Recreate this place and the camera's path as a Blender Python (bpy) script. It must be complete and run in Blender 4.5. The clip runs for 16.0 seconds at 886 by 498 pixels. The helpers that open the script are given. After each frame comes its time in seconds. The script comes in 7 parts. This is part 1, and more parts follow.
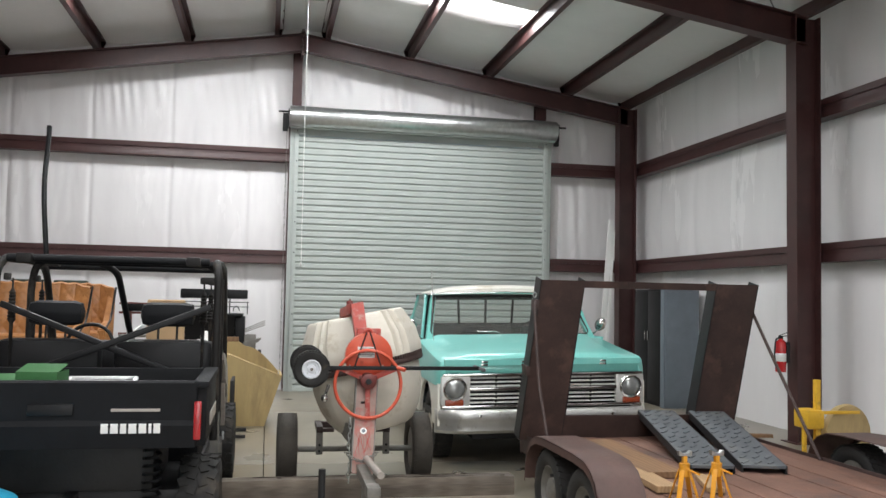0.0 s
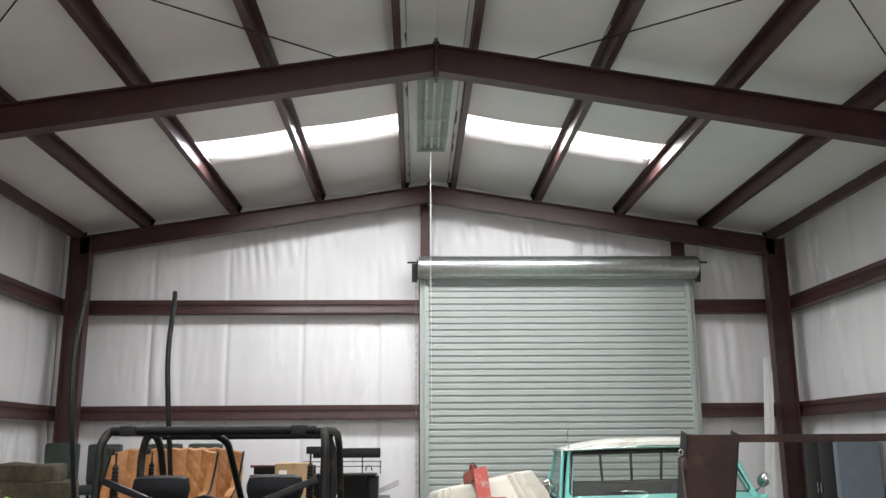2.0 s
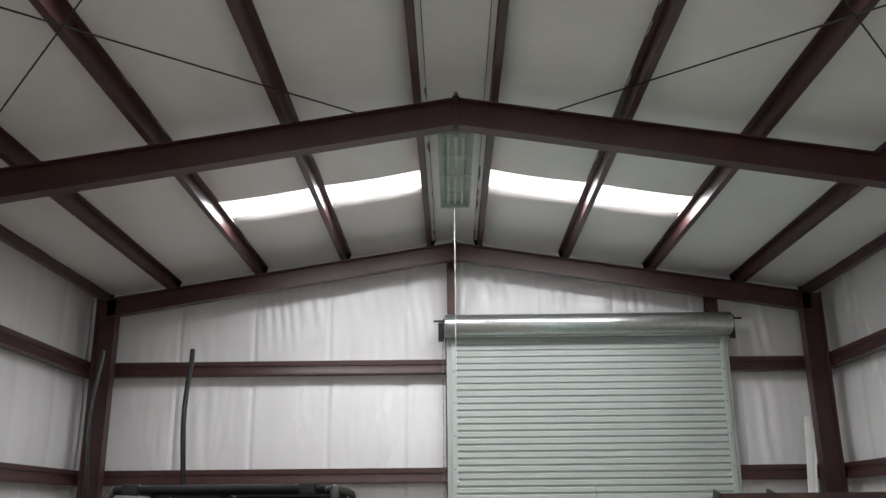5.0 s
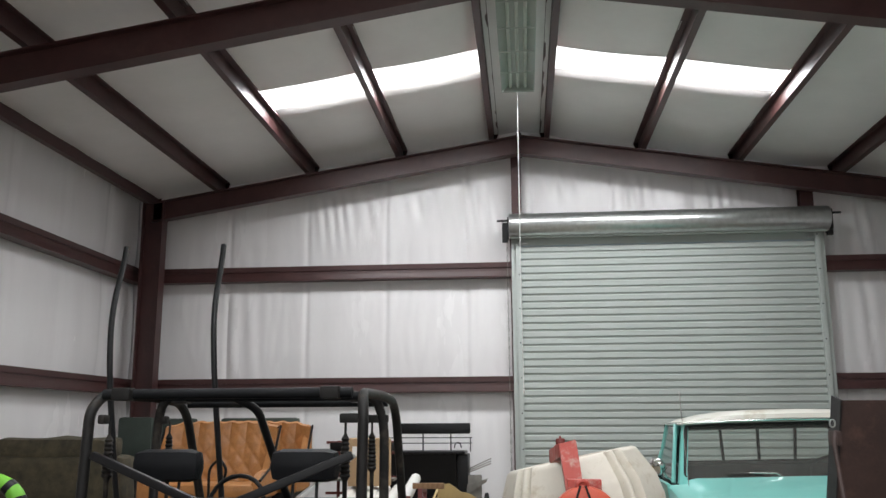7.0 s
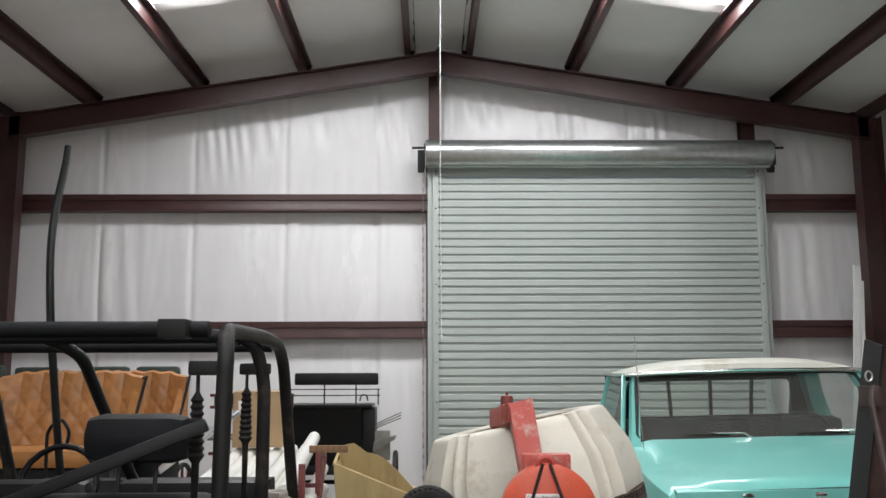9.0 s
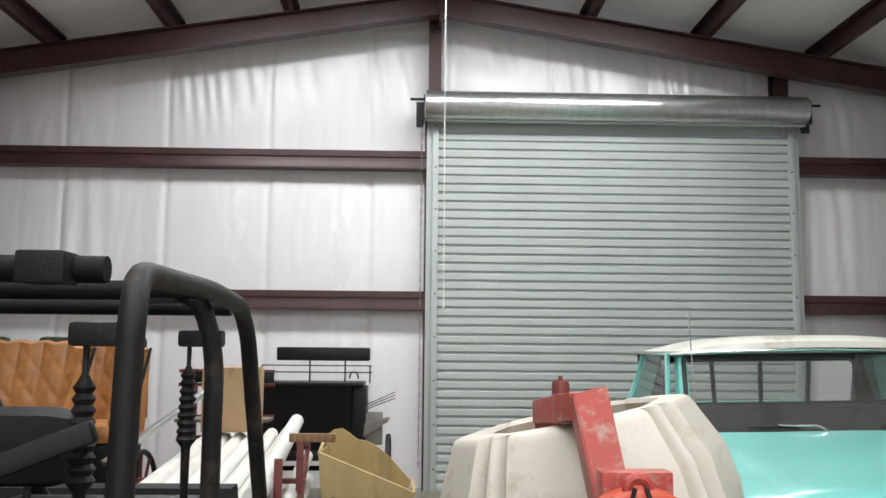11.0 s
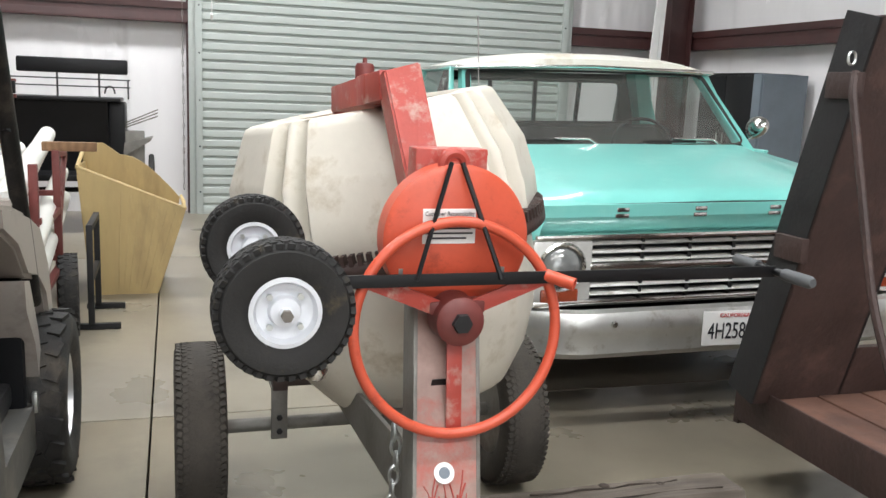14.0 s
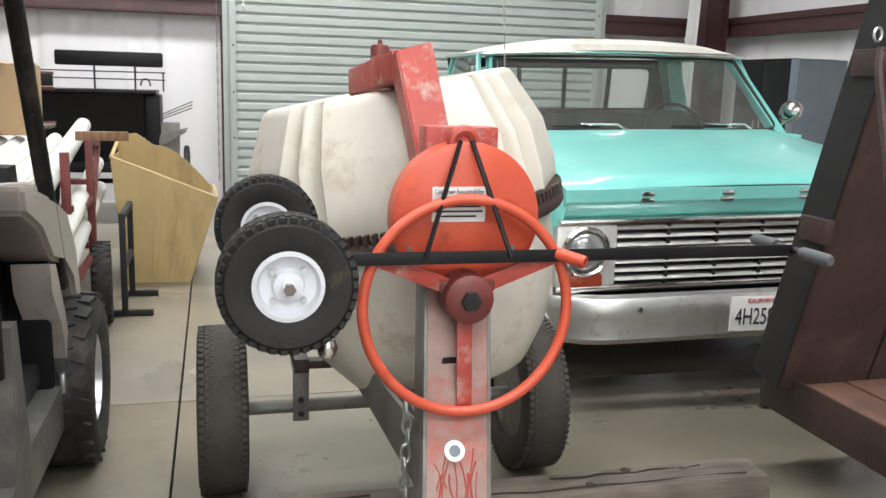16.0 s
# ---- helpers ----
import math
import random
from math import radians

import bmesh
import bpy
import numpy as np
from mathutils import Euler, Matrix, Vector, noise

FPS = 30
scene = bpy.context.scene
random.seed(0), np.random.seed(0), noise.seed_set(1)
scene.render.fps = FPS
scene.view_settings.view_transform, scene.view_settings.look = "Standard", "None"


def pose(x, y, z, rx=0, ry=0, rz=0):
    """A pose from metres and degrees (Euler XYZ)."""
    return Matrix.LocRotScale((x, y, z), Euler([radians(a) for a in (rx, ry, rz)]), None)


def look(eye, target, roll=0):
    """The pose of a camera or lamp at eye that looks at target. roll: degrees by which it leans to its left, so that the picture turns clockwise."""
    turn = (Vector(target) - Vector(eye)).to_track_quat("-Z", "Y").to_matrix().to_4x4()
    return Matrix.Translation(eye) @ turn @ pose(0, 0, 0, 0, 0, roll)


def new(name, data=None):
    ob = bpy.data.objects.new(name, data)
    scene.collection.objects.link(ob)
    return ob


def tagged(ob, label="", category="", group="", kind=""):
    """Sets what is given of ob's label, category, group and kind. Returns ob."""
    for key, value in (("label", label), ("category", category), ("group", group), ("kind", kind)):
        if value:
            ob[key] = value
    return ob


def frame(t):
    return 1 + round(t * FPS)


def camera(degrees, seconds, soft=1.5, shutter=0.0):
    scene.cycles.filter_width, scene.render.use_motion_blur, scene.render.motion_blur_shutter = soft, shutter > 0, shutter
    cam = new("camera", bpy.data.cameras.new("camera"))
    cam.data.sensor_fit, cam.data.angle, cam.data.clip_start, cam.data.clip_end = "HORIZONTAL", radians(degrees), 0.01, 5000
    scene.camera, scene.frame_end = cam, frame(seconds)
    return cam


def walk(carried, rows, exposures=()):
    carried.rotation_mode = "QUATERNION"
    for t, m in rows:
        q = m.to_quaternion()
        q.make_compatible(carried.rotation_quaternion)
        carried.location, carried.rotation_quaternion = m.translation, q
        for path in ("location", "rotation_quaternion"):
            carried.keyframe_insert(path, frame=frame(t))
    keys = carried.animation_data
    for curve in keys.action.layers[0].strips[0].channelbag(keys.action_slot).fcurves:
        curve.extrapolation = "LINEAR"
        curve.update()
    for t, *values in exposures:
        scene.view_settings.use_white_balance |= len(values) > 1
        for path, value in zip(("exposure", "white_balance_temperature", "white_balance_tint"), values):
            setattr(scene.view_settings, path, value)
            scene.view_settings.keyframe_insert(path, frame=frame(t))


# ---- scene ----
cam = camera(53.4, 16.0)
PATH = [
    (0, (-2.54, -14.6, 1.559), (-2.151, -12.642, 1.67), 1.2),
    (0.5, (-2.418, -14.391, 1.586), (-2.246, -12.4, 1.666), 0.1),
    (1, (-2.292, -14.205, 1.63), (-2.275, -12.216, 1.836), 0.6),
    (1.5, (-2.296, -14.132, 1.63), (-2.231, -12.154, 1.919), 0.2),
    (2, (-2.307, -14.14, 1.669), (-2.245, -12.189, 2.101), -0.4),
    (2.5, (-2.253, -14.243, 1.683), (-2.211, -12.327, 2.256), -1.2),
    (3, (-2.291, -14.222, 1.673), (-2.254, -12.347, 2.368), -0.6),
    (3.2, (-2.272, -14.233, 1.668), (-2.239, -12.367, 2.388), -0.8),
    (5.3, (-2.171, -13.819, 1.612), (-2.188, -11.888, 2.13), -0.5),
    (5.5, (-2.166, -13.718, 1.618), (-2.164, -11.777, 2.099), -0.9),
    (6, (-2.096, -13.485, 1.619), (-2.194, -11.537, 2.061), -0.1),
    (6.5, (-2.058, -13.203, 1.61), (-2.225, -11.244, 1.98), 0.3),
    (7, (-2.093, -12.853, 1.607), (-2.27, -10.899, 1.997), -0.3),
    (7.5, (-2.128, -12.501, 1.617), (-2.237, -10.535, 1.968), -0.8),
    (8, (-2.136, -12.132, 1.613), (-2.253, -10.168, 1.973), 0.8),
    (8.5, (-2.179, -11.781, 1.614), (-2.212, -9.808, 1.939), 0.4),
    (8.7, (-2.199, -11.632, 1.621), (-2.172, -9.655, 1.925), -0.4),
    (10.8, (-2.325, -10.431, 1.621), (-2.284, -8.445, 1.849), 0.3),
    (11, (-2.332, -10.313, 1.616), (-2.275, -8.326, 1.841), 0.5),
    (11.5, (-2.42, -10.119, 1.602), (-2.189, -8.137, 1.74), 1.7),
    (12, (-2.514, -9.993, 1.599), (-2.09, -8.04, 1.685), 1.4),
    (12.3, (-2.509, -9.969, 1.555), (-2.008, -8.033, 1.499), 1.9),
    (12.5, (-2.5, -9.985, 1.543), (-1.966, -8.059, 1.463), 2.0),
    (13, (-2.459, -10.027, 1.514), (-1.882, -8.121, 1.334), 2.2),
    (13.5, (-2.434, -10.071, 1.483), (-1.843, -8.179, 1.214), 2.4),
    (14, (-2.413, -10.105, 1.456), (-1.83, -8.225, 1.102), 2.3),
    (14.5, (-2.383, -10.131, 1.426), (-1.785, -8.265, 1.024), 3.0),
    (15, (-2.358, -10.137, 1.421), (-1.791, -8.264, 1.007), 1.7),
    (15.5, (-2.353, -10.136, 1.429), (-1.823, -8.242, 1.061), 2.1),
    (16, (-2.352, -10.128, 1.426), (-1.853, -8.228, 1.053), 1.7),
]
walk(cam, [(t, look(eye, target, roll)) for t, eye, target, roll in PATH],
     exposures=[(0, -0.12), (1.5, -0.12), (2.2, -0.12), (3, -0.55), (4.2, -0.55), (5.5, -0.39), (8.5, -0.42), (11, -0.14), (12, -0.14), (12.5, 0.02), (14, 0.26), (16, 0.26)])

# ---- world and light ----
world = bpy.data.worlds.new("world")
scene.world = world
world.use_nodes = True
wn = world.node_tree.nodes
sky = wn.new("ShaderNodeTexSky")
sky.sky_type = "NISHITA"
sky.sun_disc = False
sky.sun_elevation, sky.sun_rotation = radians(55), radians(160)
wn["Background"].inputs[1].default_value = 0.1
world.node_tree.links.new(sky.outputs[0], wn["Background"].inputs[0])

sun_data = bpy.data.lights.new("sun", "SUN")
sun_data.energy, sun_data.angle, sun_data.color = 2.0, radians(0.5), (1, 0.95, 0.88)
new("sun", sun_data).matrix_world = look((0, -30, 40), (-2, -5, 0))

RIDGE_X, ROOF_Z, SLOPE = -2.09, 6.04, 0.157
X_LEFT, X_RIGHT, Y_FRONT = -8.06, 3.88, -20.6
FRAMES = (-0.3, -5.47, -10.4, -15.5)
PURLINS = (0.375, 1.78, 3.16, 4.58)
SKY_Y = ((-3.06, -2.18), (-8.95, -8.36), (-13.6, -12.8), (-18.6, -17.8))
SKY_IN, SKY_OUT = 0.42, 3.14


def roof_z(x):
    return ROOF_Z - SLOPE * abs(x - RIDGE_X)


def sky_lamp(name, x0, x1, y0, y1, watts):
    d = bpy.data.lights.new(name, "AREA")
    d.shape, d.size, d.size_y = "RECTANGLE", x1 - x0, y1 - y0
    d.energy, d.color = watts, (0.96, 0.98, 1.0)
    xm, ym = (x0 + x1) / 2, (y0 + y1) / 2
    ob = new(name, d)
    tilt = math.degrees(math.atan(SLOPE)) * (1 if xm > RIDGE_X else -1)
    ob.matrix_world = pose(xm, ym, roof_z(xm) + 0.035, 0, tilt, 0)
    return ob


for y0, y1 in SKY_Y:
    for s in (-1, 1):
        xa, xb = sorted((RIDGE_X + s * SKY_IN, RIDGE_X + s * SKY_OUT))
        sky_lamp("skylight_lamp", xa, xb, y0, y1, 198 * (y1 - y0) / 0.8)

# daylight through a large door opening in the front wall, unseen and assumed
door_lamp = bpy.data.lights.new("front_door_lamp", "AREA")
door_lamp.shape, door_lamp.size, door_lamp.size_y = "RECTANGLE", 4.2, 3.9
door_lamp.energy, door_lamp.color = 130, (0.98, 0.99, 1.0)
new("front_door_lamp", door_lamp).matrix_world = look((-2.1, Y_FRONT + 0.06, 2.0), (-2.1, 0, 2.0))


# ---- materials ----
def material(name, color, rough=0.5, metal=0.0, vary=0.12, scale=6.0, bump=0.1, bump_scale=60.0, stain=None, stain_amount=0.4,
             stain_scale=2.5, stretch=(1, 1, 1), grain=0.0, coat=0.0, per_object=0.0, spec=0.5):
    """Principled surface with broad stains, fine grain and relief, in object space metres."""
    m = bpy.data.materials.new(name)
    m.use_nodes = True
    nt = m.node_tree
    N, L = nt.nodes, nt.links
    p = N["Principled BSDF"]
    p.inputs["Metallic"].default_value = metal
    p.inputs["Coat Weight"].default_value = coat
    p.inputs["Specular IOR Level"].default_value = spec
    tc = N.new("ShaderNodeTexCoord")
    mp = N.new("ShaderNodeMapping")
    mp.inputs["Scale"].default_value = stretch
    L.new(tc.outputs["Object"], mp.inputs["Vector"])

    def tex(sc, detail=5.0, rough_=0.6):
        n = N.new("ShaderNodeTexNoise")
        n.inputs["Scale"].default_value, n.inputs["Detail"].default_value, n.inputs["Roughness"].default_value = sc, detail, rough_
        L.new(mp.outputs[0], n.inputs["Vector"])
        return n

    def mix(kind, fac, a, b):
        n = N.new("ShaderNodeMix")
        n.data_type, n.blend_type = "RGBA", kind
        for sock, v in ((n.inputs[0], fac), (n.inputs[6], a), (n.inputs[7], b)):
            if isinstance(v, (int, float)):
                sock.default_value = v
            elif isinstance(v, tuple):
                sock.default_value = (*v, 1)
            else:
                L.new(v, sock)
        return n.outputs[2]

    def ramp(src, lo, hi):
        n = N.new("ShaderNodeMapRange")
        n.inputs[1].default_value, n.inputs[2].default_value = lo, hi
        L.new(src, n.inputs[0])
        return n.outputs[0]

    broad, fine = tex(scale), tex(scale * 9)
    dark = tuple(c * (1 - vary) for c in color)
    light = tuple(min(1, c * (1 + vary)) for c in color)
    col = mix("MIX", ramp(broad.outputs[0], 0.3, 0.7), dark, light)
    col = mix("MULTIPLY", min(1, vary * 1.6), col, mix("MIX", ramp(fine.outputs[0], 0.3, 0.7), (0.72, 0.72, 0.72), (1, 1, 1)))
    rough_src = broad
    if stain:
        sn = tex(stain_scale, 8, 0.68)
        mask = ramp(sn.outputs[0], 0.62 - stain_amount * 0.25, 0.72 - stain_amount * 0.1)
        col = mix("MIX", mask, col, stain)
    if grain:
        wv = N.new("ShaderNodeTexWave")
        wv.inputs["Scale"].default_value, wv.inputs["Distortion"].default_value, wv.inputs["Detail"].default_value = grain, 6, 3
        L.new(mp.outputs[0], wv.inputs["Vector"])
        col = mix("MULTIPLY", 0.45, col, mix("MIX", wv.outputs["Fac"], (0.5, 0.47, 0.43), (1, 1, 1)))
    if per_object:
        oi = N.new("ShaderNodeObjectInfo")
        col = mix("MULTIPLY", per_object, col, mix("MIX", oi.outputs["Random"], (0.45, 0.45, 0.45), (1, 1, 1)))
    L.new(col, p.inputs["Base Color"])
    rr = N.new("ShaderNodeMapRange")
    rr.inputs[3].default_value, rr.inputs[4].default_value = max(0.03, rough - 0.1), min(1, rough + 0.1)
    L.new(rough_src.outputs[0], rr.inputs[0])
    L.new(rr.outputs[0], p.inputs["Roughness"])
    if bump:
        bn = N.new("ShaderNodeBump")
        bn.inputs["Strength"].default_value, bn.inputs["Distance"].default_value = bump, 0.01
        L.new(tex(bump_scale, 6).outputs[0], bn.inputs["Height"])
        L.new(bn.outputs[0], p.inputs["Normal"])
    return m


def glass_material(name, tint, rough=0.02):
    m = bpy.data.materials.new(name)
    m.use_nodes = True
    N, L = m.node_tree.nodes, m.node_tree.links
    out = N["Material Output"]
    tr, gl, mx, fr = N.new("ShaderNodeBsdfTransparent"), N.new("ShaderNodeBsdfGlossy"), N.new("ShaderNodeMixShader"), N.new("ShaderNodeFresnel")
    tr.inputs[0].default_value = (*tint, 1)
    gl.inputs["Roughness"].default_value = rough
    fr.inputs[0].default_value = 1.5
    L.new(fr.outputs[0], mx.inputs[0])
    L.new(tr.outputs[0], mx.inputs[1])
    L.new(gl.outputs[0], mx.inputs[2])
    # even pale diffuse share, painting in the grey reflection on the panes
    sheen_mix, sheen = N.new("ShaderNodeMixShader"), N.new("ShaderNodeBsdfDiffuse")
    sheen.inputs[0].default_value = (0.55, 0.54, 0.50, 1)
    sheen_mix.inputs[0].default_value = 0.10
    L.new(mx.outputs[0], sheen_mix.inputs[1])
    L.new(sheen.outputs[0], sheen_mix.inputs[2])
    L.new(sheen_mix.outputs[0], out.inputs[0])
    return m


def translucent_material(name, color):
    m = bpy.data.materials.new(name)
    m.use_nodes = True
    N, L = m.node_tree.nodes, m.node_tree.links
    tl, df, mx = N.new("ShaderNodeBsdfTranslucent"), N.new("ShaderNodeBsdfDiffuse"), N.new("ShaderNodeMixShader")
    tl.inputs[0].default_value = df.inputs[0].default_value = (*color, 1)
    L.new(tl.outputs[0], mx.inputs[1])
    L.new(df.outputs[0], mx.inputs[2])
    L.new(mx.outputs[0], N["Material Output"].inputs[0])
    return m


M_CONCRETE = material("polished_concrete", (0.245, 0.214, 0.163), 0.30, vary=0.16, scale=1.1, bump=0.03, bump_scale=120, stain=(0.185, 0.163, 0.125), stain_amount=0.45, stain_scale=1.3)
M_JOINT = material("dark_joint_filler", (0.07, 0.065, 0.06), 0.8)
M_LINER = material("white_vinyl_liner", (0.81, 0.79, 0.795), 0.25, vary=0.03, scale=1.2, bump=0.3, bump_scale=5, stretch=(1, 1, 0.25), spec=0.5)
M_CEIL = material("white_vinyl_ceiling", (0.80, 0.785, 0.775), 0.42, vary=0.05, scale=1.0, bump=0.2, bump_scale=4, stretch=(1, 1, 1))
M_STEEL = material("oxide_red_steel", (0.058, 0.022, 0.021), 0.42, vary=0.2, scale=3, bump=0.05, bump_scale=40, stain=(0.075, 0.032, 0.03), stain_amount=0.3)
M_SHEET = material("outer_sheet_metal", (0.5, 0.5, 0.48), 0.5)
M_DOOR = material("grey_green_door_enamel", (0.435, 0.47, 0.447), 0.38, vary=0.05, scale=1.5, bump=0.04, bump_scale=30, stretch=(1, 1, 1))
M_GALV = material("galvanised_steel", (0.55, 0.57, 0.56), 0.32, metal=0.9, vary=0.12, scale=14, bump=0.03)
M_IRON = material("dark_iron", (0.02, 0.02, 0.021), 0.5, vary=0.3, bump=0.15, spec=0.35)
M_BLACK = material("black_satin_paint", (0.008, 0.008, 0.009), 0.42, vary=0.2, bump=0.06, bump_scale=90, spec=0.3)
M_PLASTIC = material("black_textured_plastic", (0.008, 0.0085, 0.01), 0.55, vary=0.25, bump=0.25, bump_scale=220, stain=(0.014, 0.013, 0.012), stain_amount=0.2, spec=0.18)
M_RUBBER = material("worn_rubber", (0.022, 0.021, 0.02), 0.75, vary=0.3, bump=0.3, bump_scale=90, stain=(0.075, 0.062, 0.048), stain_amount=0.4, stain_scale=5)
M_RUBBER_TREAD = material("dusty_tread_rubber", (0.02, 0.019, 0.018), 0.78, vary=0.3, bump=0.2, bump_scale=120, stain=(0.075, 0.058, 0.036), stain_amount=0.22, stain_scale=16)
M_RUBBER_ROAD = material("grey_brown_road_rubber", (0.058, 0.05, 0.041), 0.85, vary=0.25, scale=9, bump=0.3, bump_scale=140, stain=(0.035, 0.031, 0.027), stain_amount=0.3, stain_scale=7)
M_GRIP = material("dusty_grip_rubber", (0.09, 0.095, 0.10), 0.7, vary=0.2, bump=0.1)
M_CHROME = material("aged_chrome", (0.72, 0.71, 0.69), 0.16, metal=1.0, vary=0.08, scale=9, bump=0.03, stain=(0.4, 0.37, 0.33), stain_amount=0.25, stain_scale=12)
M_BUMPER = material("dulled_bumper_chrome", (0.62, 0.62, 0.60), 0.36, metal=0.75, vary=0.08, scale=9, bump=0.03, stain=(0.42, 0.40, 0.36), stain_amount=0.25, stain_scale=12)
M_LAMPGLASS = material("pale_sealed_beam_glass", (0.27, 0.28, 0.275), 0.1, metal=0.4, vary=0.12, scale=26, bump=0.1, bump_scale=90, coat=1.0)
M_GRILLE = material("dull_silver_grille", (0.60, 0.60, 0.57), 0.34, metal=0.45, vary=0.1, scale=12, bump=0.05, stain=(0.36, 0.34, 0.30), stain_amount=0.25, stain_scale=14)
M_RAMP = material("dark_ramp_rubber", (0.10, 0.11, 0.12), 0.6, vary=0.2, scale=5, bump=0.15, stain=(0.15, 0.15, 0.14), stain_amount=0.3)
M_JACK = material("orange_yellow_enamel", (0.72, 0.32, 0.02), 0.45, vary=0.12, bump=0.08, stain=(0.35, 0.16, 0.04), stain_amount=0.3, stain_scale=9)
M_CAGE = material("dusty_black_cage_plastic", (0.011, 0.010, 0.0095), 0.55, vary=0.25, bump=0.2, bump_scale=160, stain=(0.055, 0.045, 0.036), stain_amount=0.4, stain_scale=6, spec=0.3)
M_SILL = material("dusty_grey_sill_plastic", (0.095, 0.092, 0.085), 0.55, vary=0.2, bump=0.15, stain=(0.16, 0.148, 0.125), stain_amount=0.4, stain_scale=5)
M_FENDER = material("brown_fender_paint", (0.09, 0.05, 0.042), 0.5, vary=0.25, scale=4, bump=0.15, stain=(0.15, 0.085, 0.065), stain_amount=0.35, stain_scale=3)
M_ALU = material("bare_aluminium", (0.7, 0.7, 0.7), 0.35, metal=0.9, vary=0.08, bump=0.05)
M_TEAL = material("turquoise_car_paint", (0.19, 0.56, 0.505), 0.32, vary=0.06, scale=2, bump=0.02, stain=(0.24, 0.60, 0.54), stain_amount=0.4, coat=0.4)
M_CREAM = material("cream_white_paint", (0.78, 0.76, 0.68), 0.35, vary=0.05, scale=3, bump=0.02, stain=(0.55, 0.48, 0.36), stain_amount=0.15, coat=0.3)
M_GLASS = glass_material("car_glass", (0.93, 0.965, 0.95))
M_LENS = glass_material("lamp_lens", (0.9, 0.9, 0.88), 0.15)
M_AMBER = material("amber_lens", (0.24, 0.045, 0.018), 0.25, coat=0.4)
M_REDLENS = material("red_lens", (0.35, 0.01, 0.015), 0.15, coat=0.6)
M_INTERIOR = material("dark_cab_interior", (0.03, 0.032, 0.03), 0.7)
M_POLY = material("stained_white_polyethylene", (0.66, 0.62, 0.535), 0.45, vary=0.08, scale=3, bump=0.08, bump_scale=25, stain=(0.47, 0.41, 0.31), stain_amount=0.34, stain_scale=6)
M_RED = material("scuffed_red_paint", (0.42, 0.062, 0.045), 0.42, vary=0.18, scale=5, bump=0.1, stain=(0.45, 0.27, 0.23), stain_amount=0.3, stain_scale=16)
M_ORANGE = material("orange_red_enamel", (0.60, 0.092, 0.045), 0.38, vary=0.1, scale=8, bump=0.05, stain=(0.40, 0.06, 0.03), stain_amount=0.2, stain_scale=14)
M_PINKSTEEL = material("faded_red_post_paint", (0.36, 0.235, 0.20), 0.55, vary=0.2, scale=9, bump=0.15, stain=(0.42, 0.11, 0.085), stain_amount=0.42, stain_scale=7)
M_GREYSTEEL = material("weathered_grey_steel", (0.22, 0.21, 0.19), 0.55, metal=0.3, vary=0.25, bump=0.2, stain=(0.12, 0.09, 0.07), stain_amount=0.4)
M_WHITERIM = material("white_rim_enamel", (0.74, 0.76, 0.80), 0.35, vary=0.05)
M_RUST = material("rusty_brown_steel", (0.048, 0.027, 0.023), 0.55, vary=0.3, scale=5, bump=0.3, bump_scale=50, stain=(0.09, 0.05, 0.04), stain_amount=0.35, stain_scale=4)
M_DECK = material("worn_red_brown_deck", (0.20, 0.105, 0.075), 0.6, vary=0.25, scale=3, bump=0.3, stain=(0.10, 0.06, 0.05), stain_amount=0.5, stain_scale=2)
M_TIMBER = material("weathered_grey_timber", (0.18, 0.148, 0.118), 0.85, vary=0.3, scale=8, bump=0.5, bump_scale=70, stretch=(0.08, 1, 1), grain=18, stain=(0.05, 0.04, 0.035), stain_amount=0.4)
M_KNOT = material("dark_knot_wood", (0.04, 0.028, 0.02), 0.85, vary=0.3, scale=20)
M_PINE = material("pale_sawn_pine", (0.46, 0.30, 0.16), 0.7, vary=0.18, scale=6, bump=0.2, stretch=(1, 0.1, 1), grain=14)
M_BIN = material("tan_moulded_plastic", (0.50, 0.37, 0.17), 0.55, vary=0.10, scale=4, bump=0.1, stretch=(1, 1, 0.3), stain=(0.36, 0.26, 0.12), stain_amount=0.35)
M_LEATHER = material("tan_leather", (0.43, 0.185, 0.055), 0.4, vary=0.2, scale=7, bump=0.25, bump_scale=120, stain=(0.22, 0.09, 0.03), stain_amount=0.3)
M_CARD = material("brown_cardboard", (0.44, 0.30, 0.17), 0.85, vary=0.06, bump=0.1)
M_PVC = material("white_pvc_pipe", (0.80, 0.79, 0.75), 0.35, vary=0.04, scale=4, stain=(0.62, 0.58, 0.50), stain_amount=0.25, bump=0.03)
M_LOCKER = material("blue_grey_locker_enamel", (0.15, 0.18, 0.21), 0.45, vary=0.08, bump=0.05)
M_SILVER = material("silver_champagne_plastic", (0.40, 0.36, 0.325), 0.35, metal=0.0, vary=0.08, bump=0.05, stain=(0.26, 0.23, 0.2), stain_amount=0.25)
M_YELLOW = material("yellow_enamel", (0.72, 0.42, 0.03), 0.45, vary=0.12, bump=0.08, stain=(0.35, 0.2, 0.04), stain_amount=0.3, stain_scale=9)
M_FIRE = material("extinguisher_red", (0.55, 0.02, 0.025), 0.25, coat=0.5)
M_WHITE = material("white_paper", (0.8, 0.8, 0.78), 0.6, vary=0.04)
M_INK = material("black_ink", (0.015, 0.015, 0.02), 0.6)
M_GREEN = material("green_printed_carton", (0.035, 0.14, 0.04), 0.5, vary=0.1)
M_CYAN = material("bright_blue_plastic", (0.025, 0.30, 0.46), 0.35, coat=0.2)
M_LIME = material("lime_striped_plastic", (0.17, 0.50, 0.035), 0.5)
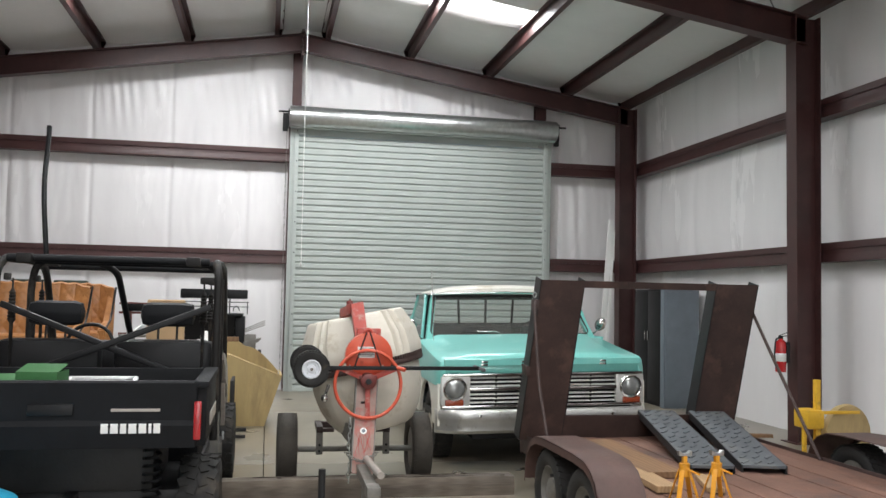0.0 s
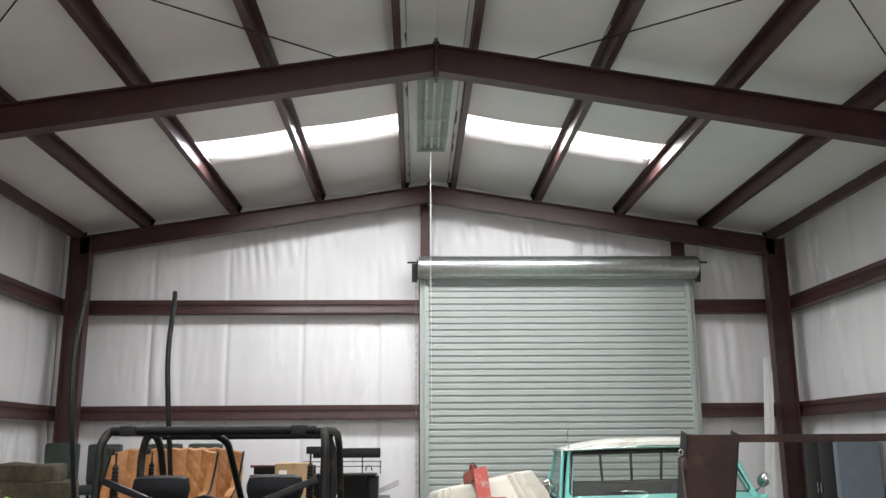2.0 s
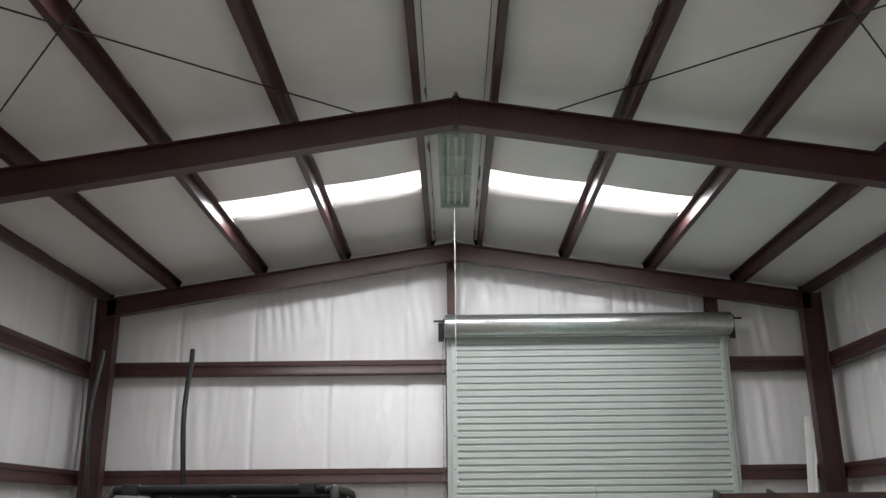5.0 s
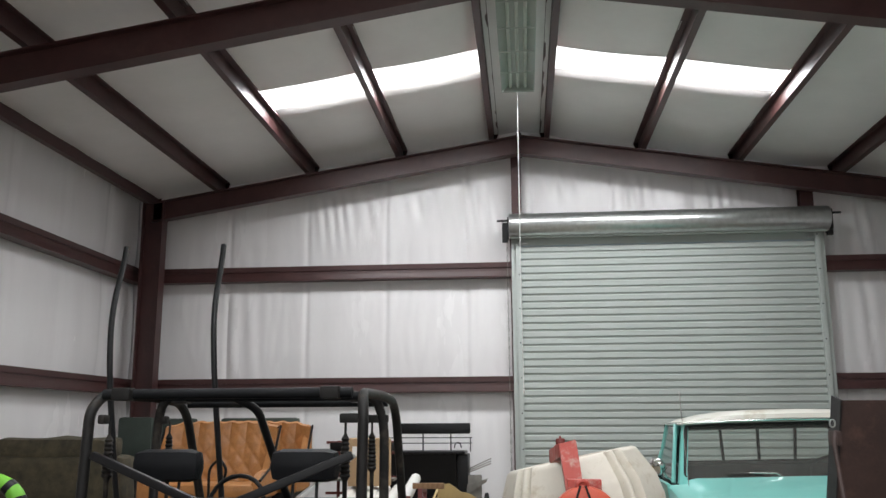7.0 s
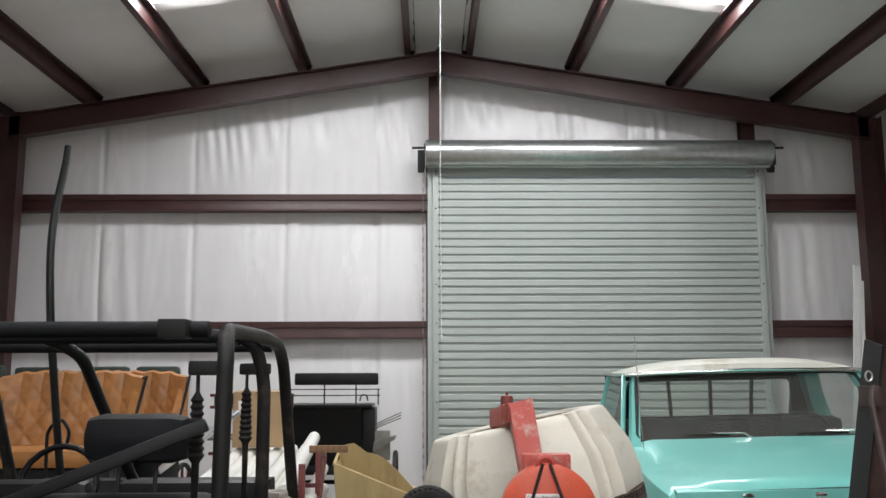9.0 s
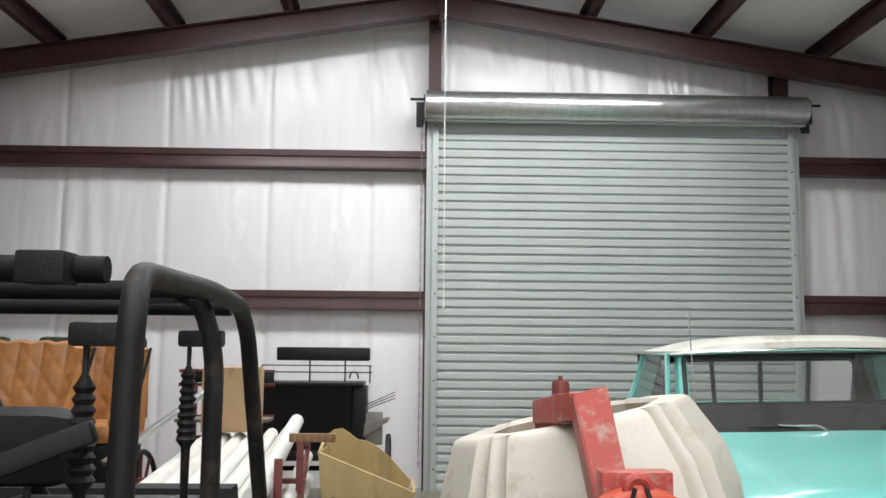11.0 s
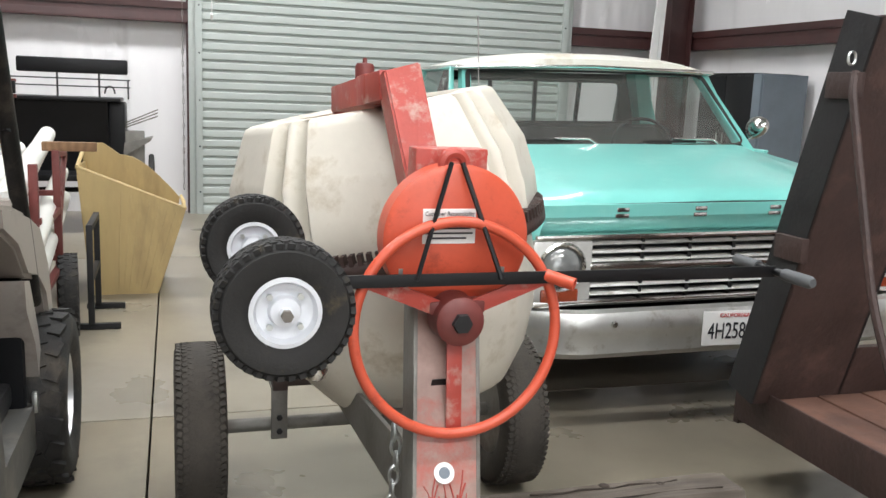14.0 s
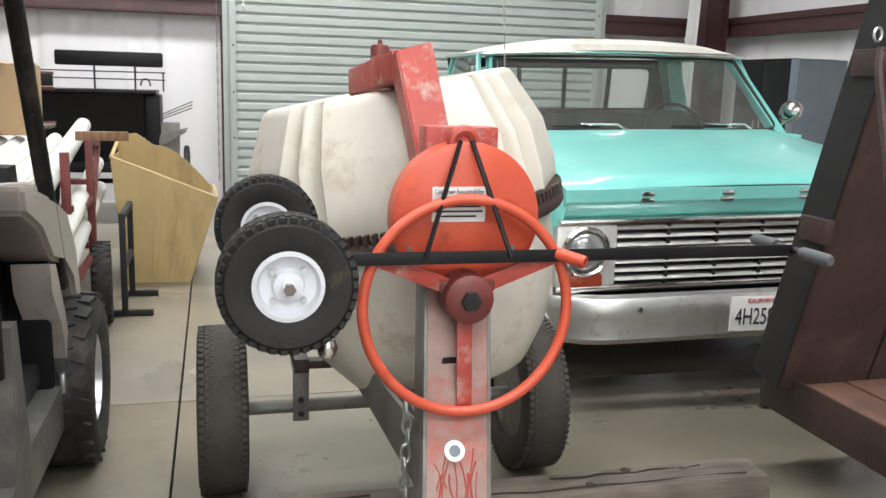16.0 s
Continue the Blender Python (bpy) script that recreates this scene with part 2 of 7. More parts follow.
M_PINK = material("pink_plastic", (0.72, 0.10, 0.28), 0.4)
M_OLIVE = material("olive_brown_patterned_cloth", (0.075, 0.062, 0.036), 0.85, vary=0.4, scale=9, bump=0.3, stain=(0.03, 0.026, 0.016), stain_amount=0.5, stain_scale=7)
M_DKGREEN = material("dark_green_vinyl", (0.035, 0.05, 0.04), 0.5, vary=0.2)
M_FIXTURE = material("lamp_reflector_enamel", (0.40, 0.46, 0.42), 0.35, vary=0.06)
M_TUBE = translucent_material("frosted_lamp_tube", (0.8, 0.85, 0.8))
# the sheet itself emits, standing in for daylight coming through it
M_SKYPANEL = bpy.data.materials.new("glowing_fibreglass_skylight")
M_SKYPANEL.use_nodes = True
M_SKYPANEL.node_tree.nodes["Principled BSDF"].inputs["Emission Color"].default_value = (0.97, 1.0, 0.99, 1)
M_SKYPANEL.node_tree.nodes["Principled BSDF"].inputs["Emission Strength"].default_value = 3.0
M_MAROON = material("maroon_painted_iron", (0.16, 0.035, 0.03), 0.5, vary=0.2, bump=0.1)
M_BROWNWOOD = material("brown_plywood", (0.25, 0.14, 0.07), 0.7, vary=0.2, grain=8, stretch=(1, 0.2, 1))


# ---- mesh helpers ----
def empty(name, m, label="", category="", group="", kind=""):
    ob = new(name)
    ob.empty_display_size = 0.1
    ob.matrix_world = m
    return tagged(ob, label, category, group, kind)


def solid(name, bm, mat, label="", category="", group="", kind="", smooth=False):
    me = bpy.data.meshes.new(name)
    bm.normal_update()
    bm.to_mesh(me)
    bm.free()
    me.materials.append(mat)
    if smooth:
        for p in me.polygons:
            p.use_smooth = True
        me.set_sharp_from_angle(angle=radians(38))
    return tagged(new(name, me), label, category, group, kind)


def part(name, bm, mat, parent, label="", smooth=True):
    ob = solid(name, bm, mat, label, smooth=smooth)
    ob.parent = parent
    return ob


def share(name, ob, parent, m):
    """Another piece on the same mesh."""
    o = new(name, ob.data)
    o.parent = parent
    o.matrix_basis = m
    return o


def B():
    return bmesh.new()


def box(bm, lo, hi, bev=0.0, m=None):
    c = [(a + b) / 2 for a, b in zip(lo, hi)]
    s = [abs(b - a) for a, b in zip(lo, hi)]
    r = bmesh.ops.create_cube(bm, size=1)
    vs = r["verts"]
    bmesh.ops.transform(bm, matrix=Matrix.Translation(c) @ Matrix.Diagonal((*s, 1)), verts=vs)
    if bev:
        es = list({e for v in vs for e in v.link_edges})
        g = bmesh.ops.bevel(bm, geom=es, offset=min(bev, min(s) * 0.45), segments=2, affect="EDGES", profile=0.6)
        vs = list({v for f in g["faces"] for v in f.verts} | {v for v in vs if v.is_valid})
        seen, stack = set(vs), list(vs)
        while stack:
            v = stack.pop()
            for e in v.link_edges:
                o = e.other_vert(v)
                if o not in seen:
                    seen.add(o)
                    stack.append(o)
        vs = list(seen)
    if m is not None:
        bmesh.ops.transform(bm, matrix=m, verts=vs)
    return bm


def loft(bm, rings, close=True, caps=True):
    """Joins rings of points (each a list of equal length) by quads."""
    vv = [[bm.verts.new(p) for p in ring] for ring in rings]
    n = len(vv[0])
    for a, b in zip(vv, vv[1:]):
        for i in range(n if close else n - 1):
            j = (i + 1) % n
            try:
                bm.faces.new((a[i], a[j], b[j], b[i]))
            except ValueError:
                pass
    if caps and close:
        bm.faces.new(vv[0][::-1])
        bm.faces.new(vv[-1])
    bmesh.ops.recalc_face_normals(bm, faces=bm.faces[:])
    return bm


def ring_at(c, u, v, r, n=12, r2=None):
    return [Vector(c) + u * (r * math.cos(2 * math.pi * i / n)) + v * ((r2 or r) * math.sin(2 * math.pi * i / n)) for i in range(n)]


def axes(d):
    d = Vector(d).normalized()
    u = d.cross(Vector((0, 0, 1)))
    if u.length < 0.05:
        u = d.cross(Vector((0, 1, 0)))
    u.normalize()
    return d, u, d.cross(u)


def tube(bm, pts, r, n=10, caps=True):
    """A round bar along points; rounded by the number of points given."""
    pts = [Vector(p) for p in pts]
    rings = []
    u = None
    for i, p in enumerate(pts):
        d = (pts[min(i + 1, len(pts) - 1)] - pts[max(i - 1, 0)]).normalized()
        if u is None:
            _, u, v = axes(d)
        else:
            u = (u - d * u.dot(d)).normalized()
            v = d.cross(u)
        rr = r[i] if isinstance(r, (list, tuple)) else r
        rings.append(ring_at(p, u, v, rr, n))
    return loft(bm, rings, True, caps)


def bend(pts, radius=0.06, steps=4):
    """Rounds the corners of a polyline."""
    pts = [Vector(p) for p in pts]
    out = [pts[0]]
    for a, b, c in zip(pts, pts[1:], pts[2:]):
        r = min(radius, (a - b).length * 0.45, (c - b).length * 0.45)
        p, q = b + (a - b).normalized() * r, b + (c - b).normalized() * r
        for k in range(steps + 1):
            t = k / steps
            out.append(p * (1 - t) ** 2 + b * (2 * t * (1 - t)) + q * t * t)
    return out + [pts[-1]]


def lathe(bm, profile, origin=(0, 0, 0), axis=(0, 1, 0), n=32):
    """Turns (radius, along) points round an axis; ends closed."""
    d, u, v = axes(axis)
    rings = [ring_at(Vector(origin) + d * h, u, v, max(r, 0.0005), n) for r, h in profile]
    return loft(bm, rings)


def prism(bm, poly, axis, a, b):
    """Pushes a flat outline from a to b along an axis; poly holds the other two coordinates in order."""
    def p3(q, k):
        return {"x": (k, q[0], q[1]), "y": (q[0], k, q[1]), "z": (q[0], q[1], k)}[axis]
    return loft(bm, [[p3(q, a) for q in poly], [p3(q, b) for q in poly]])


def lettering(text, size, depth, mat, parent, m, name="lettering", sx=1.0):
    cu = bpy.data.curves.new(name, "FONT")
    cu.body, cu.size, cu.extrude, cu.align_x, cu.align_y = text, size, depth, "CENTER", "CENTER"
    tmp = bpy.data.objects.new("tmp_text", cu)
    scene.collection.objects.link(tmp)
    dg = bpy.context.evaluated_depsgraph_get()
    me = bpy.data.meshes.new_from_object(tmp.evaluated_get(dg))
    bpy.data.objects.remove(tmp)
    bpy.data.curves.remove(cu)
    me.name = name
    me.materials.clear()
    me.materials.append(mat)
    ob = new(name, me)
    ob.parent = parent
    ob.matrix_basis = m @ Matrix.Diagonal((sx, 1, 1, 1))
    return ob


def tyre(parent, name, c, axis, r_out, r_in, width, mat, lugs=0, lug_h=0.008, tread_rows=2, crown=0.2):
    """A tyre as a part at c (in the parent's space), its lugs joined to it."""
    bm = B()
    w = width / 2
    prof = [(r_in, -w * 0.75), (r_in + 0.01, -w * 0.86), (r_in + (r_out - r_in) * 0.35, -w), (r_in + (r_out - r_in) * 0.75, -w * 0.98),
            (r_out - 0.012, -w * 0.84), (r_out - 0.003, -w * 0.6), (r_out, -w * 0.2), (r_out, w * 0.2), (r_out - 0.003, w * 0.6), (r_out - 0.012, w * 0.84),
            (r_in + (r_out - r_in) * 0.75, w * 0.98), (r_in + (r_out - r_in) * 0.35, w), (r_in + 0.01, w * 0.86), (r_in, w * 0.75)]
    d, u, v = axes(axis)
    rings = [ring_at(d * h, u, v, r, 48) for r, h in prof]
    rings.append(rings[0])
    loft(bm, rings, True, False)
    bmesh.ops.remove_doubles(bm, verts=bm.verts[:], dist=0.0004)
    if lugs:
        mats = Matrix((u, d, v)).transposed().to_4x4()
        lw = width * 0.92 / tread_rows
        for k in range(lugs):
            for row in range(tread_rows):
                a = 2 * math.pi * (k + 0.5 * (row % 2)) / lugs
                h = -width * 0.46 + lw * (row + 0.5)
                edge = abs(h) / w
                rr = r_out - 0.003 - 0.01 * max(0, edge - 0.55)
                size = 2 * math.pi * r_out / lugs * 0.62
                rot = mats @ Matrix.Rotation(a, 4, "Y") @ Matrix.Translation((0, h, rr)) @ Matrix.Rotation(0.35 * (1 if row % 2 else -1), 4, "Z")
                box(bm, (-size / 2, -lw * 0.42, -0.006), (size / 2, lw * 0.42, lug_h), 0, rot)
    bmesh.ops.recalc_face_normals(bm, faces=bm.faces[:])
    ob = part(name, bm, mat, parent)
    ob.location = c
    return ob


# ---- the building ----
def slab(x0, x1, y0, y1):
    return box(B(), (x0, y0, -0.14), (x1, y1, 0.0), 0.006)


floor = solid("floor", box(B(), (-8.3, -20.8, -0.4), (4.1, 0.4, -0.14)), M_JOINT, "pale polished concrete slab floor with saw-cut joints", "floor", kind="structure")
XS, YS = (-8.3, -6.15, -2.52, 1.1, 4.1), (-20.8, -15.5, -10.4, -6.25, -2.55, 0.4)
for i in range(4):
    for j in range(5):
        part("floor_slab", slab(XS[i] + 0.004, XS[i + 1] - 0.004, YS[j] + 0.004, YS[j + 1] - 0.004), M_CONCRETE, floor)


def liner_sheet(bm, origin, u, v, w, h, nrm, girts, seed, step=0.16, top=None, du=0.07, folds=()):
    """Vinyl-faced insulation: pillowed between the girts, with vertical pleats; real thickness behind."""
    o, u, v, nrm = Vector(origin), Vector(u), Vector(v), Vector(nrm)
    nu, nv = max(2, int(w / du)), max(2, int(h / step))
    rows = []
    for j in range(nv + 1):
        row = []
        for i in range(nu + 1):
            a, b = w * i / nu, h * j / nv
            hh = top(a) if top else h
            b = hh * j / nv
            p = o + u * a + v * b
            g = min([abs(b - k) for k in girts] + [9])
            puff = 0.035 * min(1, g / 0.5)
            pleat = abs(((a + 0.35) / 1.22) % 1.0 - 0.5) * 1.22
            crease = -0.022 * math.exp(-(pleat / 0.035) ** 2)
            q = Vector((a * 2.6 + seed, b * 0.55, seed * 3))
            wr = 0.016 * noise.noise(q) + 0.010 * abs(noise.noise(q * 2.7)) * (1 if noise.noise(Vector((a * 0.7, b * 0.5, seed))) > 0.05 else 0.2)
            for fx, fz, fw, fh, freq in folds:
                k = math.exp(-(((p.x - fx) / fw) ** 2) - ((p.z - fz) / fh) ** 2)
                wr += 0.014 * k * math.sin((p.x + 0.12 * (p.z - fz)) * freq + 2 * noise.noise(p))
            row.append(bm.verts.new(p + nrm * (puff + crease + wr - 0.05)))
        rows.append(row)
    for r0, r1 in zip(rows, rows[1:]):
        for i in range(nu):
            bm.faces.new((r0[i], r0[i + 1], r1[i + 1], r1[i]))
    return bm


G_LOW, G_HIGH = 2.17, 3.845
DOOR_X0, DOOR_X1, DOOR_H = -2.2, 2.2, 4.35
Y_LINER = 0.17


def eave_top(x):
    return roof_z(x) + 0.02


def wall_back():
    bm = B()
    X0, X1 = X_LEFT, X_RIGHT
    liner_sheet(bm, (X0, Y_LINER, 0), (1, 0, 0), (0, 0, 1), DOOR_X0 - X0, 6, (0, -1, 0), (G_LOW, G_HIGH), 1.3, 0.09, top=lambda a: eave_top(X0 + a), du=0.025, folds=((-5.0, 4.75, 0.35, 0.4, 42), (-4.35, 4.85, 0.3, 0.3, 30), (-2.75, 4.75, 0.3, 0.45, 34), (-3.6, 4.9, 0.4, 0.2, 26), (-6.3, 3.0, 0.3, 0.8, 22)))
    liner_sheet(bm, (DOOR_X1, Y_LINER, 0), (1, 0, 0), (0, 0, 1), X1 - DOOR_X1, 6, (0, -1, 0), (G_LOW, G_HIGH), 4.7, 0.09, top=lambda a: eave_top(DOOR_X1 + a), du=0.025, folds=((2.75, 3.1, 0.25, 0.9, 26), (2.9, 4.4, 0.2, 0.4, 30)))
    liner_sheet(bm, (DOOR_X0, Y_LINER, DOOR_H), (1, 0, 0), (0, 0, 1), DOOR_X1 - DOOR_X0, 1.7, (0, -1, 0), (), 8.1, 0.06, top=lambda a: eave_top(DOOR_X0 + a) - DOOR_H, du=0.025, folds=((-0.4, 5.0, 0.3, 0.3, 34), (0.8, 4.95, 0.3, 0.3, 40), (-1.5, 5.2, 0.4, 0.2, 24)))
    prism(bm, [(X0 - 0.2, -0.2), (DOOR_X0, -0.2), (DOOR_X0, DOOR_H), (DOOR_X1, DOOR_H), (DOOR_X1, -0.2), (X1 + 0.2, -0.2), (X1 + 0.2, eave_top(X1)), (RIDGE_X, ROOF_Z), (X0 - 0.2, eave_top(X0))], "y", 0.24, 0.34)
    return solid("wall_back", bm, M_LINER, "white vinyl-faced insulated wall with pleats and creases", "wall", kind="structure", smooth=True)


def wall_side(name, x, s):
    bm = B()
    h = roof_z(x) + 0.02
    liner_sheet(bm, (x, Y_FRONT, 0), (0, 1, 0), (0, 0, 1), Y_LINER - Y_FRONT, h, (-s, 0, 0), (G_LOW, G_HIGH), 11.0 + s, 0.11)
    if s > 0:
        bmesh.ops.reverse_faces(bm, faces=bm.faces[:])
    box(bm, (x + s * 0.07, Y_FRONT - 0.2, -0.2), (x + s * 0.17, Y_LINER + 0.1, h))
    return solid(name, bm, M_LINER, "white vinyl-faced insulated side wall with pleats", "wall", kind="structure", smooth=True)


def wall_front():
    bm = B()
    # unseen wall; its opening is assumed, for the daylight lamp
    prism(bm, [(X_LEFT, -0.2), (-4.3, -0.2), (-4.3, 4.0), (0.1, 4.0), (0.1, -0.2), (X_RIGHT, -0.2), (X_RIGHT, eave_top(X_RIGHT)), (RIDGE_X, ROOF_Z), (X_LEFT, eave_top(X_LEFT))], "y", Y_FRONT - 0.15, Y_FRONT)
    return solid("wall_front", bm, M_LINER, "plain white insulated front wall", "wall", kind="structure")


wall_back()
wall_side("wall_right", X_RIGHT, 1)
wall_side("wall_left", X_LEFT, -1)
wall_front()
solid("ground", box(B(), (-400, -400, -0.6), (400, 400, -0.42)), M_CONCRETE, "pale bare ground outside the building", "ground", kind="structure")


def ceiling():
    """Insulation facing that sags between the purlins, open where the skylights are."""
    bm = B()
    stops = [0.0, *PURLINS, X_RIGHT - RIDGE_X + 0.05]
    for s in (-1, 1):
        for a, b in zip(stops, stops[1:]):
            spans, y = [], Y_LINER + 0.05
            for y0, y1 in SKY_Y:
                spans.append((y, y1, True))
                spans.append((y1, y0, not (a >= 0.3 and b < 3.2)))
                y = y0
            spans.append((y, Y_FRONT - 0.05, True))
            for ya, yb, there in spans:
                if not there:
                    continue
                nu, nv = 8, max(1, int(abs(ya - yb) / 0.25))
                grid = []
                for j in range(nv + 1):
                    row = []
                    yy = ya + (yb - ya) * j / nv
                    for i in range(nu + 1):
                        d = a + (b - a) * i / nu
                        x = RIDGE_X + s * d
                        sag = 0.055 * math.sin(math.pi * i / nu) ** 0.8 if b - a > 0.6 else 0.01
                        if 0.3 <= a and b < 3.2:
                            near = min(min(abs(yy - p), abs(yy - q)) for p, q in SKY_Y)
                            sag *= 0.3 + 0.7 * min(1, near / 0.8)
                        w = 0.012 * noise.noise(Vector((x * 1.3, yy * 2.2, 4)))
                        if i in (0, nu):
                            w = 0
                        row.append(bm.verts.new((x, yy, roof_z(x) - sag + w)))
                    grid.append(row)
                for r0, r1 in zip(grid, grid[1:]):
                    for i in range(nu):
                        f = bm.faces.new((r0[i], r0[i + 1], r1[i + 1], r1[i]))
                        if s > 0:
                            f.normal_flip()
    for s in (-1, 1):
        e = RIDGE_X + s * (X_RIGHT - RIDGE_X + 0.2)
        segs, y = [], 0.4
        for y0, y1 in SKY_Y:
            segs.append((y, y1))
            y = y0
        segs.append((y, Y_FRONT - 0.2))
        for ya, yb in segs:
            prism(bm, [(RIDGE_X, ROOF_Z + 0.10), (e, roof_z(e) + 0.10), (e, roof_z(e) + 0.14), (RIDGE_X, ROOF_Z + 0.14)], "y", ya, yb)
        for y0, y1 in SKY_Y:
            for p, q in ((0, 0.40), (3.16, X_RIGHT - RIDGE_X + 0.2)):
                xa, xb = RIDGE_X + s * p, RIDGE_X + s * q
                prism(bm, [(xa, roof_z(xa) + 0.10), (xb, roof_z(xb) + 0.10), (xb, roof_z(xb) + 0.14), (xa, roof_z(xa) + 0.14)], "y", y0, y1)
    return solid("ceiling", bm, M_CEIL, "white vinyl insulation sagging between purlins under a gabled roof", "ceiling", kind="structure", smooth=True)


ceiling()
for k, (y0, y1) in enumerate(SKY_Y):
    for s in (-1, 1):
        bm = B()
        xa, xb = RIDGE_X + s * 0.40, RIDGE_X + s * 3.16
        prism(bm, [(xa, roof_z(xa) + 0.10), (xb, roof_z(xb) + 0.10), (xb, roof_z(xb) + 0.104), (xa, roof_z(xa) + 0.104)], "y", y0, y1)
        solid("skylight", bm, M_SKYPANEL, "translucent white fibreglass skylight strip in the roof", "skylight", kind="structure")


def i_bar(bm, a, b, depth, width, down=(0, 0, -1), tf=0.014, tw=0.01, depth_b=None):
    """A built-up I member from a to b; a and b lie on the outer flange; depth measured along down; width across."""
    a, b, down = Vector(a), Vector(b), Vector(down).normalized()
    d = (b - a).normalized()
    w = d.cross(down).normalized() * (width / 2)
    t = w.normalized() * (tw / 2)
    db = depth_b or depth
    for k0, k1, half in ((0, tf, w), (None, None, t), (1, 0, w)):
        rings = []
        for p, dep in ((a, depth), (b, db)):
            lo, hi = (0, tf) if half is w and k0 == 0 else ((dep - tf, dep) if half is w else (tf, dep - tf))
            rings.append([p + half + down * lo, p - half + down * lo, p - half + down * hi, p + half + down * hi])
        loft(bm, rings)
    return bm


def steel_frame(y):
    th = empty("steel_frame", pose(RIDGE_X, y, 0), "dark oxide-red painted steel portal frame with bolted ridge plates", "steel frame", "portal frames", "structure")
    top = ROOF_Z - 0.25
    for s in (-1, 1):
        half = 5.63 if s > 0 else 5.55
        bm = B()
        i_bar(bm, (s * 0.0, 0, top), (s * half, 0, top - SLOPE * half), 0.28 if y > -1 else 0.31, 0.17, (0, 0, -1), depth_b=0.30 if y > -1 else 0.33)
        part("rafter", bm, M_STEEL, th, smooth=False)
        bm = B()
        i_bar(bm, (s * (half + 0.13), 0, 0.012), (s * (half + 0.13), 0, top - SLOPE * half - 0.0), 0.30, 0.20, (-s, 0, 0), depth_b=0.32)
        part("column", bm, M_STEEL, th, smooth=False)
        part("base_plate", box(B(), (s * (half - 0.22), -0.16, 0), (s * (half + 0.16), 0.16, 0.012), 0.002), M_STEEL, th)
        part("ridge_plate", box(B(), (s * 0.002, -0.09, top - 0.37), (s * 0.018, 0.09, top + 0.06), 0.002), M_STEEL, th)
    for z in (0.02, -0.06, -0.22, -0.31):
        for yy in (-0.055, 0.055):
            bm = B()
            tube(bm, [(-0.035, yy, top + z), (0.035, yy, top + z)], 0.013, 6)
            part("bolt", bm, M_IRON, th)
    return th


for y in FRAMES:
    steel_frame(y)


def c_purlin(bm, length, depth=0.2, flange=0.065, lip=0.02, t=0.006):
    """Z section along y, web upright, its foot flange at z = 0."""
    prof = [(0, 0), (flange, 0), (flange, lip), (flange - t, lip), (flange - t, t), (t, t), (t, depth - t), (-flange + t, depth - t), (-flange + t, depth - lip), (-flange, depth - lip), (-flange, depth), (0, depth)]
    rings = [[(x, yy, z) for x, z in prof] for yy in (0, length)]
    return loft(bm, rings)


for s in (-1, 1):
    for d in (*PURLINS, 5.66):
        bm = B()
        c_purlin(bm, 0.12 - Y_FRONT, flange=0.075)
        x = RIDGE_X + s * d
        if s < 0:
            bmesh.ops.transform(bm, matrix=Matrix.Diagonal((-1, 1, 1, 1)), verts=bm.verts[:])
            bmesh.ops.reverse_faces(bm, faces=bm.faces[:])
        ob = solid("purlin" if d < 5 else "eave_strut", bm, M_STEEL, "dark oxide-red roof purlin of folded steel" if d < 5 else "dark oxide-red eave strut of folded steel", "purlin", "roof purlins", "structure")
        ob.matrix_world = pose(x, Y_FRONT, roof_z(x) - 0.2 + 0.002, 0, s * 4, 0)


def girt(name, a, b, inward):
    """C section lying flat, lips towards the room: a lit upper face over a recessed lower one."""
    a, b, inward = Vector(a), Vector(b), Vector(inward)
    prof = [(0, 0.11), (0.17, 0.11), (0.17, 0.035), (0.15, 0.035), (0.15, 0.03), (0.155, -0.02), (0.17, -0.09), (0.17, -0.11), (0, -0.11)]
    bm = B()
    loft(bm, [[p + inward * d + Vector((0, 0, z)) for d, z in prof] for p in (a, b)])
    return solid(name, bm, M_STEEL, "dark oxide-red horizontal wall girt of folded steel", "wall girt", "wall girts", "structure")


for z in (G_LOW, G_HIGH):
    girt("girt", (X_LEFT + 0.02, Y_LINER, z), (DOOR_X0 - 0.03, Y_LINER, z), (0, -1, 0))
    girt("girt", (DOOR_X1 + 0.03, Y_LINER, z), (X_RIGHT - 0.02, Y_LINER, z), (0, -1, 0))
    girt("girt", (X_RIGHT, Y_FRONT, z), (X_RIGHT, -0.02, z), (-1, 0, 0))
    girt("girt", (X_LEFT, Y_FRONT, z), (X_LEFT, -0.02, z), (1, 0, 0))

# posts over the door head
for x, w in ((-2.15, 0.10), (2.05, 0.12)):
    bm = B()
    i_bar(bm, (x, -0.03, DOOR_H), (x, -0.03, roof_z(x) - 0.25), 0.16, w * 1.5, (0, 1, 0))
    solid("door_post", bm, M_STEEL, "dark oxide-red steel post above the roll-up door jamb", "steel post", "door posts", "structure")
for x in (DOOR_X0 + 0.0, DOOR_X1 - 0.0):
    solid("door_jamb", box(B(), (x - 0.06, 0.02, 0), (x + 0.06, 0.235, DOOR_H), 0.004), M_STEEL, "oxide-red steel jamb of the roll-up door", "door jamb", "door jambs", "structure")


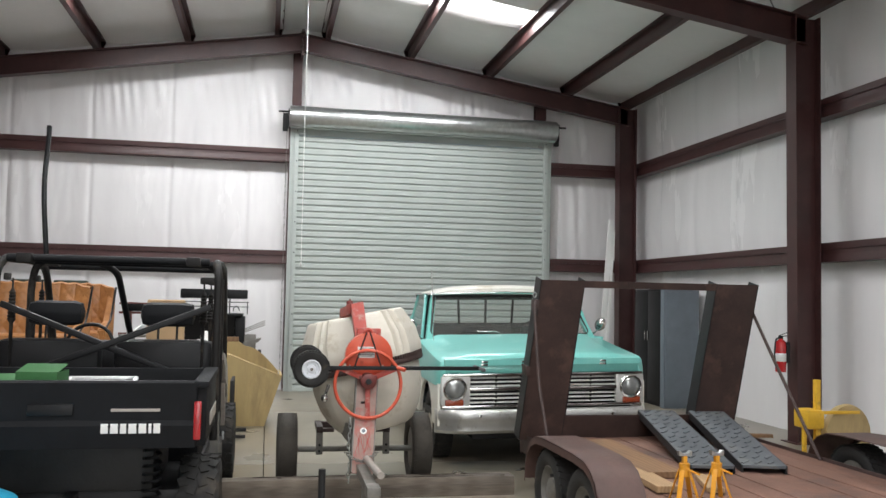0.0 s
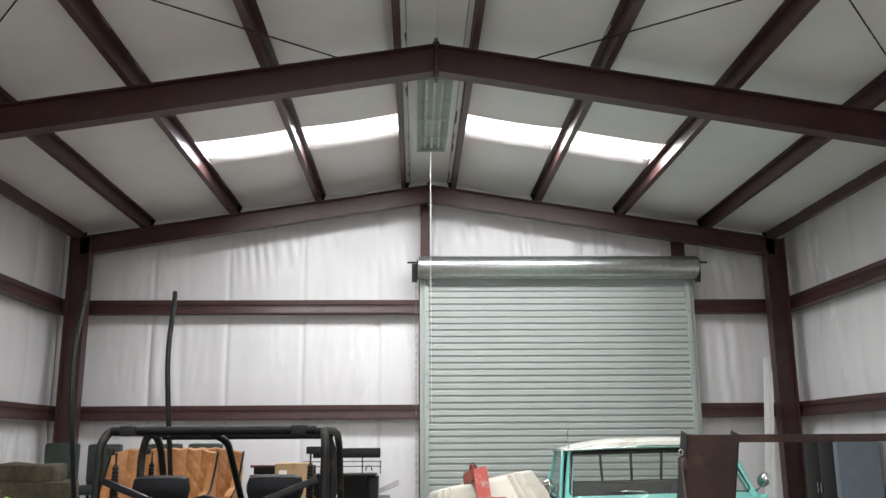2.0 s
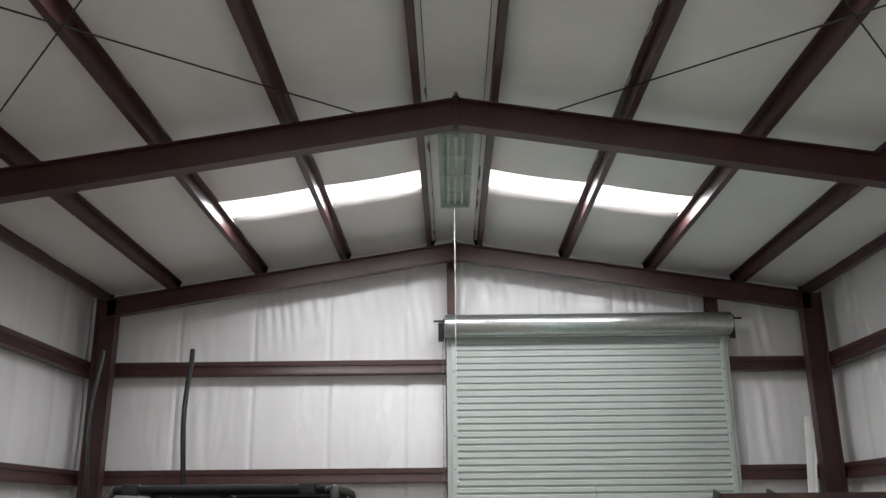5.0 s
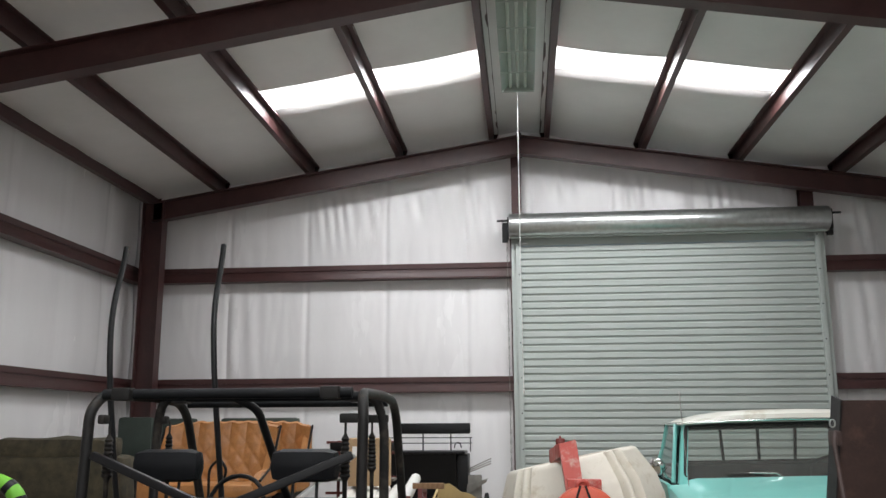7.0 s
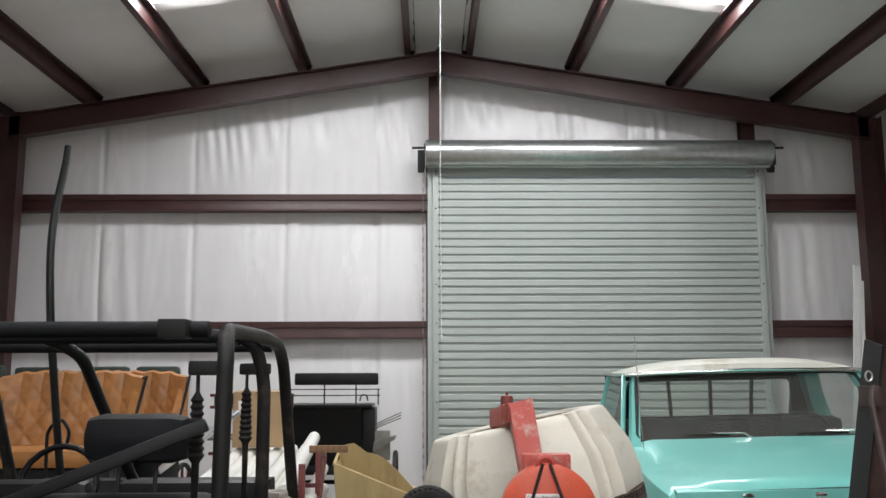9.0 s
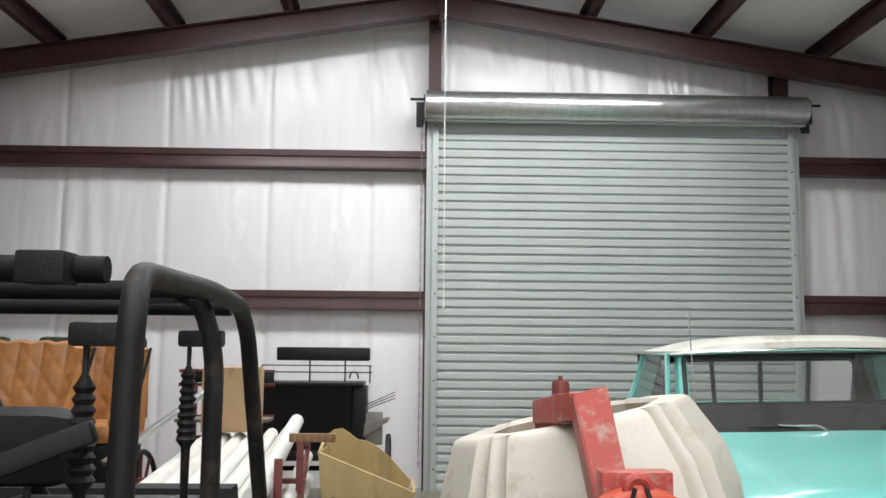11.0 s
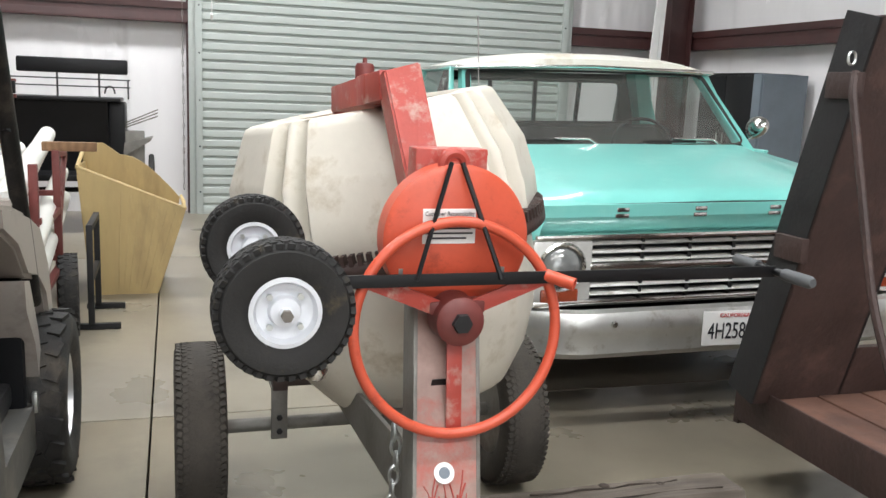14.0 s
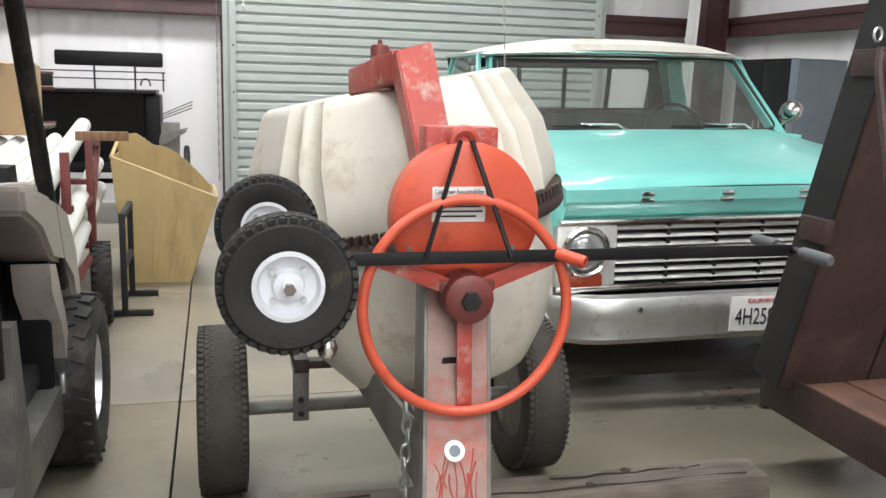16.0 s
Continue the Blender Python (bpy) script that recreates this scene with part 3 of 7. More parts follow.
def roll_up_door():
    th = empty("roll_up_door", pose(0, 0, 0), "closed pale grey-green ribbed steel roll-up door", "roll-up door")
    pitch, n = 0.1045, 40
    prof = [(0.010, 0.0), (0.010, 0.010), (-0.010, 0.016), (-0.014, 0.022), (-0.014, 0.080), (-0.010, 0.086), (0.010, 0.0925), (0.010, pitch), (0.016, pitch), (0.016, 0.0)]
    bm = B()
    loft(bm, [[(x, -0.03 + yy, z) for yy, z in prof] for x in (-2.13, 2.13)])
    first = part("slat", bm, M_DOOR, th, smooth=False)
    for k in range(1, n):
        share("slat", first, th, pose(0, 0, pitch * k))
    part("bottom_bar", box(B(), (-2.12, -0.06, 0), (2.12, -0.045, 0.07), 0.004), M_DOOR, th)
    part("apron", box(B(), (-2.13, -0.05, pitch * n), (2.13, -0.03, 4.36), 0.004), M_DOOR, th)
    bm = B()
    lathe(bm, [(0.02, -2.26), (0.165, -2.26), (0.17, -2.25), (0.17, 2.25), (0.165, 2.26), (0.02, 2.26)], (0, -0.21, 4.46), (1, 0, 0), 40)
    part("coil", bm, M_GALV, th, "bright galvanised curtain coil")
    part("coil_edge", box(B(), (-2.25, -0.235, 4.272), (2.25, -0.14, 4.292), 0.008), M_DOOR, th)
    for s in (-1, 1):
        bm = B()
        box(bm, (s * 2.10, -0.075, 0), (s * 2.17, -0.012, 4.30), 0.003)
        box(bm, (s * 2.17, -0.03, 0), (s * 2.24, -0.012, 4.30), 0.002)
        part("guide", bm, M_DOOR, th)
        bm = B()
        box(bm, (s * 2.27, -0.33, 4.28), (s * 2.285, -0.01, 4.56), 0.003)
        box(bm, (s * 2.285, -0.06, 4.24), (s * 2.37, -0.01, 4.54), 0.003)
        part("bracket", bm, M_IRON, th)
        bm = B()
        tube(bm, [(s * 2.25, -0.21, 4.53), (s * 2.44, -0.21, 4.53)], 0.016, 8)
        part("axle", bm, M_IRON, th)
        for k in range(9):
            bm = B()
            tube(bm, [(s * 2.13, -0.076, 0.25 + k * 0.5), (s * 2.13, -0.084, 0.25 + k * 0.5)], 0.010, 8)
            part("bolt", bm, M_IRON, th)
    for s in (-1, 1):
        part("stop_clip", box(B(), (s * 1.99, -0.09, 4.20), (s * 2.10, -0.05, 4.225), 0.004), M_GALV, th)
    bm = B()
    for k in range(60):
        zc = 4.2 - k * 0.066
        u = Vector((0.008, 0, 0)) if k % 2 else Vector((0, 0.008, 0))
        c = Vector((-2.30, -0.05, zc))
        pts = [c + u * math.cos(a) + Vector((0, 0, 0.036 * math.sin(a))) for a in [i * math.pi / 4 for i in range(9)]]
        tube(bm, pts, 0.0035, 5, False)
    part("chain", bm, M_GREYSTEEL, th, "hanging steel hoist chain")


roll_up_door()


def high_bay_lamp():
    th = empty("hanging_light", pose(RIDGE_X, -3.75, 5.62), "unlit wide hanging fluorescent light with a greenish reflector", "hanging light")
    L, W = 1.22, 0.20
    bm = B()
    prof = [(-W, 0.0), (-W, 0.02), (-W * 0.55, 0.10), (W * 0.55, 0.10), (W, 0.02), (W, 0.0), (W - 0.006, 0.0), (W * 0.54, 0.09), (-W * 0.54, 0.09), (-W + 0.006, 0.0)]
    loft(bm, [[(x, yy, z) for x, z in prof] for yy in (-L, L)])
    part("reflector", bm, M_FIXTURE, th)
    for x in (-0.09, 0.0, 0.09):
        bm = B()
        tube(bm, [(x, -L + 0.05, 0.05), (x, L - 0.05, 0.05)], 0.019, 10)
        part("lamp_tube", bm, M_TUBE, th, "frosted white tube")
    for k in range(5):
        part("guard_bar", box(B(), (-W, -L + 0.02 + k * 0.59, -0.012), (W, -L + 0.04 + k * 0.59, -0.004), 0.002), M_FIXTURE, th)
    part("end_cap", box(B(), (-W, L, 0), (W, L + 0.012, 0.1), 0.003), M_FIXTURE, th)
    part("end_cap", box(B(), (-W, -L - 0.012, 0), (W, -L, 0.1), 0.003), M_FIXTURE, th)
    for yy in (-0.9, 0.9):
        bm = B()
        tube(bm, [(0, yy, 0.1), (0, yy, 0.42)], 0.004, 6)
        part("hanger", bm, M_GALV, th)
    bm = B()
    tube(bm, [(-0.01, L - 0.02, 0.0), (-0.015, L - 0.02, -1.8), (-0.01, L - 0.02, -3.62)], 0.006, 6)
    part("pull_cord", bm, M_WHITE, th, "long white pull cord")
    bm = B()
    lathe(bm, [(0.004, 0), (0.012, 0.01), (0.013, 0.05), (0.004, 0.06)], (-0.01, L - 0.02, -3.68), (0, 0, 1), 10)
    part("pull_handle", bm, M_WHITE, th)


high_bay_lamp()

# bracing rods under the second bay of the roof
for s in (-1, 1):
    for (d0, y0), (d1, y1) in (((0.9, -5.35), (5.3, -10.3)), ((5.3, -5.4), (0.9, -10.3))):
        xa, xb = RIDGE_X + s * d0, RIDGE_X + s * d1
        bm = B()
        tube(bm, [(xa, y0, roof_z(xa) - 0.235), (xb, y1, roof_z(xb) - 0.235)], 0.008, 6)
        solid("brace_rod", bm, M_IRON, "thin dark steel bracing rod below the roof", "brace rod", "roof bracing", "structure")



def thing(name, x, y, z=0.0, rz=0.0, label="", category="", group=""):
    return empty(name, pose(x, y, z, 0, 0, rz), label, category, group)


def wpart(name, bm, mat, th, label="", smooth=True):
    """A part given in world coordinates."""
    m = th.matrix_basis.copy()
    bmesh.ops.transform(bm, matrix=m.inverted(), verts=bm.verts[:])
    return part(name, bm, mat, th, label, smooth)


def beam(bm, a, b, w, h, up=(0, 0, 1), bev=0.004):
    """A square bar from a to b, w wide and h deep."""
    a, b = Vector(a), Vector(b)
    d = (b - a)
    n = d.length
    d.normalize()
    u = Vector(up) - d * Vector(up).dot(d)
    if u.length < 0.05:
        u = Vector((0, 1, 0)) - d * d.y
    u.normalize()
    s = d.cross(u)
    m = Matrix((s, d, u)).transposed().to_4x4()
    m.translation = a
    return box(bm, (-w / 2, 0, -h / 2), (w / 2, n, h / 2), bev, m)


# ---- pickup truck ----
def pickup():
    th = thing("pickup_truck", -0.005, -6.757, 0, -2.0, "turquoise and cream 1960s pickup truck parked before the roll-up door", "pickup truck")

    def section(y, zc, ze, zf, xe, xs, zs):
        half = [(0, zc), (xe * 0.5, zc - 0.004), (xe * 0.92, ze + 0.012), (xe, ze), (xe + 0.03, zf + 0.004), (xs - 0.05, zf), (xs - 0.012, zf - 0.02), (xs, zf - 0.06), (xs, zs)]
        pts = [(-x, y, z) for x, z in half[::-1]] + [(x, y, z) for x, z in half[1:]]
        return pts

    bm = B()
    loft(bm, [section(0.02, 0.975, 0.955, 0.935, 0.74, 0.93, 0.80), section(0.05, 1.000, 0.985, 0.965, 0.75, 0.965, 0.79), section(0.14, 1.022, 1.00, 0.985, 0.755, 0.985, 0.78),
              section(0.5, 1.06, 1.03, 1.01, 0.77, 0.99, 0.78), section(1.0, 1.10, 1.07, 1.045, 0.78, 0.99, 0.78), section(1.5, 1.125, 1.10, 1.07, 0.79, 0.99, 0.78), section(1.62, 1.125, 1.11, 1.075, 0.79, 0.99, 0.78)], False, False)
    bmesh.ops.solidify(bm, geom=bm.faces[:], thickness=-0.012)
    part("hood", bm, M_TEAL, th)
    bm = B()
    prism(bm, [(0.06, 0.885), (0.035, 0.905), (0.002, 0.935), (0.0, 0.975), (0.05, 0.99), (0.075, 0.885)], "x", -0.93, 0.93)
    part("hood_lip", bm, M_TEAL, th)
    for x in (-0.52, 0.52):
        bm = B()
        tube(bm, [(x, 0.2, 1.008), (x * 0.97, 0.9, 1.080), (x * 0.9, 1.55, 1.110)], 0.012, 6)
        part("hood_crease", bm, M_TEAL, th)

    def arch_side(y0, y1, z0, z1, yc, r, s, name, mat):
        pts = [(y0, z0), (yc - r, z0)]
        zc = 0.34
        a0 = math.asin(min(1, max(-1, (z0 - zc) / r)))
        pts += [(yc - r * math.cos(a), zc + r * math.sin(a)) for a in [a0 + (math.pi - 2 * a0) * k / 14 for k in range(15)]]
        pts = [pts[0]] + [p for p in pts[2:]] + [(y1, z0), (y1, z1), (y0, z1)]
        bm = B()
        vs0 = [bm.verts.new((s * 0.985, p, q)) for p, q in pts]
        f = bm.faces.new(vs0)
        ext = bmesh.ops.extrude_face_region(bm, geom=[f])
        bmesh.ops.translate(bm, vec=(-s * 0.03, 0, 0), verts=[v for v in ext["geom"] if isinstance(v, bmesh.types.BMVert)])
        bmesh.ops.recalc_face_normals(bm, faces=bm.faces[:])
        part(name, bm, mat, th, smooth=False)

    for s in (-1, 1):
        arch_side(0.03, 1.6, 0.42, 0.80, 0.78, 0.43, s, "front_fender", M_CREAM)
        arch_side(3.02, 4.75, 0.45, 0.80, 3.72, 0.43, s, "bed_side", M_CREAM)
        part("bed_side_upper", box(B(), (s * 0.955, 3.02, 0.80), (s * 0.985, 4.75, 1.10), 0.01), M_TEAL, th)
        part("door_lower", box(B(), (s * 0.955, 1.62, 0.40), (s * 0.985, 3.0, 0.80), 0.008), M_CREAM, th)
        part("door_upper", box(B(), (s * 0.94, 1.62, 0.80), (s * 0.98, 3.0, 1.10), 0.015), M_TEAL, th)
        part("side_trim", box(B(), (s * 0.984, 0.2, 0.79), (s * 0.996, 4.7, 0.815), 0.003), M_CHROME, th)
        bm = B()
        loft(bm, [[(s * (0.82 + a), 1.60 + b, 1.09), (s * (0.88 + a), 1.60 + b, 1.09), (s * (0.88 + a), 1.70 + b, 1.09), (s * (0.82 + a), 1.70 + b, 1.09)] if k == 0 else
                  [(s * 0.655, 2.05, 1.60), (s * 0.70, 2.05, 1.60), (s * 0.70, 2.13, 1.60), (s * 0.655, 2.13, 1.60)] for k, (a, b) in enumerate(((0, 0), (0, 0)))])
        part("windscreen_pillar", bm, M_TEAL, th)
        bm = B()
        loft(bm, [[(s * 0.80, 2.86, 1.09), (s * 0.94, 2.86, 1.09), (s * 0.94, 3.0, 1.09), (s * 0.80, 3.0, 1.09)], [(s * 0.62, 2.80, 1.60), (s * 0.70, 2.80, 1.60), (s * 0.70, 2.95, 1.60), (s * 0.62, 2.95, 1.60)]])
        part("rear_pillar", bm, M_TEAL, th)
        bm = B()
        tube(bm, [(s * 0.90, 1.78, 1.09), (s * 0.745, 2.10, 1.585), (s * 0.73, 2.84, 1.585), (s * 0.90, 2.9, 1.09)], 0.014, 8)
        part("window_frame", bm, M_TEAL, th)
        bm = B()
        bm.faces.new([bm.verts.new(q) for q in ((s * 0.90, 1.80, 1.10), (s * 0.745, 2.11, 1.58), (s * 0.73, 2.84, 1.58), (s * 0.895, 2.88, 1.10))])
        part("side_window", bm, M_GLASS, th).visible_shadow = False
        # mirror
        bm = B()
        tube(bm, [(s * 0.86, 1.85, 1.08), (s * 0.92, 1.80, 1.13), (s * 0.95, 1.78, 1.18)], 0.007, 8)
        tube(bm, [(s * 0.86, 1.95, 1.08), (s * 0.93, 1.82, 1.14)], 0.006, 8)
        arm = part("mirror_arm", bm, M_CHROME, th)
        bm = B()
        lathe(bm, [(0.002, -0.075), (0.024, -0.066), (0.044, -0.035), (0.055, 0.01), (0.057, 0.04), (0.050, 0.046), (0.002, 0.046)], (s * 0.97, 1.78, 1.235), (s * 0.12, 1, -0.1), 24)
        bmesh.ops.transform(bm, matrix=Matrix.Translation((0, 0, 1.235)) @ Matrix.Diagonal((1, 1, 1.35, 1)) @ Matrix.Translation((0, 0, -1.235)), verts=bm.verts[:])
        part("mirror_head", bm, M_CHROME, arm, "rounded chrome mirror head")
    # roof
    bm = B()
    rows = []
    for y, k in ((1.99, 0.0), (2.01, 0.6), (2.07, 0.86), (2.2, 0.97), (2.5, 1.0), (2.8, 0.95), (2.93, 0.8), (2.99, 0.4)):
        rows.append([(x, y + (0.02 * (1 - abs(x) / 0.7)) * (-1 if y < 2.3 else 1), 1.595 + 0.105 * k * (1 - (abs(x) / 0.735) ** 3.2)) for x in [-0.735 + 1.47 * i / 16 for i in range(17)]])
    loft(bm, rows, False, False)
    bmesh.ops.solidify(bm, geom=bm.faces[:], thickness=0.02)
    part("roof", bm, M_CREAM, th, "cream painted roof")
    bm = B()
    tube(bm, [(-0.74, 2.98, 1.592), (-0.745, 2.4, 1.592), (-0.735, 2.0, 1.592), (-0.6, 1.975, 1.600), (0, 1.965, 1.612), (0.6, 1.975, 1.600), (0.735, 2.0, 1.592), (0.745, 2.4, 1.592), (0.74, 2.98, 1.592)], 0.013, 8)
    part("drip_rail", bm, M_CHROME, th)

    def pane(name, corners, mat, t=0.005):
        c = [Vector(p) for p in corners]
        bm = B()
        bm.faces.new([bm.verts.new(p) for p in c])
        ob = part(name, bm, mat, th, smooth=False)
        return ob

    pane("windscreen", [(-0.80, 1.66, 1.12), (0.80, 1.66, 1.12), (0.665, 2.04, 1.585), (-0.665, 2.04, 1.585)], M_GLASS).visible_shadow = False
    bm = B()
    tube(bm, bend([(-0.70, 1.655, 1.118), (-0.81, 1.66, 1.13), (-0.675, 2.03, 1.58), (0, 2.025, 1.59), (0.675, 2.03, 1.58), (0.81, 1.66, 1.13), (0, 1.645, 1.115), (-0.70, 1.655, 1.118)], 0.05), 0.014, 8)
    part("windscreen_seal", bm, M_RUBBER, th)
    pane("rear_window", [(-0.62, 2.93, 1.20), (0.62, 2.93, 1.20), (0.58, 2.93, 1.52), (-0.58, 2.93, 1.52)], M_GLASS).visible_shadow = False
    bm = B()
    for x in (-0.3, 0.0, 0.3):
        box(bm, (x - 0.012, 2.915, 1.20), (x + 0.012, 2.94, 1.52), 0.002)
    tube(bm, bend([(-0.5, 2.93, 1.2), (-0.62, 2.93, 1.2), (-0.58, 2.93, 1.53), (0.58, 2.93, 1.53), (0.62, 2.93, 1.2), (-0.5, 2.93, 1.2)], 0.05), 0.014, 8)
    part("rear_window_frame", bm, M_BLACK, th)
    # back panel of the cab with its window opening
    bm = B()
    for lo, hi in (((-0.93, 2.95, 0.5), (0.93, 2.99, 1.19)), ((-0.74, 2.95, 1.19), (-0.60, 2.99, 1.59)), ((0.60, 2.95, 1.19), (0.74, 2.99, 1.59)), ((-0.60, 2.95, 1.53), (0.60, 2.99, 1.59))):
        box(bm, lo, hi, 0.006)
    part("cab_back", bm, M_INTERIOR, th)
    bm = B()
    box(bm, (-0.86, 2.55, 0.75), (0.86, 2.90, 1.20), 0.07)
    box(bm, (-0.86, 2.15, 0.62), (0.86, 2.75, 0.82), 0.05)
    part("bench_seat", bm, M_INTERIOR, th)
    bm = B()
    box(bm, (-0.86, 1.62, 0.80), (0.86, 1.86, 1.09), 0.05)
    part("dashboard", bm, M_INTERIOR, th)
    bm = B()
    pts = [Vector((0.38 + 0.19 * math.cos(a), 2.02 + 0.08 * math.sin(a), 1.10 + 0.17 * math.sin(a))) for a in [i * math.pi / 12 for i in range(25)]]
    tube(bm, pts, 0.012, 8, False)
    tube(bm, [(0.38, 2.02, 1.10), (0.38, 1.8, 1.02)], 0.02, 8)
    part("steering_wheel", bm, M_BLACK, th)
    part("cab_floor", box(B(), (-0.95, 0.15, 0.44), (0.95, 3.0, 0.50), 0.01), M_IRON, th)
    part("bed_floor", box(B(), (-0.95, 3.0, 0.56), (0.95, 4.72, 0.62), 0.01), M_TEAL, th)
    part("tailgate", box(B(), (-0.95, 4.70, 0.56), (0.95, 4.75, 1.10), 0.015), M_TEAL, th)
    part("inner_guard", box(B(), (-0.93, 0.22, 0.45), (0.93, 0.30, 0.9), 0.01), M_IRON, th)
    # wipers, aerial
    for x0, x1, y1, z1 in ((-0.12, -0.50, 1.66, 1.155), (0.62, 0.18, 1.655, 1.15)):
        bm = B()
        tube(bm, [(x0, 1.57, 1.135), (x0 - 0.04, 1.60, 1.165), (x0 + (x1 - x0) * 0.6, 1.645, 1.165)], 0.007, 6)
        arm = part("wiper_arm", bm, M_CHROME, th)
        bm = B()
        beam(bm, (x0 - 0.12, 1.645, 1.15), (x1, y1, z1), 0.008, 0.016)
        part("wiper_blade", bm, M_RUBBER, arm)
    bm = B()
    tube(bm, [(-0.86, 1.45, 1.06), (-0.83, 1.5, 1.85)], 0.003, 5)
    part("aerial", bm, M_CHROME, th)
    # front: grille
    part("grille_back", box(B(), (-0.70, 0.06, 0.60), (0.70, 0.08, 0.88), 0.003), M_BLACK, th)
    for k in range(7):
        z = 0.625 + k * 0.037
        bm = B()
        prism(bm, [(0.015, z - 0.008), (-0.004, z - 0.002), (0.012, z + 0.012), (0.06, z + 0.008), (0.06, z - 0.004)], "x", -0.69, 0.69)
        part("grille_bar", bm, M_GRILLE, th, "dulled bright grille bar")
    for x in (-0.45, -0.22, 0.0, 0.22, 0.45):
        part("grille_upright", box(B(), (x - 0.009, 0.002, 0.61), (x + 0.009, 0.05, 0.87), 0.003), M_IRON, th)
    part("grille_middle_bar", box(B(), (-0.70, -0.012, 0.735), (0.70, 0.03, 0.765), 0.008), M_CHROME, th)
    part("grille_top_bar", box(B(), (-0.95, -0.015, 0.868), (0.95, 0.05, 0.892), 0.008), M_CHROME, th)
    part("grille_lower_bar", box(B(), (-0.95, -0.008, 0.575), (0.95, 0.05, 0.605), 0.008), M_CHROME, th)
    for s in (-1, 1):
        bm = B()
        box(bm, (s * 0.69, -0.012, 0.60), (s * 0.965, 0.04, 0.870), 0.02)
        pod = part("headlight_bezel", bm, M_GRILLE, th)
        bm = B()
        lathe(bm, [(0.105, 0.0), (0.11, -0.012), (0.10, -0.022), (0.09, -0.016), (0.088, 0.0)], (s * 0.835, -0.012, 0.755), (0, 1, 0), 32)
        bmesh.ops.transform(bm, matrix=Matrix.Identity(4), verts=bm.verts[:])
        part("headlight_ring", bm, M_CHROME, pod)
        bm = B()
        lathe(bm, [(0.087, 0.0), (0.075, -0.018), (0.045, -0.030), (0.01, -0.035)], (s * 0.835, -0.014, 0.755), (0, 1, 0), 32)
        part("headlight_lens", bm, M_LAMPGLASS, pod)
        part("turn_signal", box(B(), (s * 0.755, -0.028, 0.603), (s * 0.925, -0.005, 0.660), 0.012), M_AMBER, pod, "amber indicator lens")
    # solid box for the unseen chassis, added to block light under the truck
    part("chassis", box(B(), (-0.60, 0.40, 0.24), (0.60, 4.1, 0.48), 0.02), M_IRON, th)
    # bumper
    bm = B()
    rows = []
    for k in range(25):
        x = -1.0 + 2.0 * k / 24
        back = 0.02 + 0.16 * max(0, (abs(x) - 0.72) / 0.28) ** 2
        y = -0.13 + back
        rows.append([(x, y + 0.06, 0.572), (x, y + 0.012, 0.565), (x, y, 0.55), (x, y - 0.004, 0.50), (x, y + 0.004, 0.475), (x, y + 0.014, 0.46), (x, y + 0.014, 0.385), (x, y + 0.05, 0.355), (x, y + 0.055, 0.365), (x, y + 0.065, 0.56)])
    loft(bm, rows)
    bumper = part("bumper", bm, M_BUMPER, th, "dulled chrome front bumper")
    for x in (-0.62, 0.62):
        bm = B()
        lathe(bm, [(0.002, -0.012), (0.012, -0.010), (0.016, 0.0), (0.002, 0.0)], (x, -0.118, 0.52), (0, 1, 0), 12)
        part("bumper_bolt", bm, M_CHROME, bumper)
    pl = part("licence_plate", box(B(), (-0.2025, -0.132, 0.40), (0.1025, -0.124, 0.555), 0.003), M_WHITE, bumper, "white licence plate with dark characters")
    lettering("4H25836", 0.105, 0.001, M_INK, pl, pose(-0.05, -0.134, 0.462, 90, 0, 0), "plate_number", 0.66)
    lettering("CALIFORNIA", 0.026, 0.001, M_FIRE, pl, pose(-0.05, -0.134, 0.535, 90, 0, 0), "plate_state", 1.0)
    for k in range(4):
        x = -0.564 + k * 0.376
        bm = B()
        box(bm, (x - 0.032, -0.006, 0.932), (x + 0.032, 0.012, 0.942), 0.003)
        box(bm, (x - 0.026, -0.006, 0.946), (x + 0.032, 0.012, 0.962), 0.003)
        part("hood_badge", bm, M_CHROME, th, "small chrome emblem block")
    # dark tube laid on the lip, drawing the shade of the hood gap
    bm = B()
    tube(bm, [(-0.93, 0.012, 0.973), (0.0, 0.008, 0.978), (0.93, 0.012, 0.973)], 0.004, 6)
    part("hood_gap", bm, M_INTERIOR, th)
    for x, y, z, w in ((-0.30, 0.62, 1.068, 0.02), (0.28, 0.55, 1.062, 0.05), (0.36, 0.53, 1.060, 0.03), (0.10, 0.30, 1.040, 0.012)):
        bm = B()
        lathe(bm, [(0.001, 0), (w * 0.5, 0.0), (w * 0.45, 0.0015), (0.001, 0.002)], (x, y, z), (0, -0.08, 1), 7)
        part("paint_chip", bm, M_MAROON, th)
    # axles and wheels
    for y in (0.78, 3.72):
        bm = B()
        tube(bm, [(-0.8, y, 0.34), (0.8, y, 0.34)], 0.04, 8)
        part("axle", bm, M_IRON, th)
        for s in (-1, 1):
            w = tyre(th, "wheel", (s * 0.85, y, 0.34), (s, 0, 0), 0.34, 0.20, 0.20, M_RUBBER, 40, 0.006, 4)
            bm = B()
            lathe(bm, [(0.20, -0.06), (0.205, 0.07), (0.19, 0.075), (0.17, 0.04), (0.10, 0.03), (0.09, 0.07), (0.03, 0.085), (0.005, 0.086)], (0, 0, 0), (s, 0, 0), 32)
            part("hubcap", bm, M_CHROME, w)
    # the cab sits well forward and wide on this model
    clamp = lambda v: max(0.0, min(1.0, v))
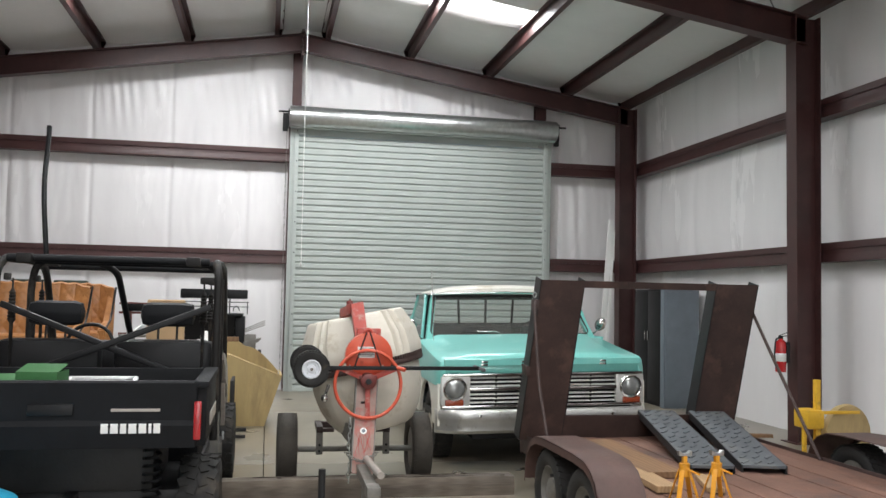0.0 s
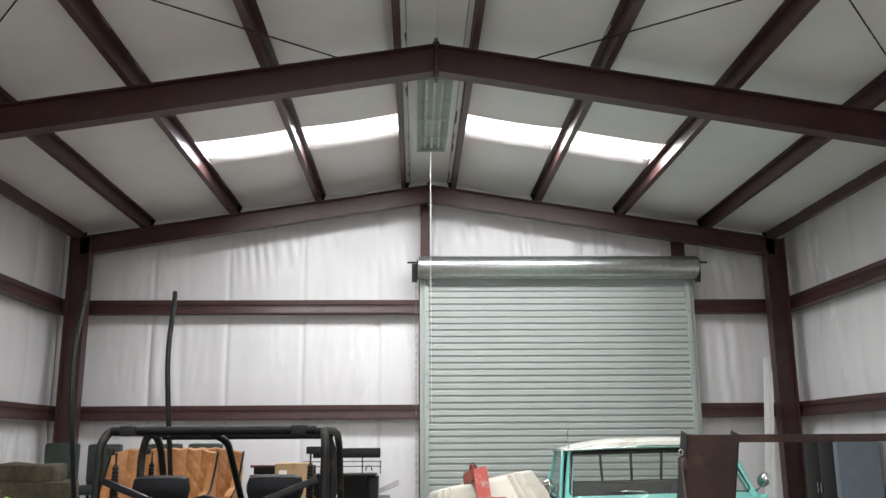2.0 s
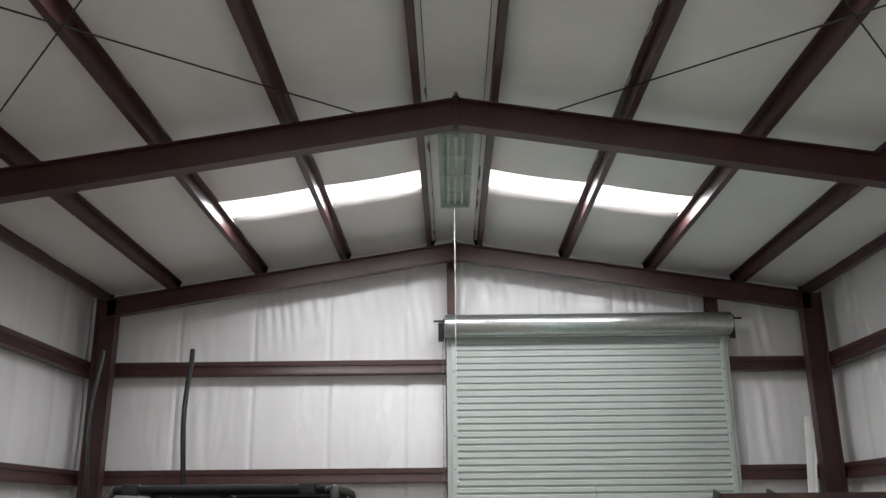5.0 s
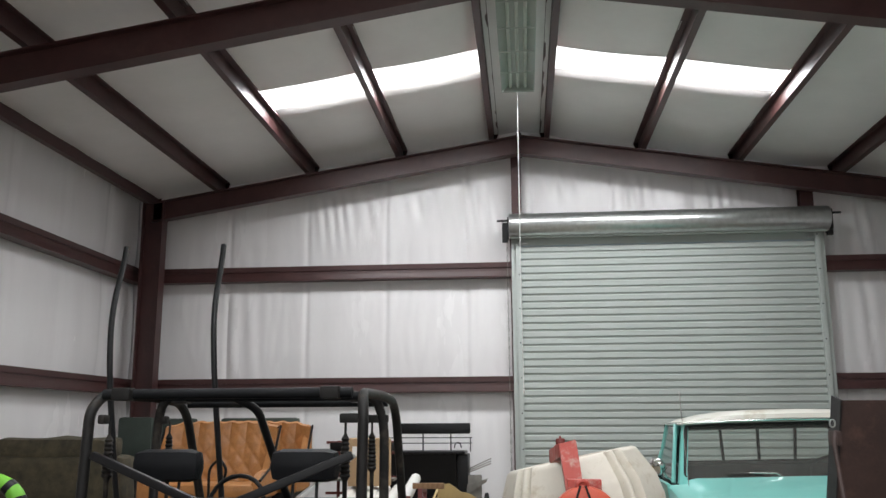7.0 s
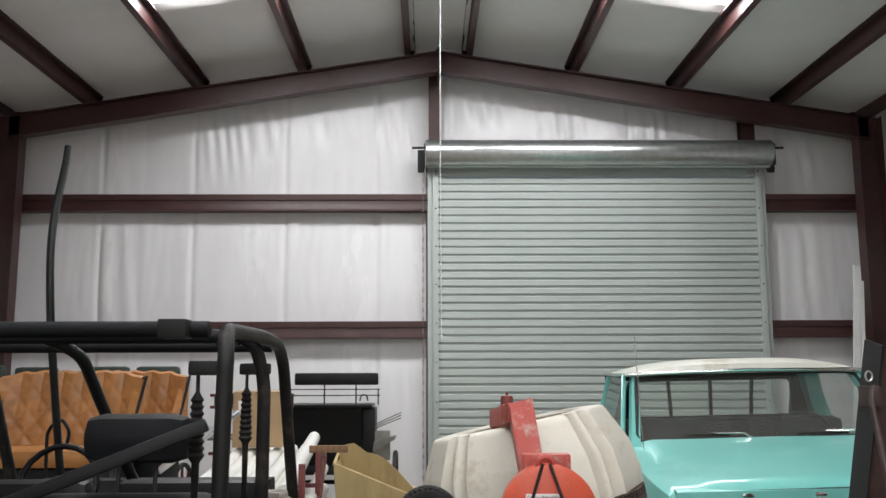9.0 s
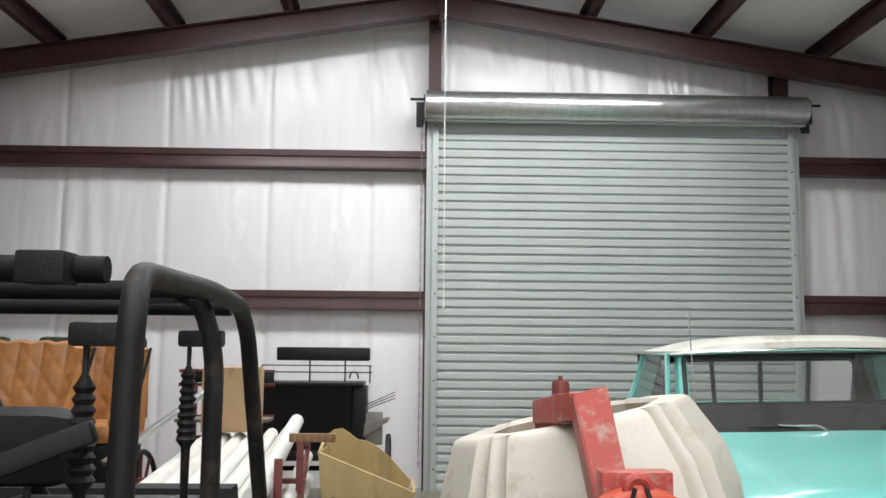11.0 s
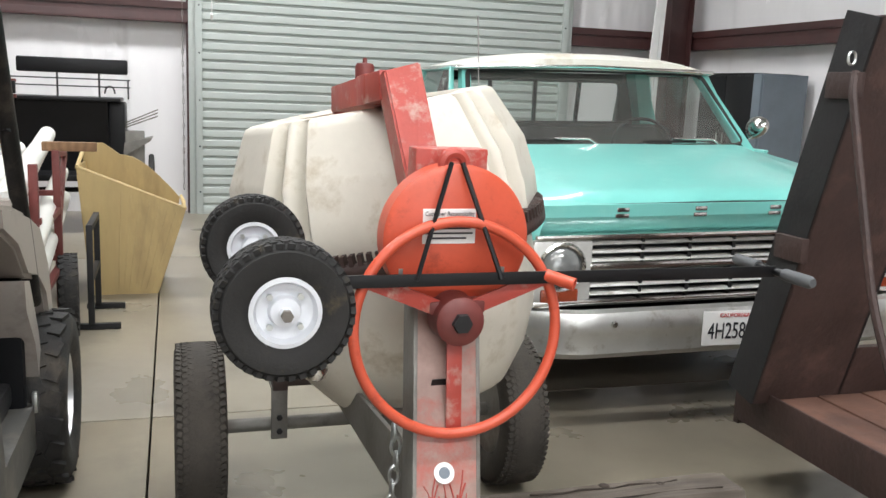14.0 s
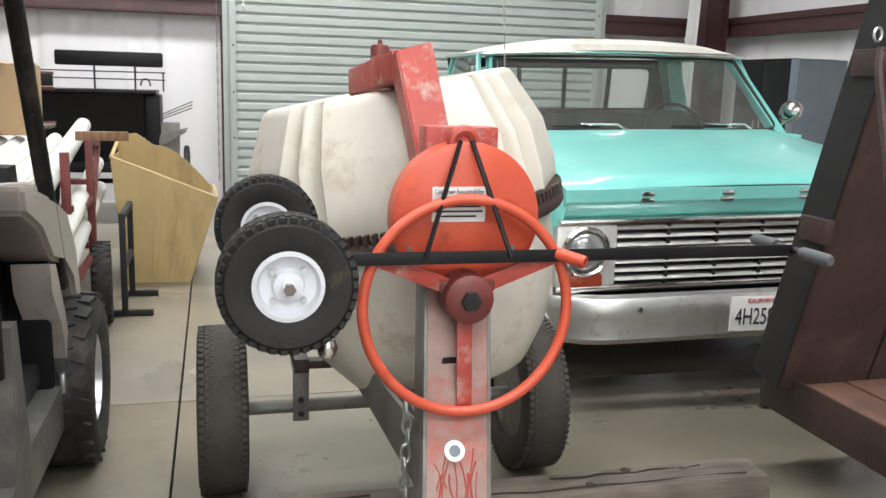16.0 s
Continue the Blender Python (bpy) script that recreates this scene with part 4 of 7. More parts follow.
    for ob in th.children_recursive:
        if ob.type != "MESH" or ob.name.split(".")[0] in ("wheel", "hubcap", "plate_number", "plate_state", "axle", "licence_plate"):
            continue
        for v in ob.data.vertices:
            x, y, z = v.co
            k = clamp((y - 1.4) / 0.2) * clamp((z - 1.05) / 0.06)
            nx = x * (1 + k * (0.07 + 0.085 * clamp((z - 1.12) / 0.48)))
            ny = np.interp(y, [-1, 0.15, 1.62, 2.0, 2.95, 4.75], [-1, 0.15, 1.27, 1.70, 2.66, 4.60])
            if 0.3 < z < 0.81 and abs(x) > 0.9:
                ny = np.interp(y, [-1, 1.25, 1.6, 3.0, 3.28, 4.75], [-1, 1.25, 1.27, 2.68, 3.28, 4.60])
            nz = z + 0.055 * clamp((y - 0.1) / 1.4) * clamp((z - 0.85) / 0.2) * (1 - 0.6 * clamp((z - 1.2) / 0.4))
            nz += 0.042 * clamp((z - 0.90) / 0.05) * (1 - clamp((y - 0.1) / 1.2)) * clamp((1.15 - z) / 0.03)
            nz += 0.022 * x  # the body leans on its springs
            v.co = (nx, float(ny), nz)
    return th


pickup()


# ---- concrete mixer ----
def concrete_mixer():
    th = thing("concrete_mixer", -1.81, -7.4, 0, 0, "towable concrete mixer with white poly drum and red steel frame", "concrete mixer")
    C = Vector((-1.745, -7.42, 1.0))
    A = Vector((-0.205, 0.03, 0.978)).normalized()
    U = Vector((0.978, 0.0, 0.205)).normalized()
    V = A.cross(U)
    LOBE = radians(-6)
    EIGHTH = math.pi / 8

    def shell(prof, n, flute, octa, bead):
        """Four moulded lobes, each of two flat faces, with a beaded groove between neighbours."""
        bm = B()
        rings = []
        for r, h, amount in prof:
            ring = []
            for i in range(n):
                t = 2 * math.pi * i / n
                phi = abs((t - LOBE + math.pi / 4) % (math.pi / 2) - math.pi / 4)
                f = 1 - octa * (1 - math.cos(EIGHTH) / math.cos(phi - EIGHTH))
                g = max(0.0, min(1.0, (phi - radians(34.5)) / radians(3.0)))
                g = g * g * (3 - 2 * g)
                swell = bead * math.exp(-((math.pi / 4 - phi) / radians(3.6)) ** 4)
                wob = 0.004 * noise.noise(Vector((math.cos(t) * 2, math.sin(t) * 2, h * 5)))
                ring.append(C + A * h + (U * math.cos(t) + V * math.sin(t)) * (r * 0.985 * f - (flute * g - swell) * amount + wob))
            rings.append(ring)
        return loft(bm, rings)

    wpart("drum_upper", shell([(0.470, 0.0, 0.0), (0.485, 0.012, 0.7), (0.492, 0.03, 1.0), (0.494, 0.125, 1.0), (0.489, 0.14, 1.0), (0.478, 0.235, 1.0), (0.470, 0.252, 1.0), (0.405, 0.385, 0.9), (0.394, 0.402, 0.8), (0.375, 0.41, 0.5), (0.30, 0.412, 0), (0.29, 0.40, 0), (0.36, 0.3, 0), (0.38, 0.1, 0)], 288, 0.080, 1.0, 0.046), M_POLY, th, "stained white fluted upper drum half")
    wpart("drum_lower", shell([(0.44, -0.02, 0), (0.452, -0.04, 0), (0.448, -0.16, 0.3), (0.425, -0.28, 0.3), (0.38, -0.39, 0.2), (0.315, -0.478, 0), (0.285, -0.497, 0), (0.02, -0.505, 0)], 96, 0.03, 0.5, 0.0), M_POLY, th)
    # paint rubbed off onto the beads
    for k in range(4):
        t = LOBE + math.pi / 4 + k * math.pi / 2
        for q in range(9):
            h = 0.05 + 0.036 * q + 0.012 * math.sin(q * 5.1 + k)
            a2 = t + 0.035 * math.sin(q * 2.7 + k * 1.3)
            d = U * math.cos(a2) + V * math.sin(a2)
            r = (0.494 if h < 0.13 else 0.494 - (h - 0.13) * 0.18 if h < 0.25 else 0.472 - (h - 0.25) * 0.5) * 0.926 - 0.032
            bm = B()
            lathe(bm, [(0.001, 0), (0.006 + 0.005 * abs(math.sin(q * 3.3)), 0.0), (0.001, 0.0025)], C + A * h + d * r, d, 7)
            wpart("paint_rub", bm, M_RED, th)
    bm = B()
    d, = (A,)
    rings = [[C + A * h + (U * math.cos(2 * math.pi * i / 120) + V * math.sin(2 * math.pi * i / 120)) * r for i in range(120)] for r, h in ((0.44, -0.02), (0.475, -0.02), (0.482, -0.01), (0.482, 0.012), (0.475, 0.022), (0.44, 0.022))]
    loft(bm, rings)
    for i in range(120):
        t = 2 * math.pi * i / 120
        e = U * math.cos(t) + V * math.sin(t)
        w = A.cross(e)
        m = Matrix((w, e, A)).transposed().to_4x4()
        m.translation = C + A * 0.03 + e * 0.462
        box(bm, (-0.006, -0.02, -0.012), (0.006, 0.02, 0.018), 0, m)
    wpart("ring_gear", bm, M_RUST, th, "rusty toothed ring gear")
    # front post, leaning towards the tow end
    bm = B()
    a, b = Vector((-1.799, -8.161, 1.04)), Vector((-1.854, -8.435, 0.33))
    beam(bm, a, b, 0.150, 0.012, (0, -1, 0.4), 0.003)
    wpart("post_face", bm, M_PINKSTEEL, th, "faded red and grey post face")
    for s in (-1, 1):
        bm = B()
        beam(bm, a + Vector((s * 0.075, 0.045, 0)), b + Vector((s * 0.075, 0.045, 0)), 0.010, 0.10, (0, -1, 0.4), 0.003)
        wpart("post_flange", bm, M_GREYSTEEL, th)
    bm = B()
    beam(bm, (-1.855, -8.40, 0.36), (-1.85, -8.98, 0.33), 0.075, 0.07, (0, 0, 1), 0.008)
    box(bm, (-1.895, -9.10, 0.30), (-1.805, -8.96, 0.38), 0.02)
    wpart("coupler", bm, M_GREYSTEEL, th, "grey tow coupler")
    bm = B()
    tube(bm, [(-1.83, -8.47, 0.44), (-1.79, -8.95, 0.42)], 0.024, 14)
    wpart("jack_tube", bm, M_SILVER, th, "pale cream jack tube")
    for k in range(15):
        w = k / 14
        pt = Vector((-1.965 + 0.21 * w, -8.42 - 0.03 * math.sin(math.pi * w), 0.475 - 0.055 * math.sin(math.pi * w)))
        u = Vector((0, 0, 0.010)) if k % 2 else Vector((0, 0.010, 0))
        bm = B()
        tube(bm, [pt + u * math.cos(t) + Vector((0.014 * math.sin(t), 0, 0)) for t in [i * math.pi / 6 for i in range(13)]], 0.004, 6, False)
        wpart("wrapped_link", bm, M_GREYSTEEL, th)
    bm = B()
    tube(bm, [(-1.85, -8.62, 0.36), (-1.85, -8.62, 0.02)], 0.025, 10)
    lathe(bm, [(0.02, 0.0), (0.06, 0.0), (0.06, 0.012), (0.02, 0.02)], (-1.85, -8.62, 0), (0, 0, 1), 16)
    wpart("stand_leg", bm, M_GREYSTEEL, th)
    bm = B()
    box(bm, (-1.886, -8.17, 1.20), (-1.712, -8.10, 1.326), 0.006)
    wpart("pivot_block", bm, M_RED, th)
    bm = B()
    lathe(bm, [(0.01, -0.045), (0.16, -0.045), (0.171, -0.037), (0.172, 0.02), (0.12, 0.03), (0.01, 0.03)], (-1.802, -8.2, 1.125), (0, 1, 0), 64)
    wpart("gear_cover", bm, M_ORANGE, th, "scuffed red round gear cover")
    plate = wpart("warning_plate", box(B(), (-1.886, -8.248, 1.118), (-1.762, -8.244, 1.197), 0.002), M_WHITE, th, "worn white printed plate")
    o = Vector((-1.824, -8.2495, 1.186)) - Vector((-1.81, -7.4, 0))
    lettering("Customer Responsibility", 0.0145, 0.0004, M_INK, plate, pose(o.x, o.y, o.z, 90, 0, 0), "plate_heading", 0.8)
    for k, w in enumerate((0.06, 0.05, 0.055, 0.04)):
        bm = B()
        box(bm, (-1.824 - w, -8.2495, 1.162 - k * 0.011), (-1.824 + w, -8.248, 1.166 - k * 0.011))
        bmesh.ops.transform(bm, matrix=th.matrix_basis.inverted(), verts=bm.verts[:])
        part("print_line", bm, M_INK, plate)
    # yoke over the drum
    bm = B()
    rows = [[(-1.875, -8.15, 1.15), (-1.785, -8.15, 1.15), (-1.785, -8.05, 1.13), (-1.875, -8.05, 1.13)],
            [(-1.915, -7.95, 1.498), (-1.823, -7.95, 1.524), (-1.823, -7.85, 1.51), (-1.915, -7.85, 1.49)]]
    loft(bm, rows)
    bmesh.ops.bevel(bm, geom=bm.edges[:], offset=0.005, segments=2, affect="EDGES")
    wpart("yoke_arm", bm, M_RED, th)
    bm = B()
    beam(bm, (-1.866, -7.90, 1.464), (-1.907, -7.43, 1.416), 0.10, 0.076, (0, 0, 1), 0.006)
    wpart("yoke_beam", bm, M_RED, th)
    bm = B()
    beam(bm, (-1.876, -7.78, 1.452), (-1.883, -7.70, 1.444), 0.104, 0.082, (0, 0, 1), 0.006)
    wpart("yoke_sleeve", bm, M_RED, th)
    bm = B()
    lathe(bm, [(0.005, 0), (0.027, 0), (0.027, 0.05), (0.023, 0.060), (0.007, 0.062), (0.006, 0.074), (0.003, 0.076)], (-1.894, -7.62, 1.462), (0, 0, 1), 20)
    wpart("grease_cap", bm, M_MAROON, th)
    bm = B()
    beam(bm, (-1.905, -7.45, 1.405), (-1.81, -6.83, 1.2), 0.09, 0.06, (0, 0, 1), 0.006)
    beam(bm, (-1.81, -6.80, 1.22), (-1.80, -6.85, 0.45), 0.10, 0.06, (0, 1, 0), 0.006)
    wpart("yoke_rear", bm, M_RED, th)
    # hand wheel
    c = Vector((-1.812, -8.30, 0.935))
    bm = B()
    tube(bm, [c + Vector((0.236 * math.cos(t), 0.02 * math.sin(t), 0.238 * math.sin(t))) for t in [2 * math.pi * i / 64 for i in range(65)]], 0.0125, 10, False)
    hw = wpart("hand_wheel", bm, M_ORANGE, th, "large orange-red tubular dumping wheel")
    for t in (-math.pi / 2, math.radians(29), math.radians(151)):
        bm = B()
        e = Vector((math.cos(t), 0, math.sin(t)))
        beam(bm, c + Vector((0, 0.02, 0.02)) + e * 0.05, c + e * 0.233, 0.036, 0.008, (0, 1, 0), 0.002)
        bmesh.ops.transform(bm, matrix=th.matrix_basis.inverted(), verts=bm.verts[:])
        part("spoke", bm, M_RED, hw)
    bm = B()
    lathe(bm, [(0.01, -0.03), (0.04, -0.03), (0.055, -0.02), (0.058, 0.05), (0.01, 0.05)], c + Vector((0, 0.0, 0.02)), (0, 1, 0), 24)
    box(bm, (-1.875, -8.29, 0.965), (-1.745, -8.20, 0.995), 0.006)
    wpart("wheel_hub", bm, M_MAROON, th, "greasy dark hub")
    bm = B()
    lathe(bm, [(0.002, -0.012), (0.022, -0.012), (0.024, 0.0), (0.002, 0.0)], c + Vector((0, -0.03, 0.02)), (0, 1, 0), 6)
    wpart("hub_nut", bm, M_IRON, th)
    bm = B()
    tube(bm, [c + Vector((0.205, -0.005, 0.118)), c + Vector((0.255, -0.05, 0.105))], 0.015, 12, False)
    bmesh.ops.solidify(bm, geom=bm.faces[:], thickness=0.003)
    wpart("wheel_grip", bm, M_ORANGE, th)
    # strap and hook on the cover
    bm = B()
    tube(bm, [(-1.812 + 0.026 * math.cos(t), -8.225, 1.295 + 0.026 * math.sin(t)) for t in [i * math.pi / 8 for i in range(17)]], 0.013, 8, False)
    wpart("pull_ring", bm, M_RED, th)
    # sticker and data plate
    bm = B()
    f = (b - a).normalized()
    nrm = Vector((0, -1, 0.55)).normalized()
    for rr, off, mt, nm in ((0.024, 0.0085, M_WHITE, "round_sticker"), (0.013, 0.0105, M_LOCKER, "sticker_print")):
        bm = B()
        lathe(bm, [(0.001, 0), (rr, 0), (rr, 0.0015), (0.001, 0.0015)], a + f * 0.466 + Vector((-0.008, 0, 0)) + nrm * off, nrm, 24)
        wpart(nm, bm, mt, th)
    bm = B()
    box(bm, (-0.022, -0.001, -0.016), (0.022, 0.001, 0.016), 0, Matrix.Translation(a + f * 0.267 + Vector((-0.017, 0, 0)) + nrm * 0.008) @ Matrix.Rotation(radians(30), 4, "X"))
    wpart("data_plate", bm, M_IRON, th)
    # undercarriage
    bm = B()
    tube(bm, [(-2.30, -7.14, 0.285), (-1.28, -7.14, 0.285)], 0.024, 12)
    wpart("axle", bm, M_GREYSTEEL, th)
    for s, x in ((-1, -2.34), (1, -1.24)):
        w = tyre(th, "wheel", (x + 1.81, 0.26, 0.292), (s, 0, 0), 0.29, 0.17, 0.165, M_RUBBER_ROAD, 72, 0.0025, 8)
        bm = B()
        lathe(bm, [(0.17, -0.06), (0.175, 0.06), (0.155, 0.065), (0.14, 0.02), (0.07, 0.0), (0.065, 0.04), (0.03, 0.06), (0.004, 0.062)], (0, 0, 0), (s, 0, 0), 28)
        part("rim", bm, M_GREYSTEEL, w)
    for x in (-2.075, -1.52):
        bm = B()
        box(bm, (x - 0.028, -7.19, 0.245), (x + 0.028, -7.175, 0.43), 0.004)
        box(bm, (x - 0.028, -7.19, 0.42), (x + 0.028, -7.09, 0.435), 0.004)
        clamp = wpart("axle_clamp", bm, M_GREYSTEEL, th)
        for z in (0.275, 0.325):
            bm = B()
            lathe(bm, [(0.002, -0.01), (0.011, -0.008), (0.011, 0.0)], (x, -7.19, z), (0, 1, 0), 6)
            bmesh.ops.transform(bm, matrix=th.matrix_basis.inverted(), verts=bm.verts[:])
            part("clamp_bolt", bm, M_IRON, clamp)
        bm = B()
        beam(bm, (x, -7.14, 0.44), (x + (0.12 if x < -1.8 else -0.12), -7.14, 0.44), 0.05, 0.03)
        beam(bm, (x, -7.22, 0.455), (x, -6.85, 0.455), 0.05, 0.05)
        wpart("side_rail", bm, M_RUST, th)
    bm = B()
    box(bm, (-2.10, -6.95, 0.43), (-1.50, -6.87, 0.48), 0.006)
    wpart("cross_rail", bm, M_RUST, th)
    bm = B()
    loft(bm, [[(x, -8.30, 0.62), (x, -8.34, 0.46), (x - 0.03, -7.45, 0.455), (x - 0.04, -7.30, 0.50), (x - 0.03, -7.40, 0.56)] for x in (-1.89, -1.878)])
    wpart("gusset", bm, M_GREYSTEEL, th)
    bm = B()
    beam(bm, (-1.82, -8.3, 0.51), (-1.76, -7.0, 0.47), 0.07, 0.08)
    wpart("draw_bar", bm, M_GREYSTEEL, th)
    # runs of spilled red paint on the post face
    for k in range(11):
        u0 = -0.055 + 0.0105 * k
        d0 = 0.49 + 0.03 * math.sin(k * 2.1)
        n = 7
        pts = []
        for q in range(n):
            w = q / (n - 1)
            pts.append(a + f * (d0 + w * (0.06 + 0.09 * abs(math.sin(k * 1.7)))) + Vector((u0 + 0.008 * math.sin(k + 4 * w) + 0.012 * w * math.cos(k * 3), 0, 0)) + nrm * 0.0068)
        bm = B()
        tube(bm, pts, 0.0014 + 0.0009 * abs(math.sin(k * 4.4)), 5)
        wpart("paint_run", bm, M_RED, th)
    # safety chain
    for k in range(13):
        z = 0.66 - k * 0.034
        pt = Vector((-1.926 + 0.006 * math.sin(k), -8.20 - 0.004 * k, z))
        u = Vector((0.011, 0, 0)) if k % 2 else Vector((0, 0.011, 0))
        bm = B()
        tube(bm, [pt + u * math.cos(t) + Vector((0, 0, 0.023 * math.sin(t))) for t in [i * math.pi / 6 for i in range(13)]], 0.0045, 6, False)
        wpart("chain_link", bm, M_GALV, th)
    bm = B()
    lathe(bm, [(0.002, -0.028), (0.02, -0.02), (0.027, 0), (0.02, 0.02), (0.002, 0.028)], (-2.11, -8.2, 0.825), (0, 0, 1), 16)
    tube(bm, [(-2.11, -8.2, 0.835), (-2.08, -8.15, 0.91)], 0.012, 8)
    wpart("knob", bm, M_CHROME, th, "bright ball knob")


concrete_mixer()


def hand_dolly():
    th = thing("trailer_dolly", -2.23, -8.25, 0.9, 0, "hand dolly with two small pneumatic tyres strapped across the mixer", "hand dolly")
    for y, r in ((-8.575, 0.125), (-7.95, 0.125)):
        w = tyre(th, "wheel", (0.0, y + 8.25, 0.165), (0, -1, 0), r, 0.062, 0.086, M_RUBBER_TREAD, 38, 0.0035, 6)
        bm = B()
        lathe(bm, [(0.062, -0.03), (0.064, 0.036), (0.056, 0.038), (0.05, 0.020), (0.03, 0.015), (0.026, 0.032), (0.012, 0.036), (0.012, 0.05), (0.002, 0.052)], (0, 0, 0), (0, -1, 0), 32)
        rim = part("rim", bm, M_WHITERIM, w, "white steel rim")
        for k in range(4):
            t = math.pi / 4 + k * math.pi / 2
            bm = B()
            lathe(bm, [(0.001, 0.02), (0.006, 0.02), (0.006, 0.03), (0.001, 0.03)], (0.038 * math.cos(t), 0, 0.038 * math.sin(t)), (0, -1, 0), 6)
            part("lug_nut", bm, M_GALV, w)
        bm = B()
        lathe(bm, [(0.001, 0.05), (0.011, 0.05), (0.011, 0.062), (0.001, 0.062)], (0, 0, 0), (0, -1, 0), 6)
        part("hub_nut", bm, M_GREYSTEEL, w)
    bm = B()
    tube(bm, [(-2.23, -8.60, 1.065), (-2.23, -7.93, 1.065)], 0.011, 10)
    wpart("axle", bm, M_BLACK, th)
    bm = B()
    box(bm, (-2.23, -8.315, 1.036), (-1.0, -8.277, 1.042), 0.001)
    box(bm, (-2.23, -8.315, 1.036), (-1.0, -8.309, 1.064), 0.001)
    wpart("frame_bar", bm, M_BLACK, th, "long black steel bar")
    bm = B()
    tube(bm, [(-1.0, -8.16, 1.05), (-1.0, -8.44, 1.05)], 0.010, 10)
    wpart("cross_handle", bm, M_BLACK, th)
    for y, d in ((-8.25, 1), (-8.35, -1)):
        bm = B()
        lathe(bm, [(0.004, 0), (0.015, 0.0), (0.0155, 0.012), (0.0145, 0.02), (0.0155, 0.03), (0.0155, 0.09), (0.010, 0.10), (0.002, 0.10)], (-1.0, y, 1.05), (0, d, 0), 14)
        wpart("grip", bm, M_GRIP, th, "grey rubber grip")
    for x0, x1 in ((-1.825, -1.915), (-1.80, -1.72)):
        bm = B()
        tube(bm, [(x0, -8.25, 1.30), (x1, -8.318, 1.05)], 0.0058, 6)
        wpart("strap", bm, M_BLACK, th)
    for x in (-1.945, -1.71):
        bm = B()
        lathe(bm, [(0.002, 0), (0.011, 0), (0.011, 0.01), (0.005, 0.012), (0.005, 0.03), (0.002, 0.03)], (x, -8.293, 1.042), (0, 0, 1), 8)
        wpart("bolt", bm, M_GALV, th)


hand_dolly()


def timber():
    bm = B()
    n = 40
    rows = []
    for k in range(n + 1):
        x = -2.95 + 2.4 * k / n
        j = [0.006 * noise.noise(Vector((x * 3, i * 7.1, 2))) for i in range(8)]
        y0, y1, z1 = -7.72 + j[0], -7.55 + j[1], 0.148 + j[2]
        rows.append([(x, y0, 0.0), (x, y0 + j[3] - 0.003, 0.07), (x, y0 + 0.004, z1 - 0.012), (x, y0 + 0.014, z1), (x, -7.64, z1 + j[4]), (x, y1 - 0.012, z1 + j[5]), (x, y1, z1 - 0.012), (x, y1, 0.0)])
    loft(bm, rows)
    ob = solid("timber_beam", bm, M_TIMBER, "weathered grey squared timber lying on the concrete floor", "timber", smooth=True)
    for x, y in ((-0.82, -7.61), (-1.18, -7.66), (-2.4, -7.63), (-1.02, -7.58)):
        bm = B()
        lathe(bm, [(0.001, 0.002), (0.008, 0.0045), (0.015, 0.003), (0.019, 0.0)], (x, y, 0.149), (0, 0, 1), 12)
        part("knot", bm, M_KNOT, ob, "dark knot")
    for k, (xa, xb, y) in enumerate(((-1.6, -0.62, -7.675), (-2.6, -1.9, -7.60), (-1.3, -0.75, -7.60))):
        bm = B()
        pts = [(xa + (xb - xa) * q / 9, y + 0.006 * math.sin(q * 1.9 + k), 0.1505 + 0.002 * math.sin(q * 2.3)) for q in range(10)]
        tube(bm, pts, 0.0035, 5)
        part("check_crack", bm, M_KNOT, ob)


timber()


bm = B()
tube(bm, [(-2.14, -8.6, 0.0), (-2.14, -8.6, 0.40)], 0.024, 12)
lathe(bm, [(0.002, 0), (0.06, 0.0), (0.06, 0.008), (0.024, 0.012)], (-2.14, -8.6, 0.0), (0, 0, 1), 16)
solid("steel_stake", bm, M_IRON, "short dark steel post standing on the concrete floor", "steel post", smooth=True)


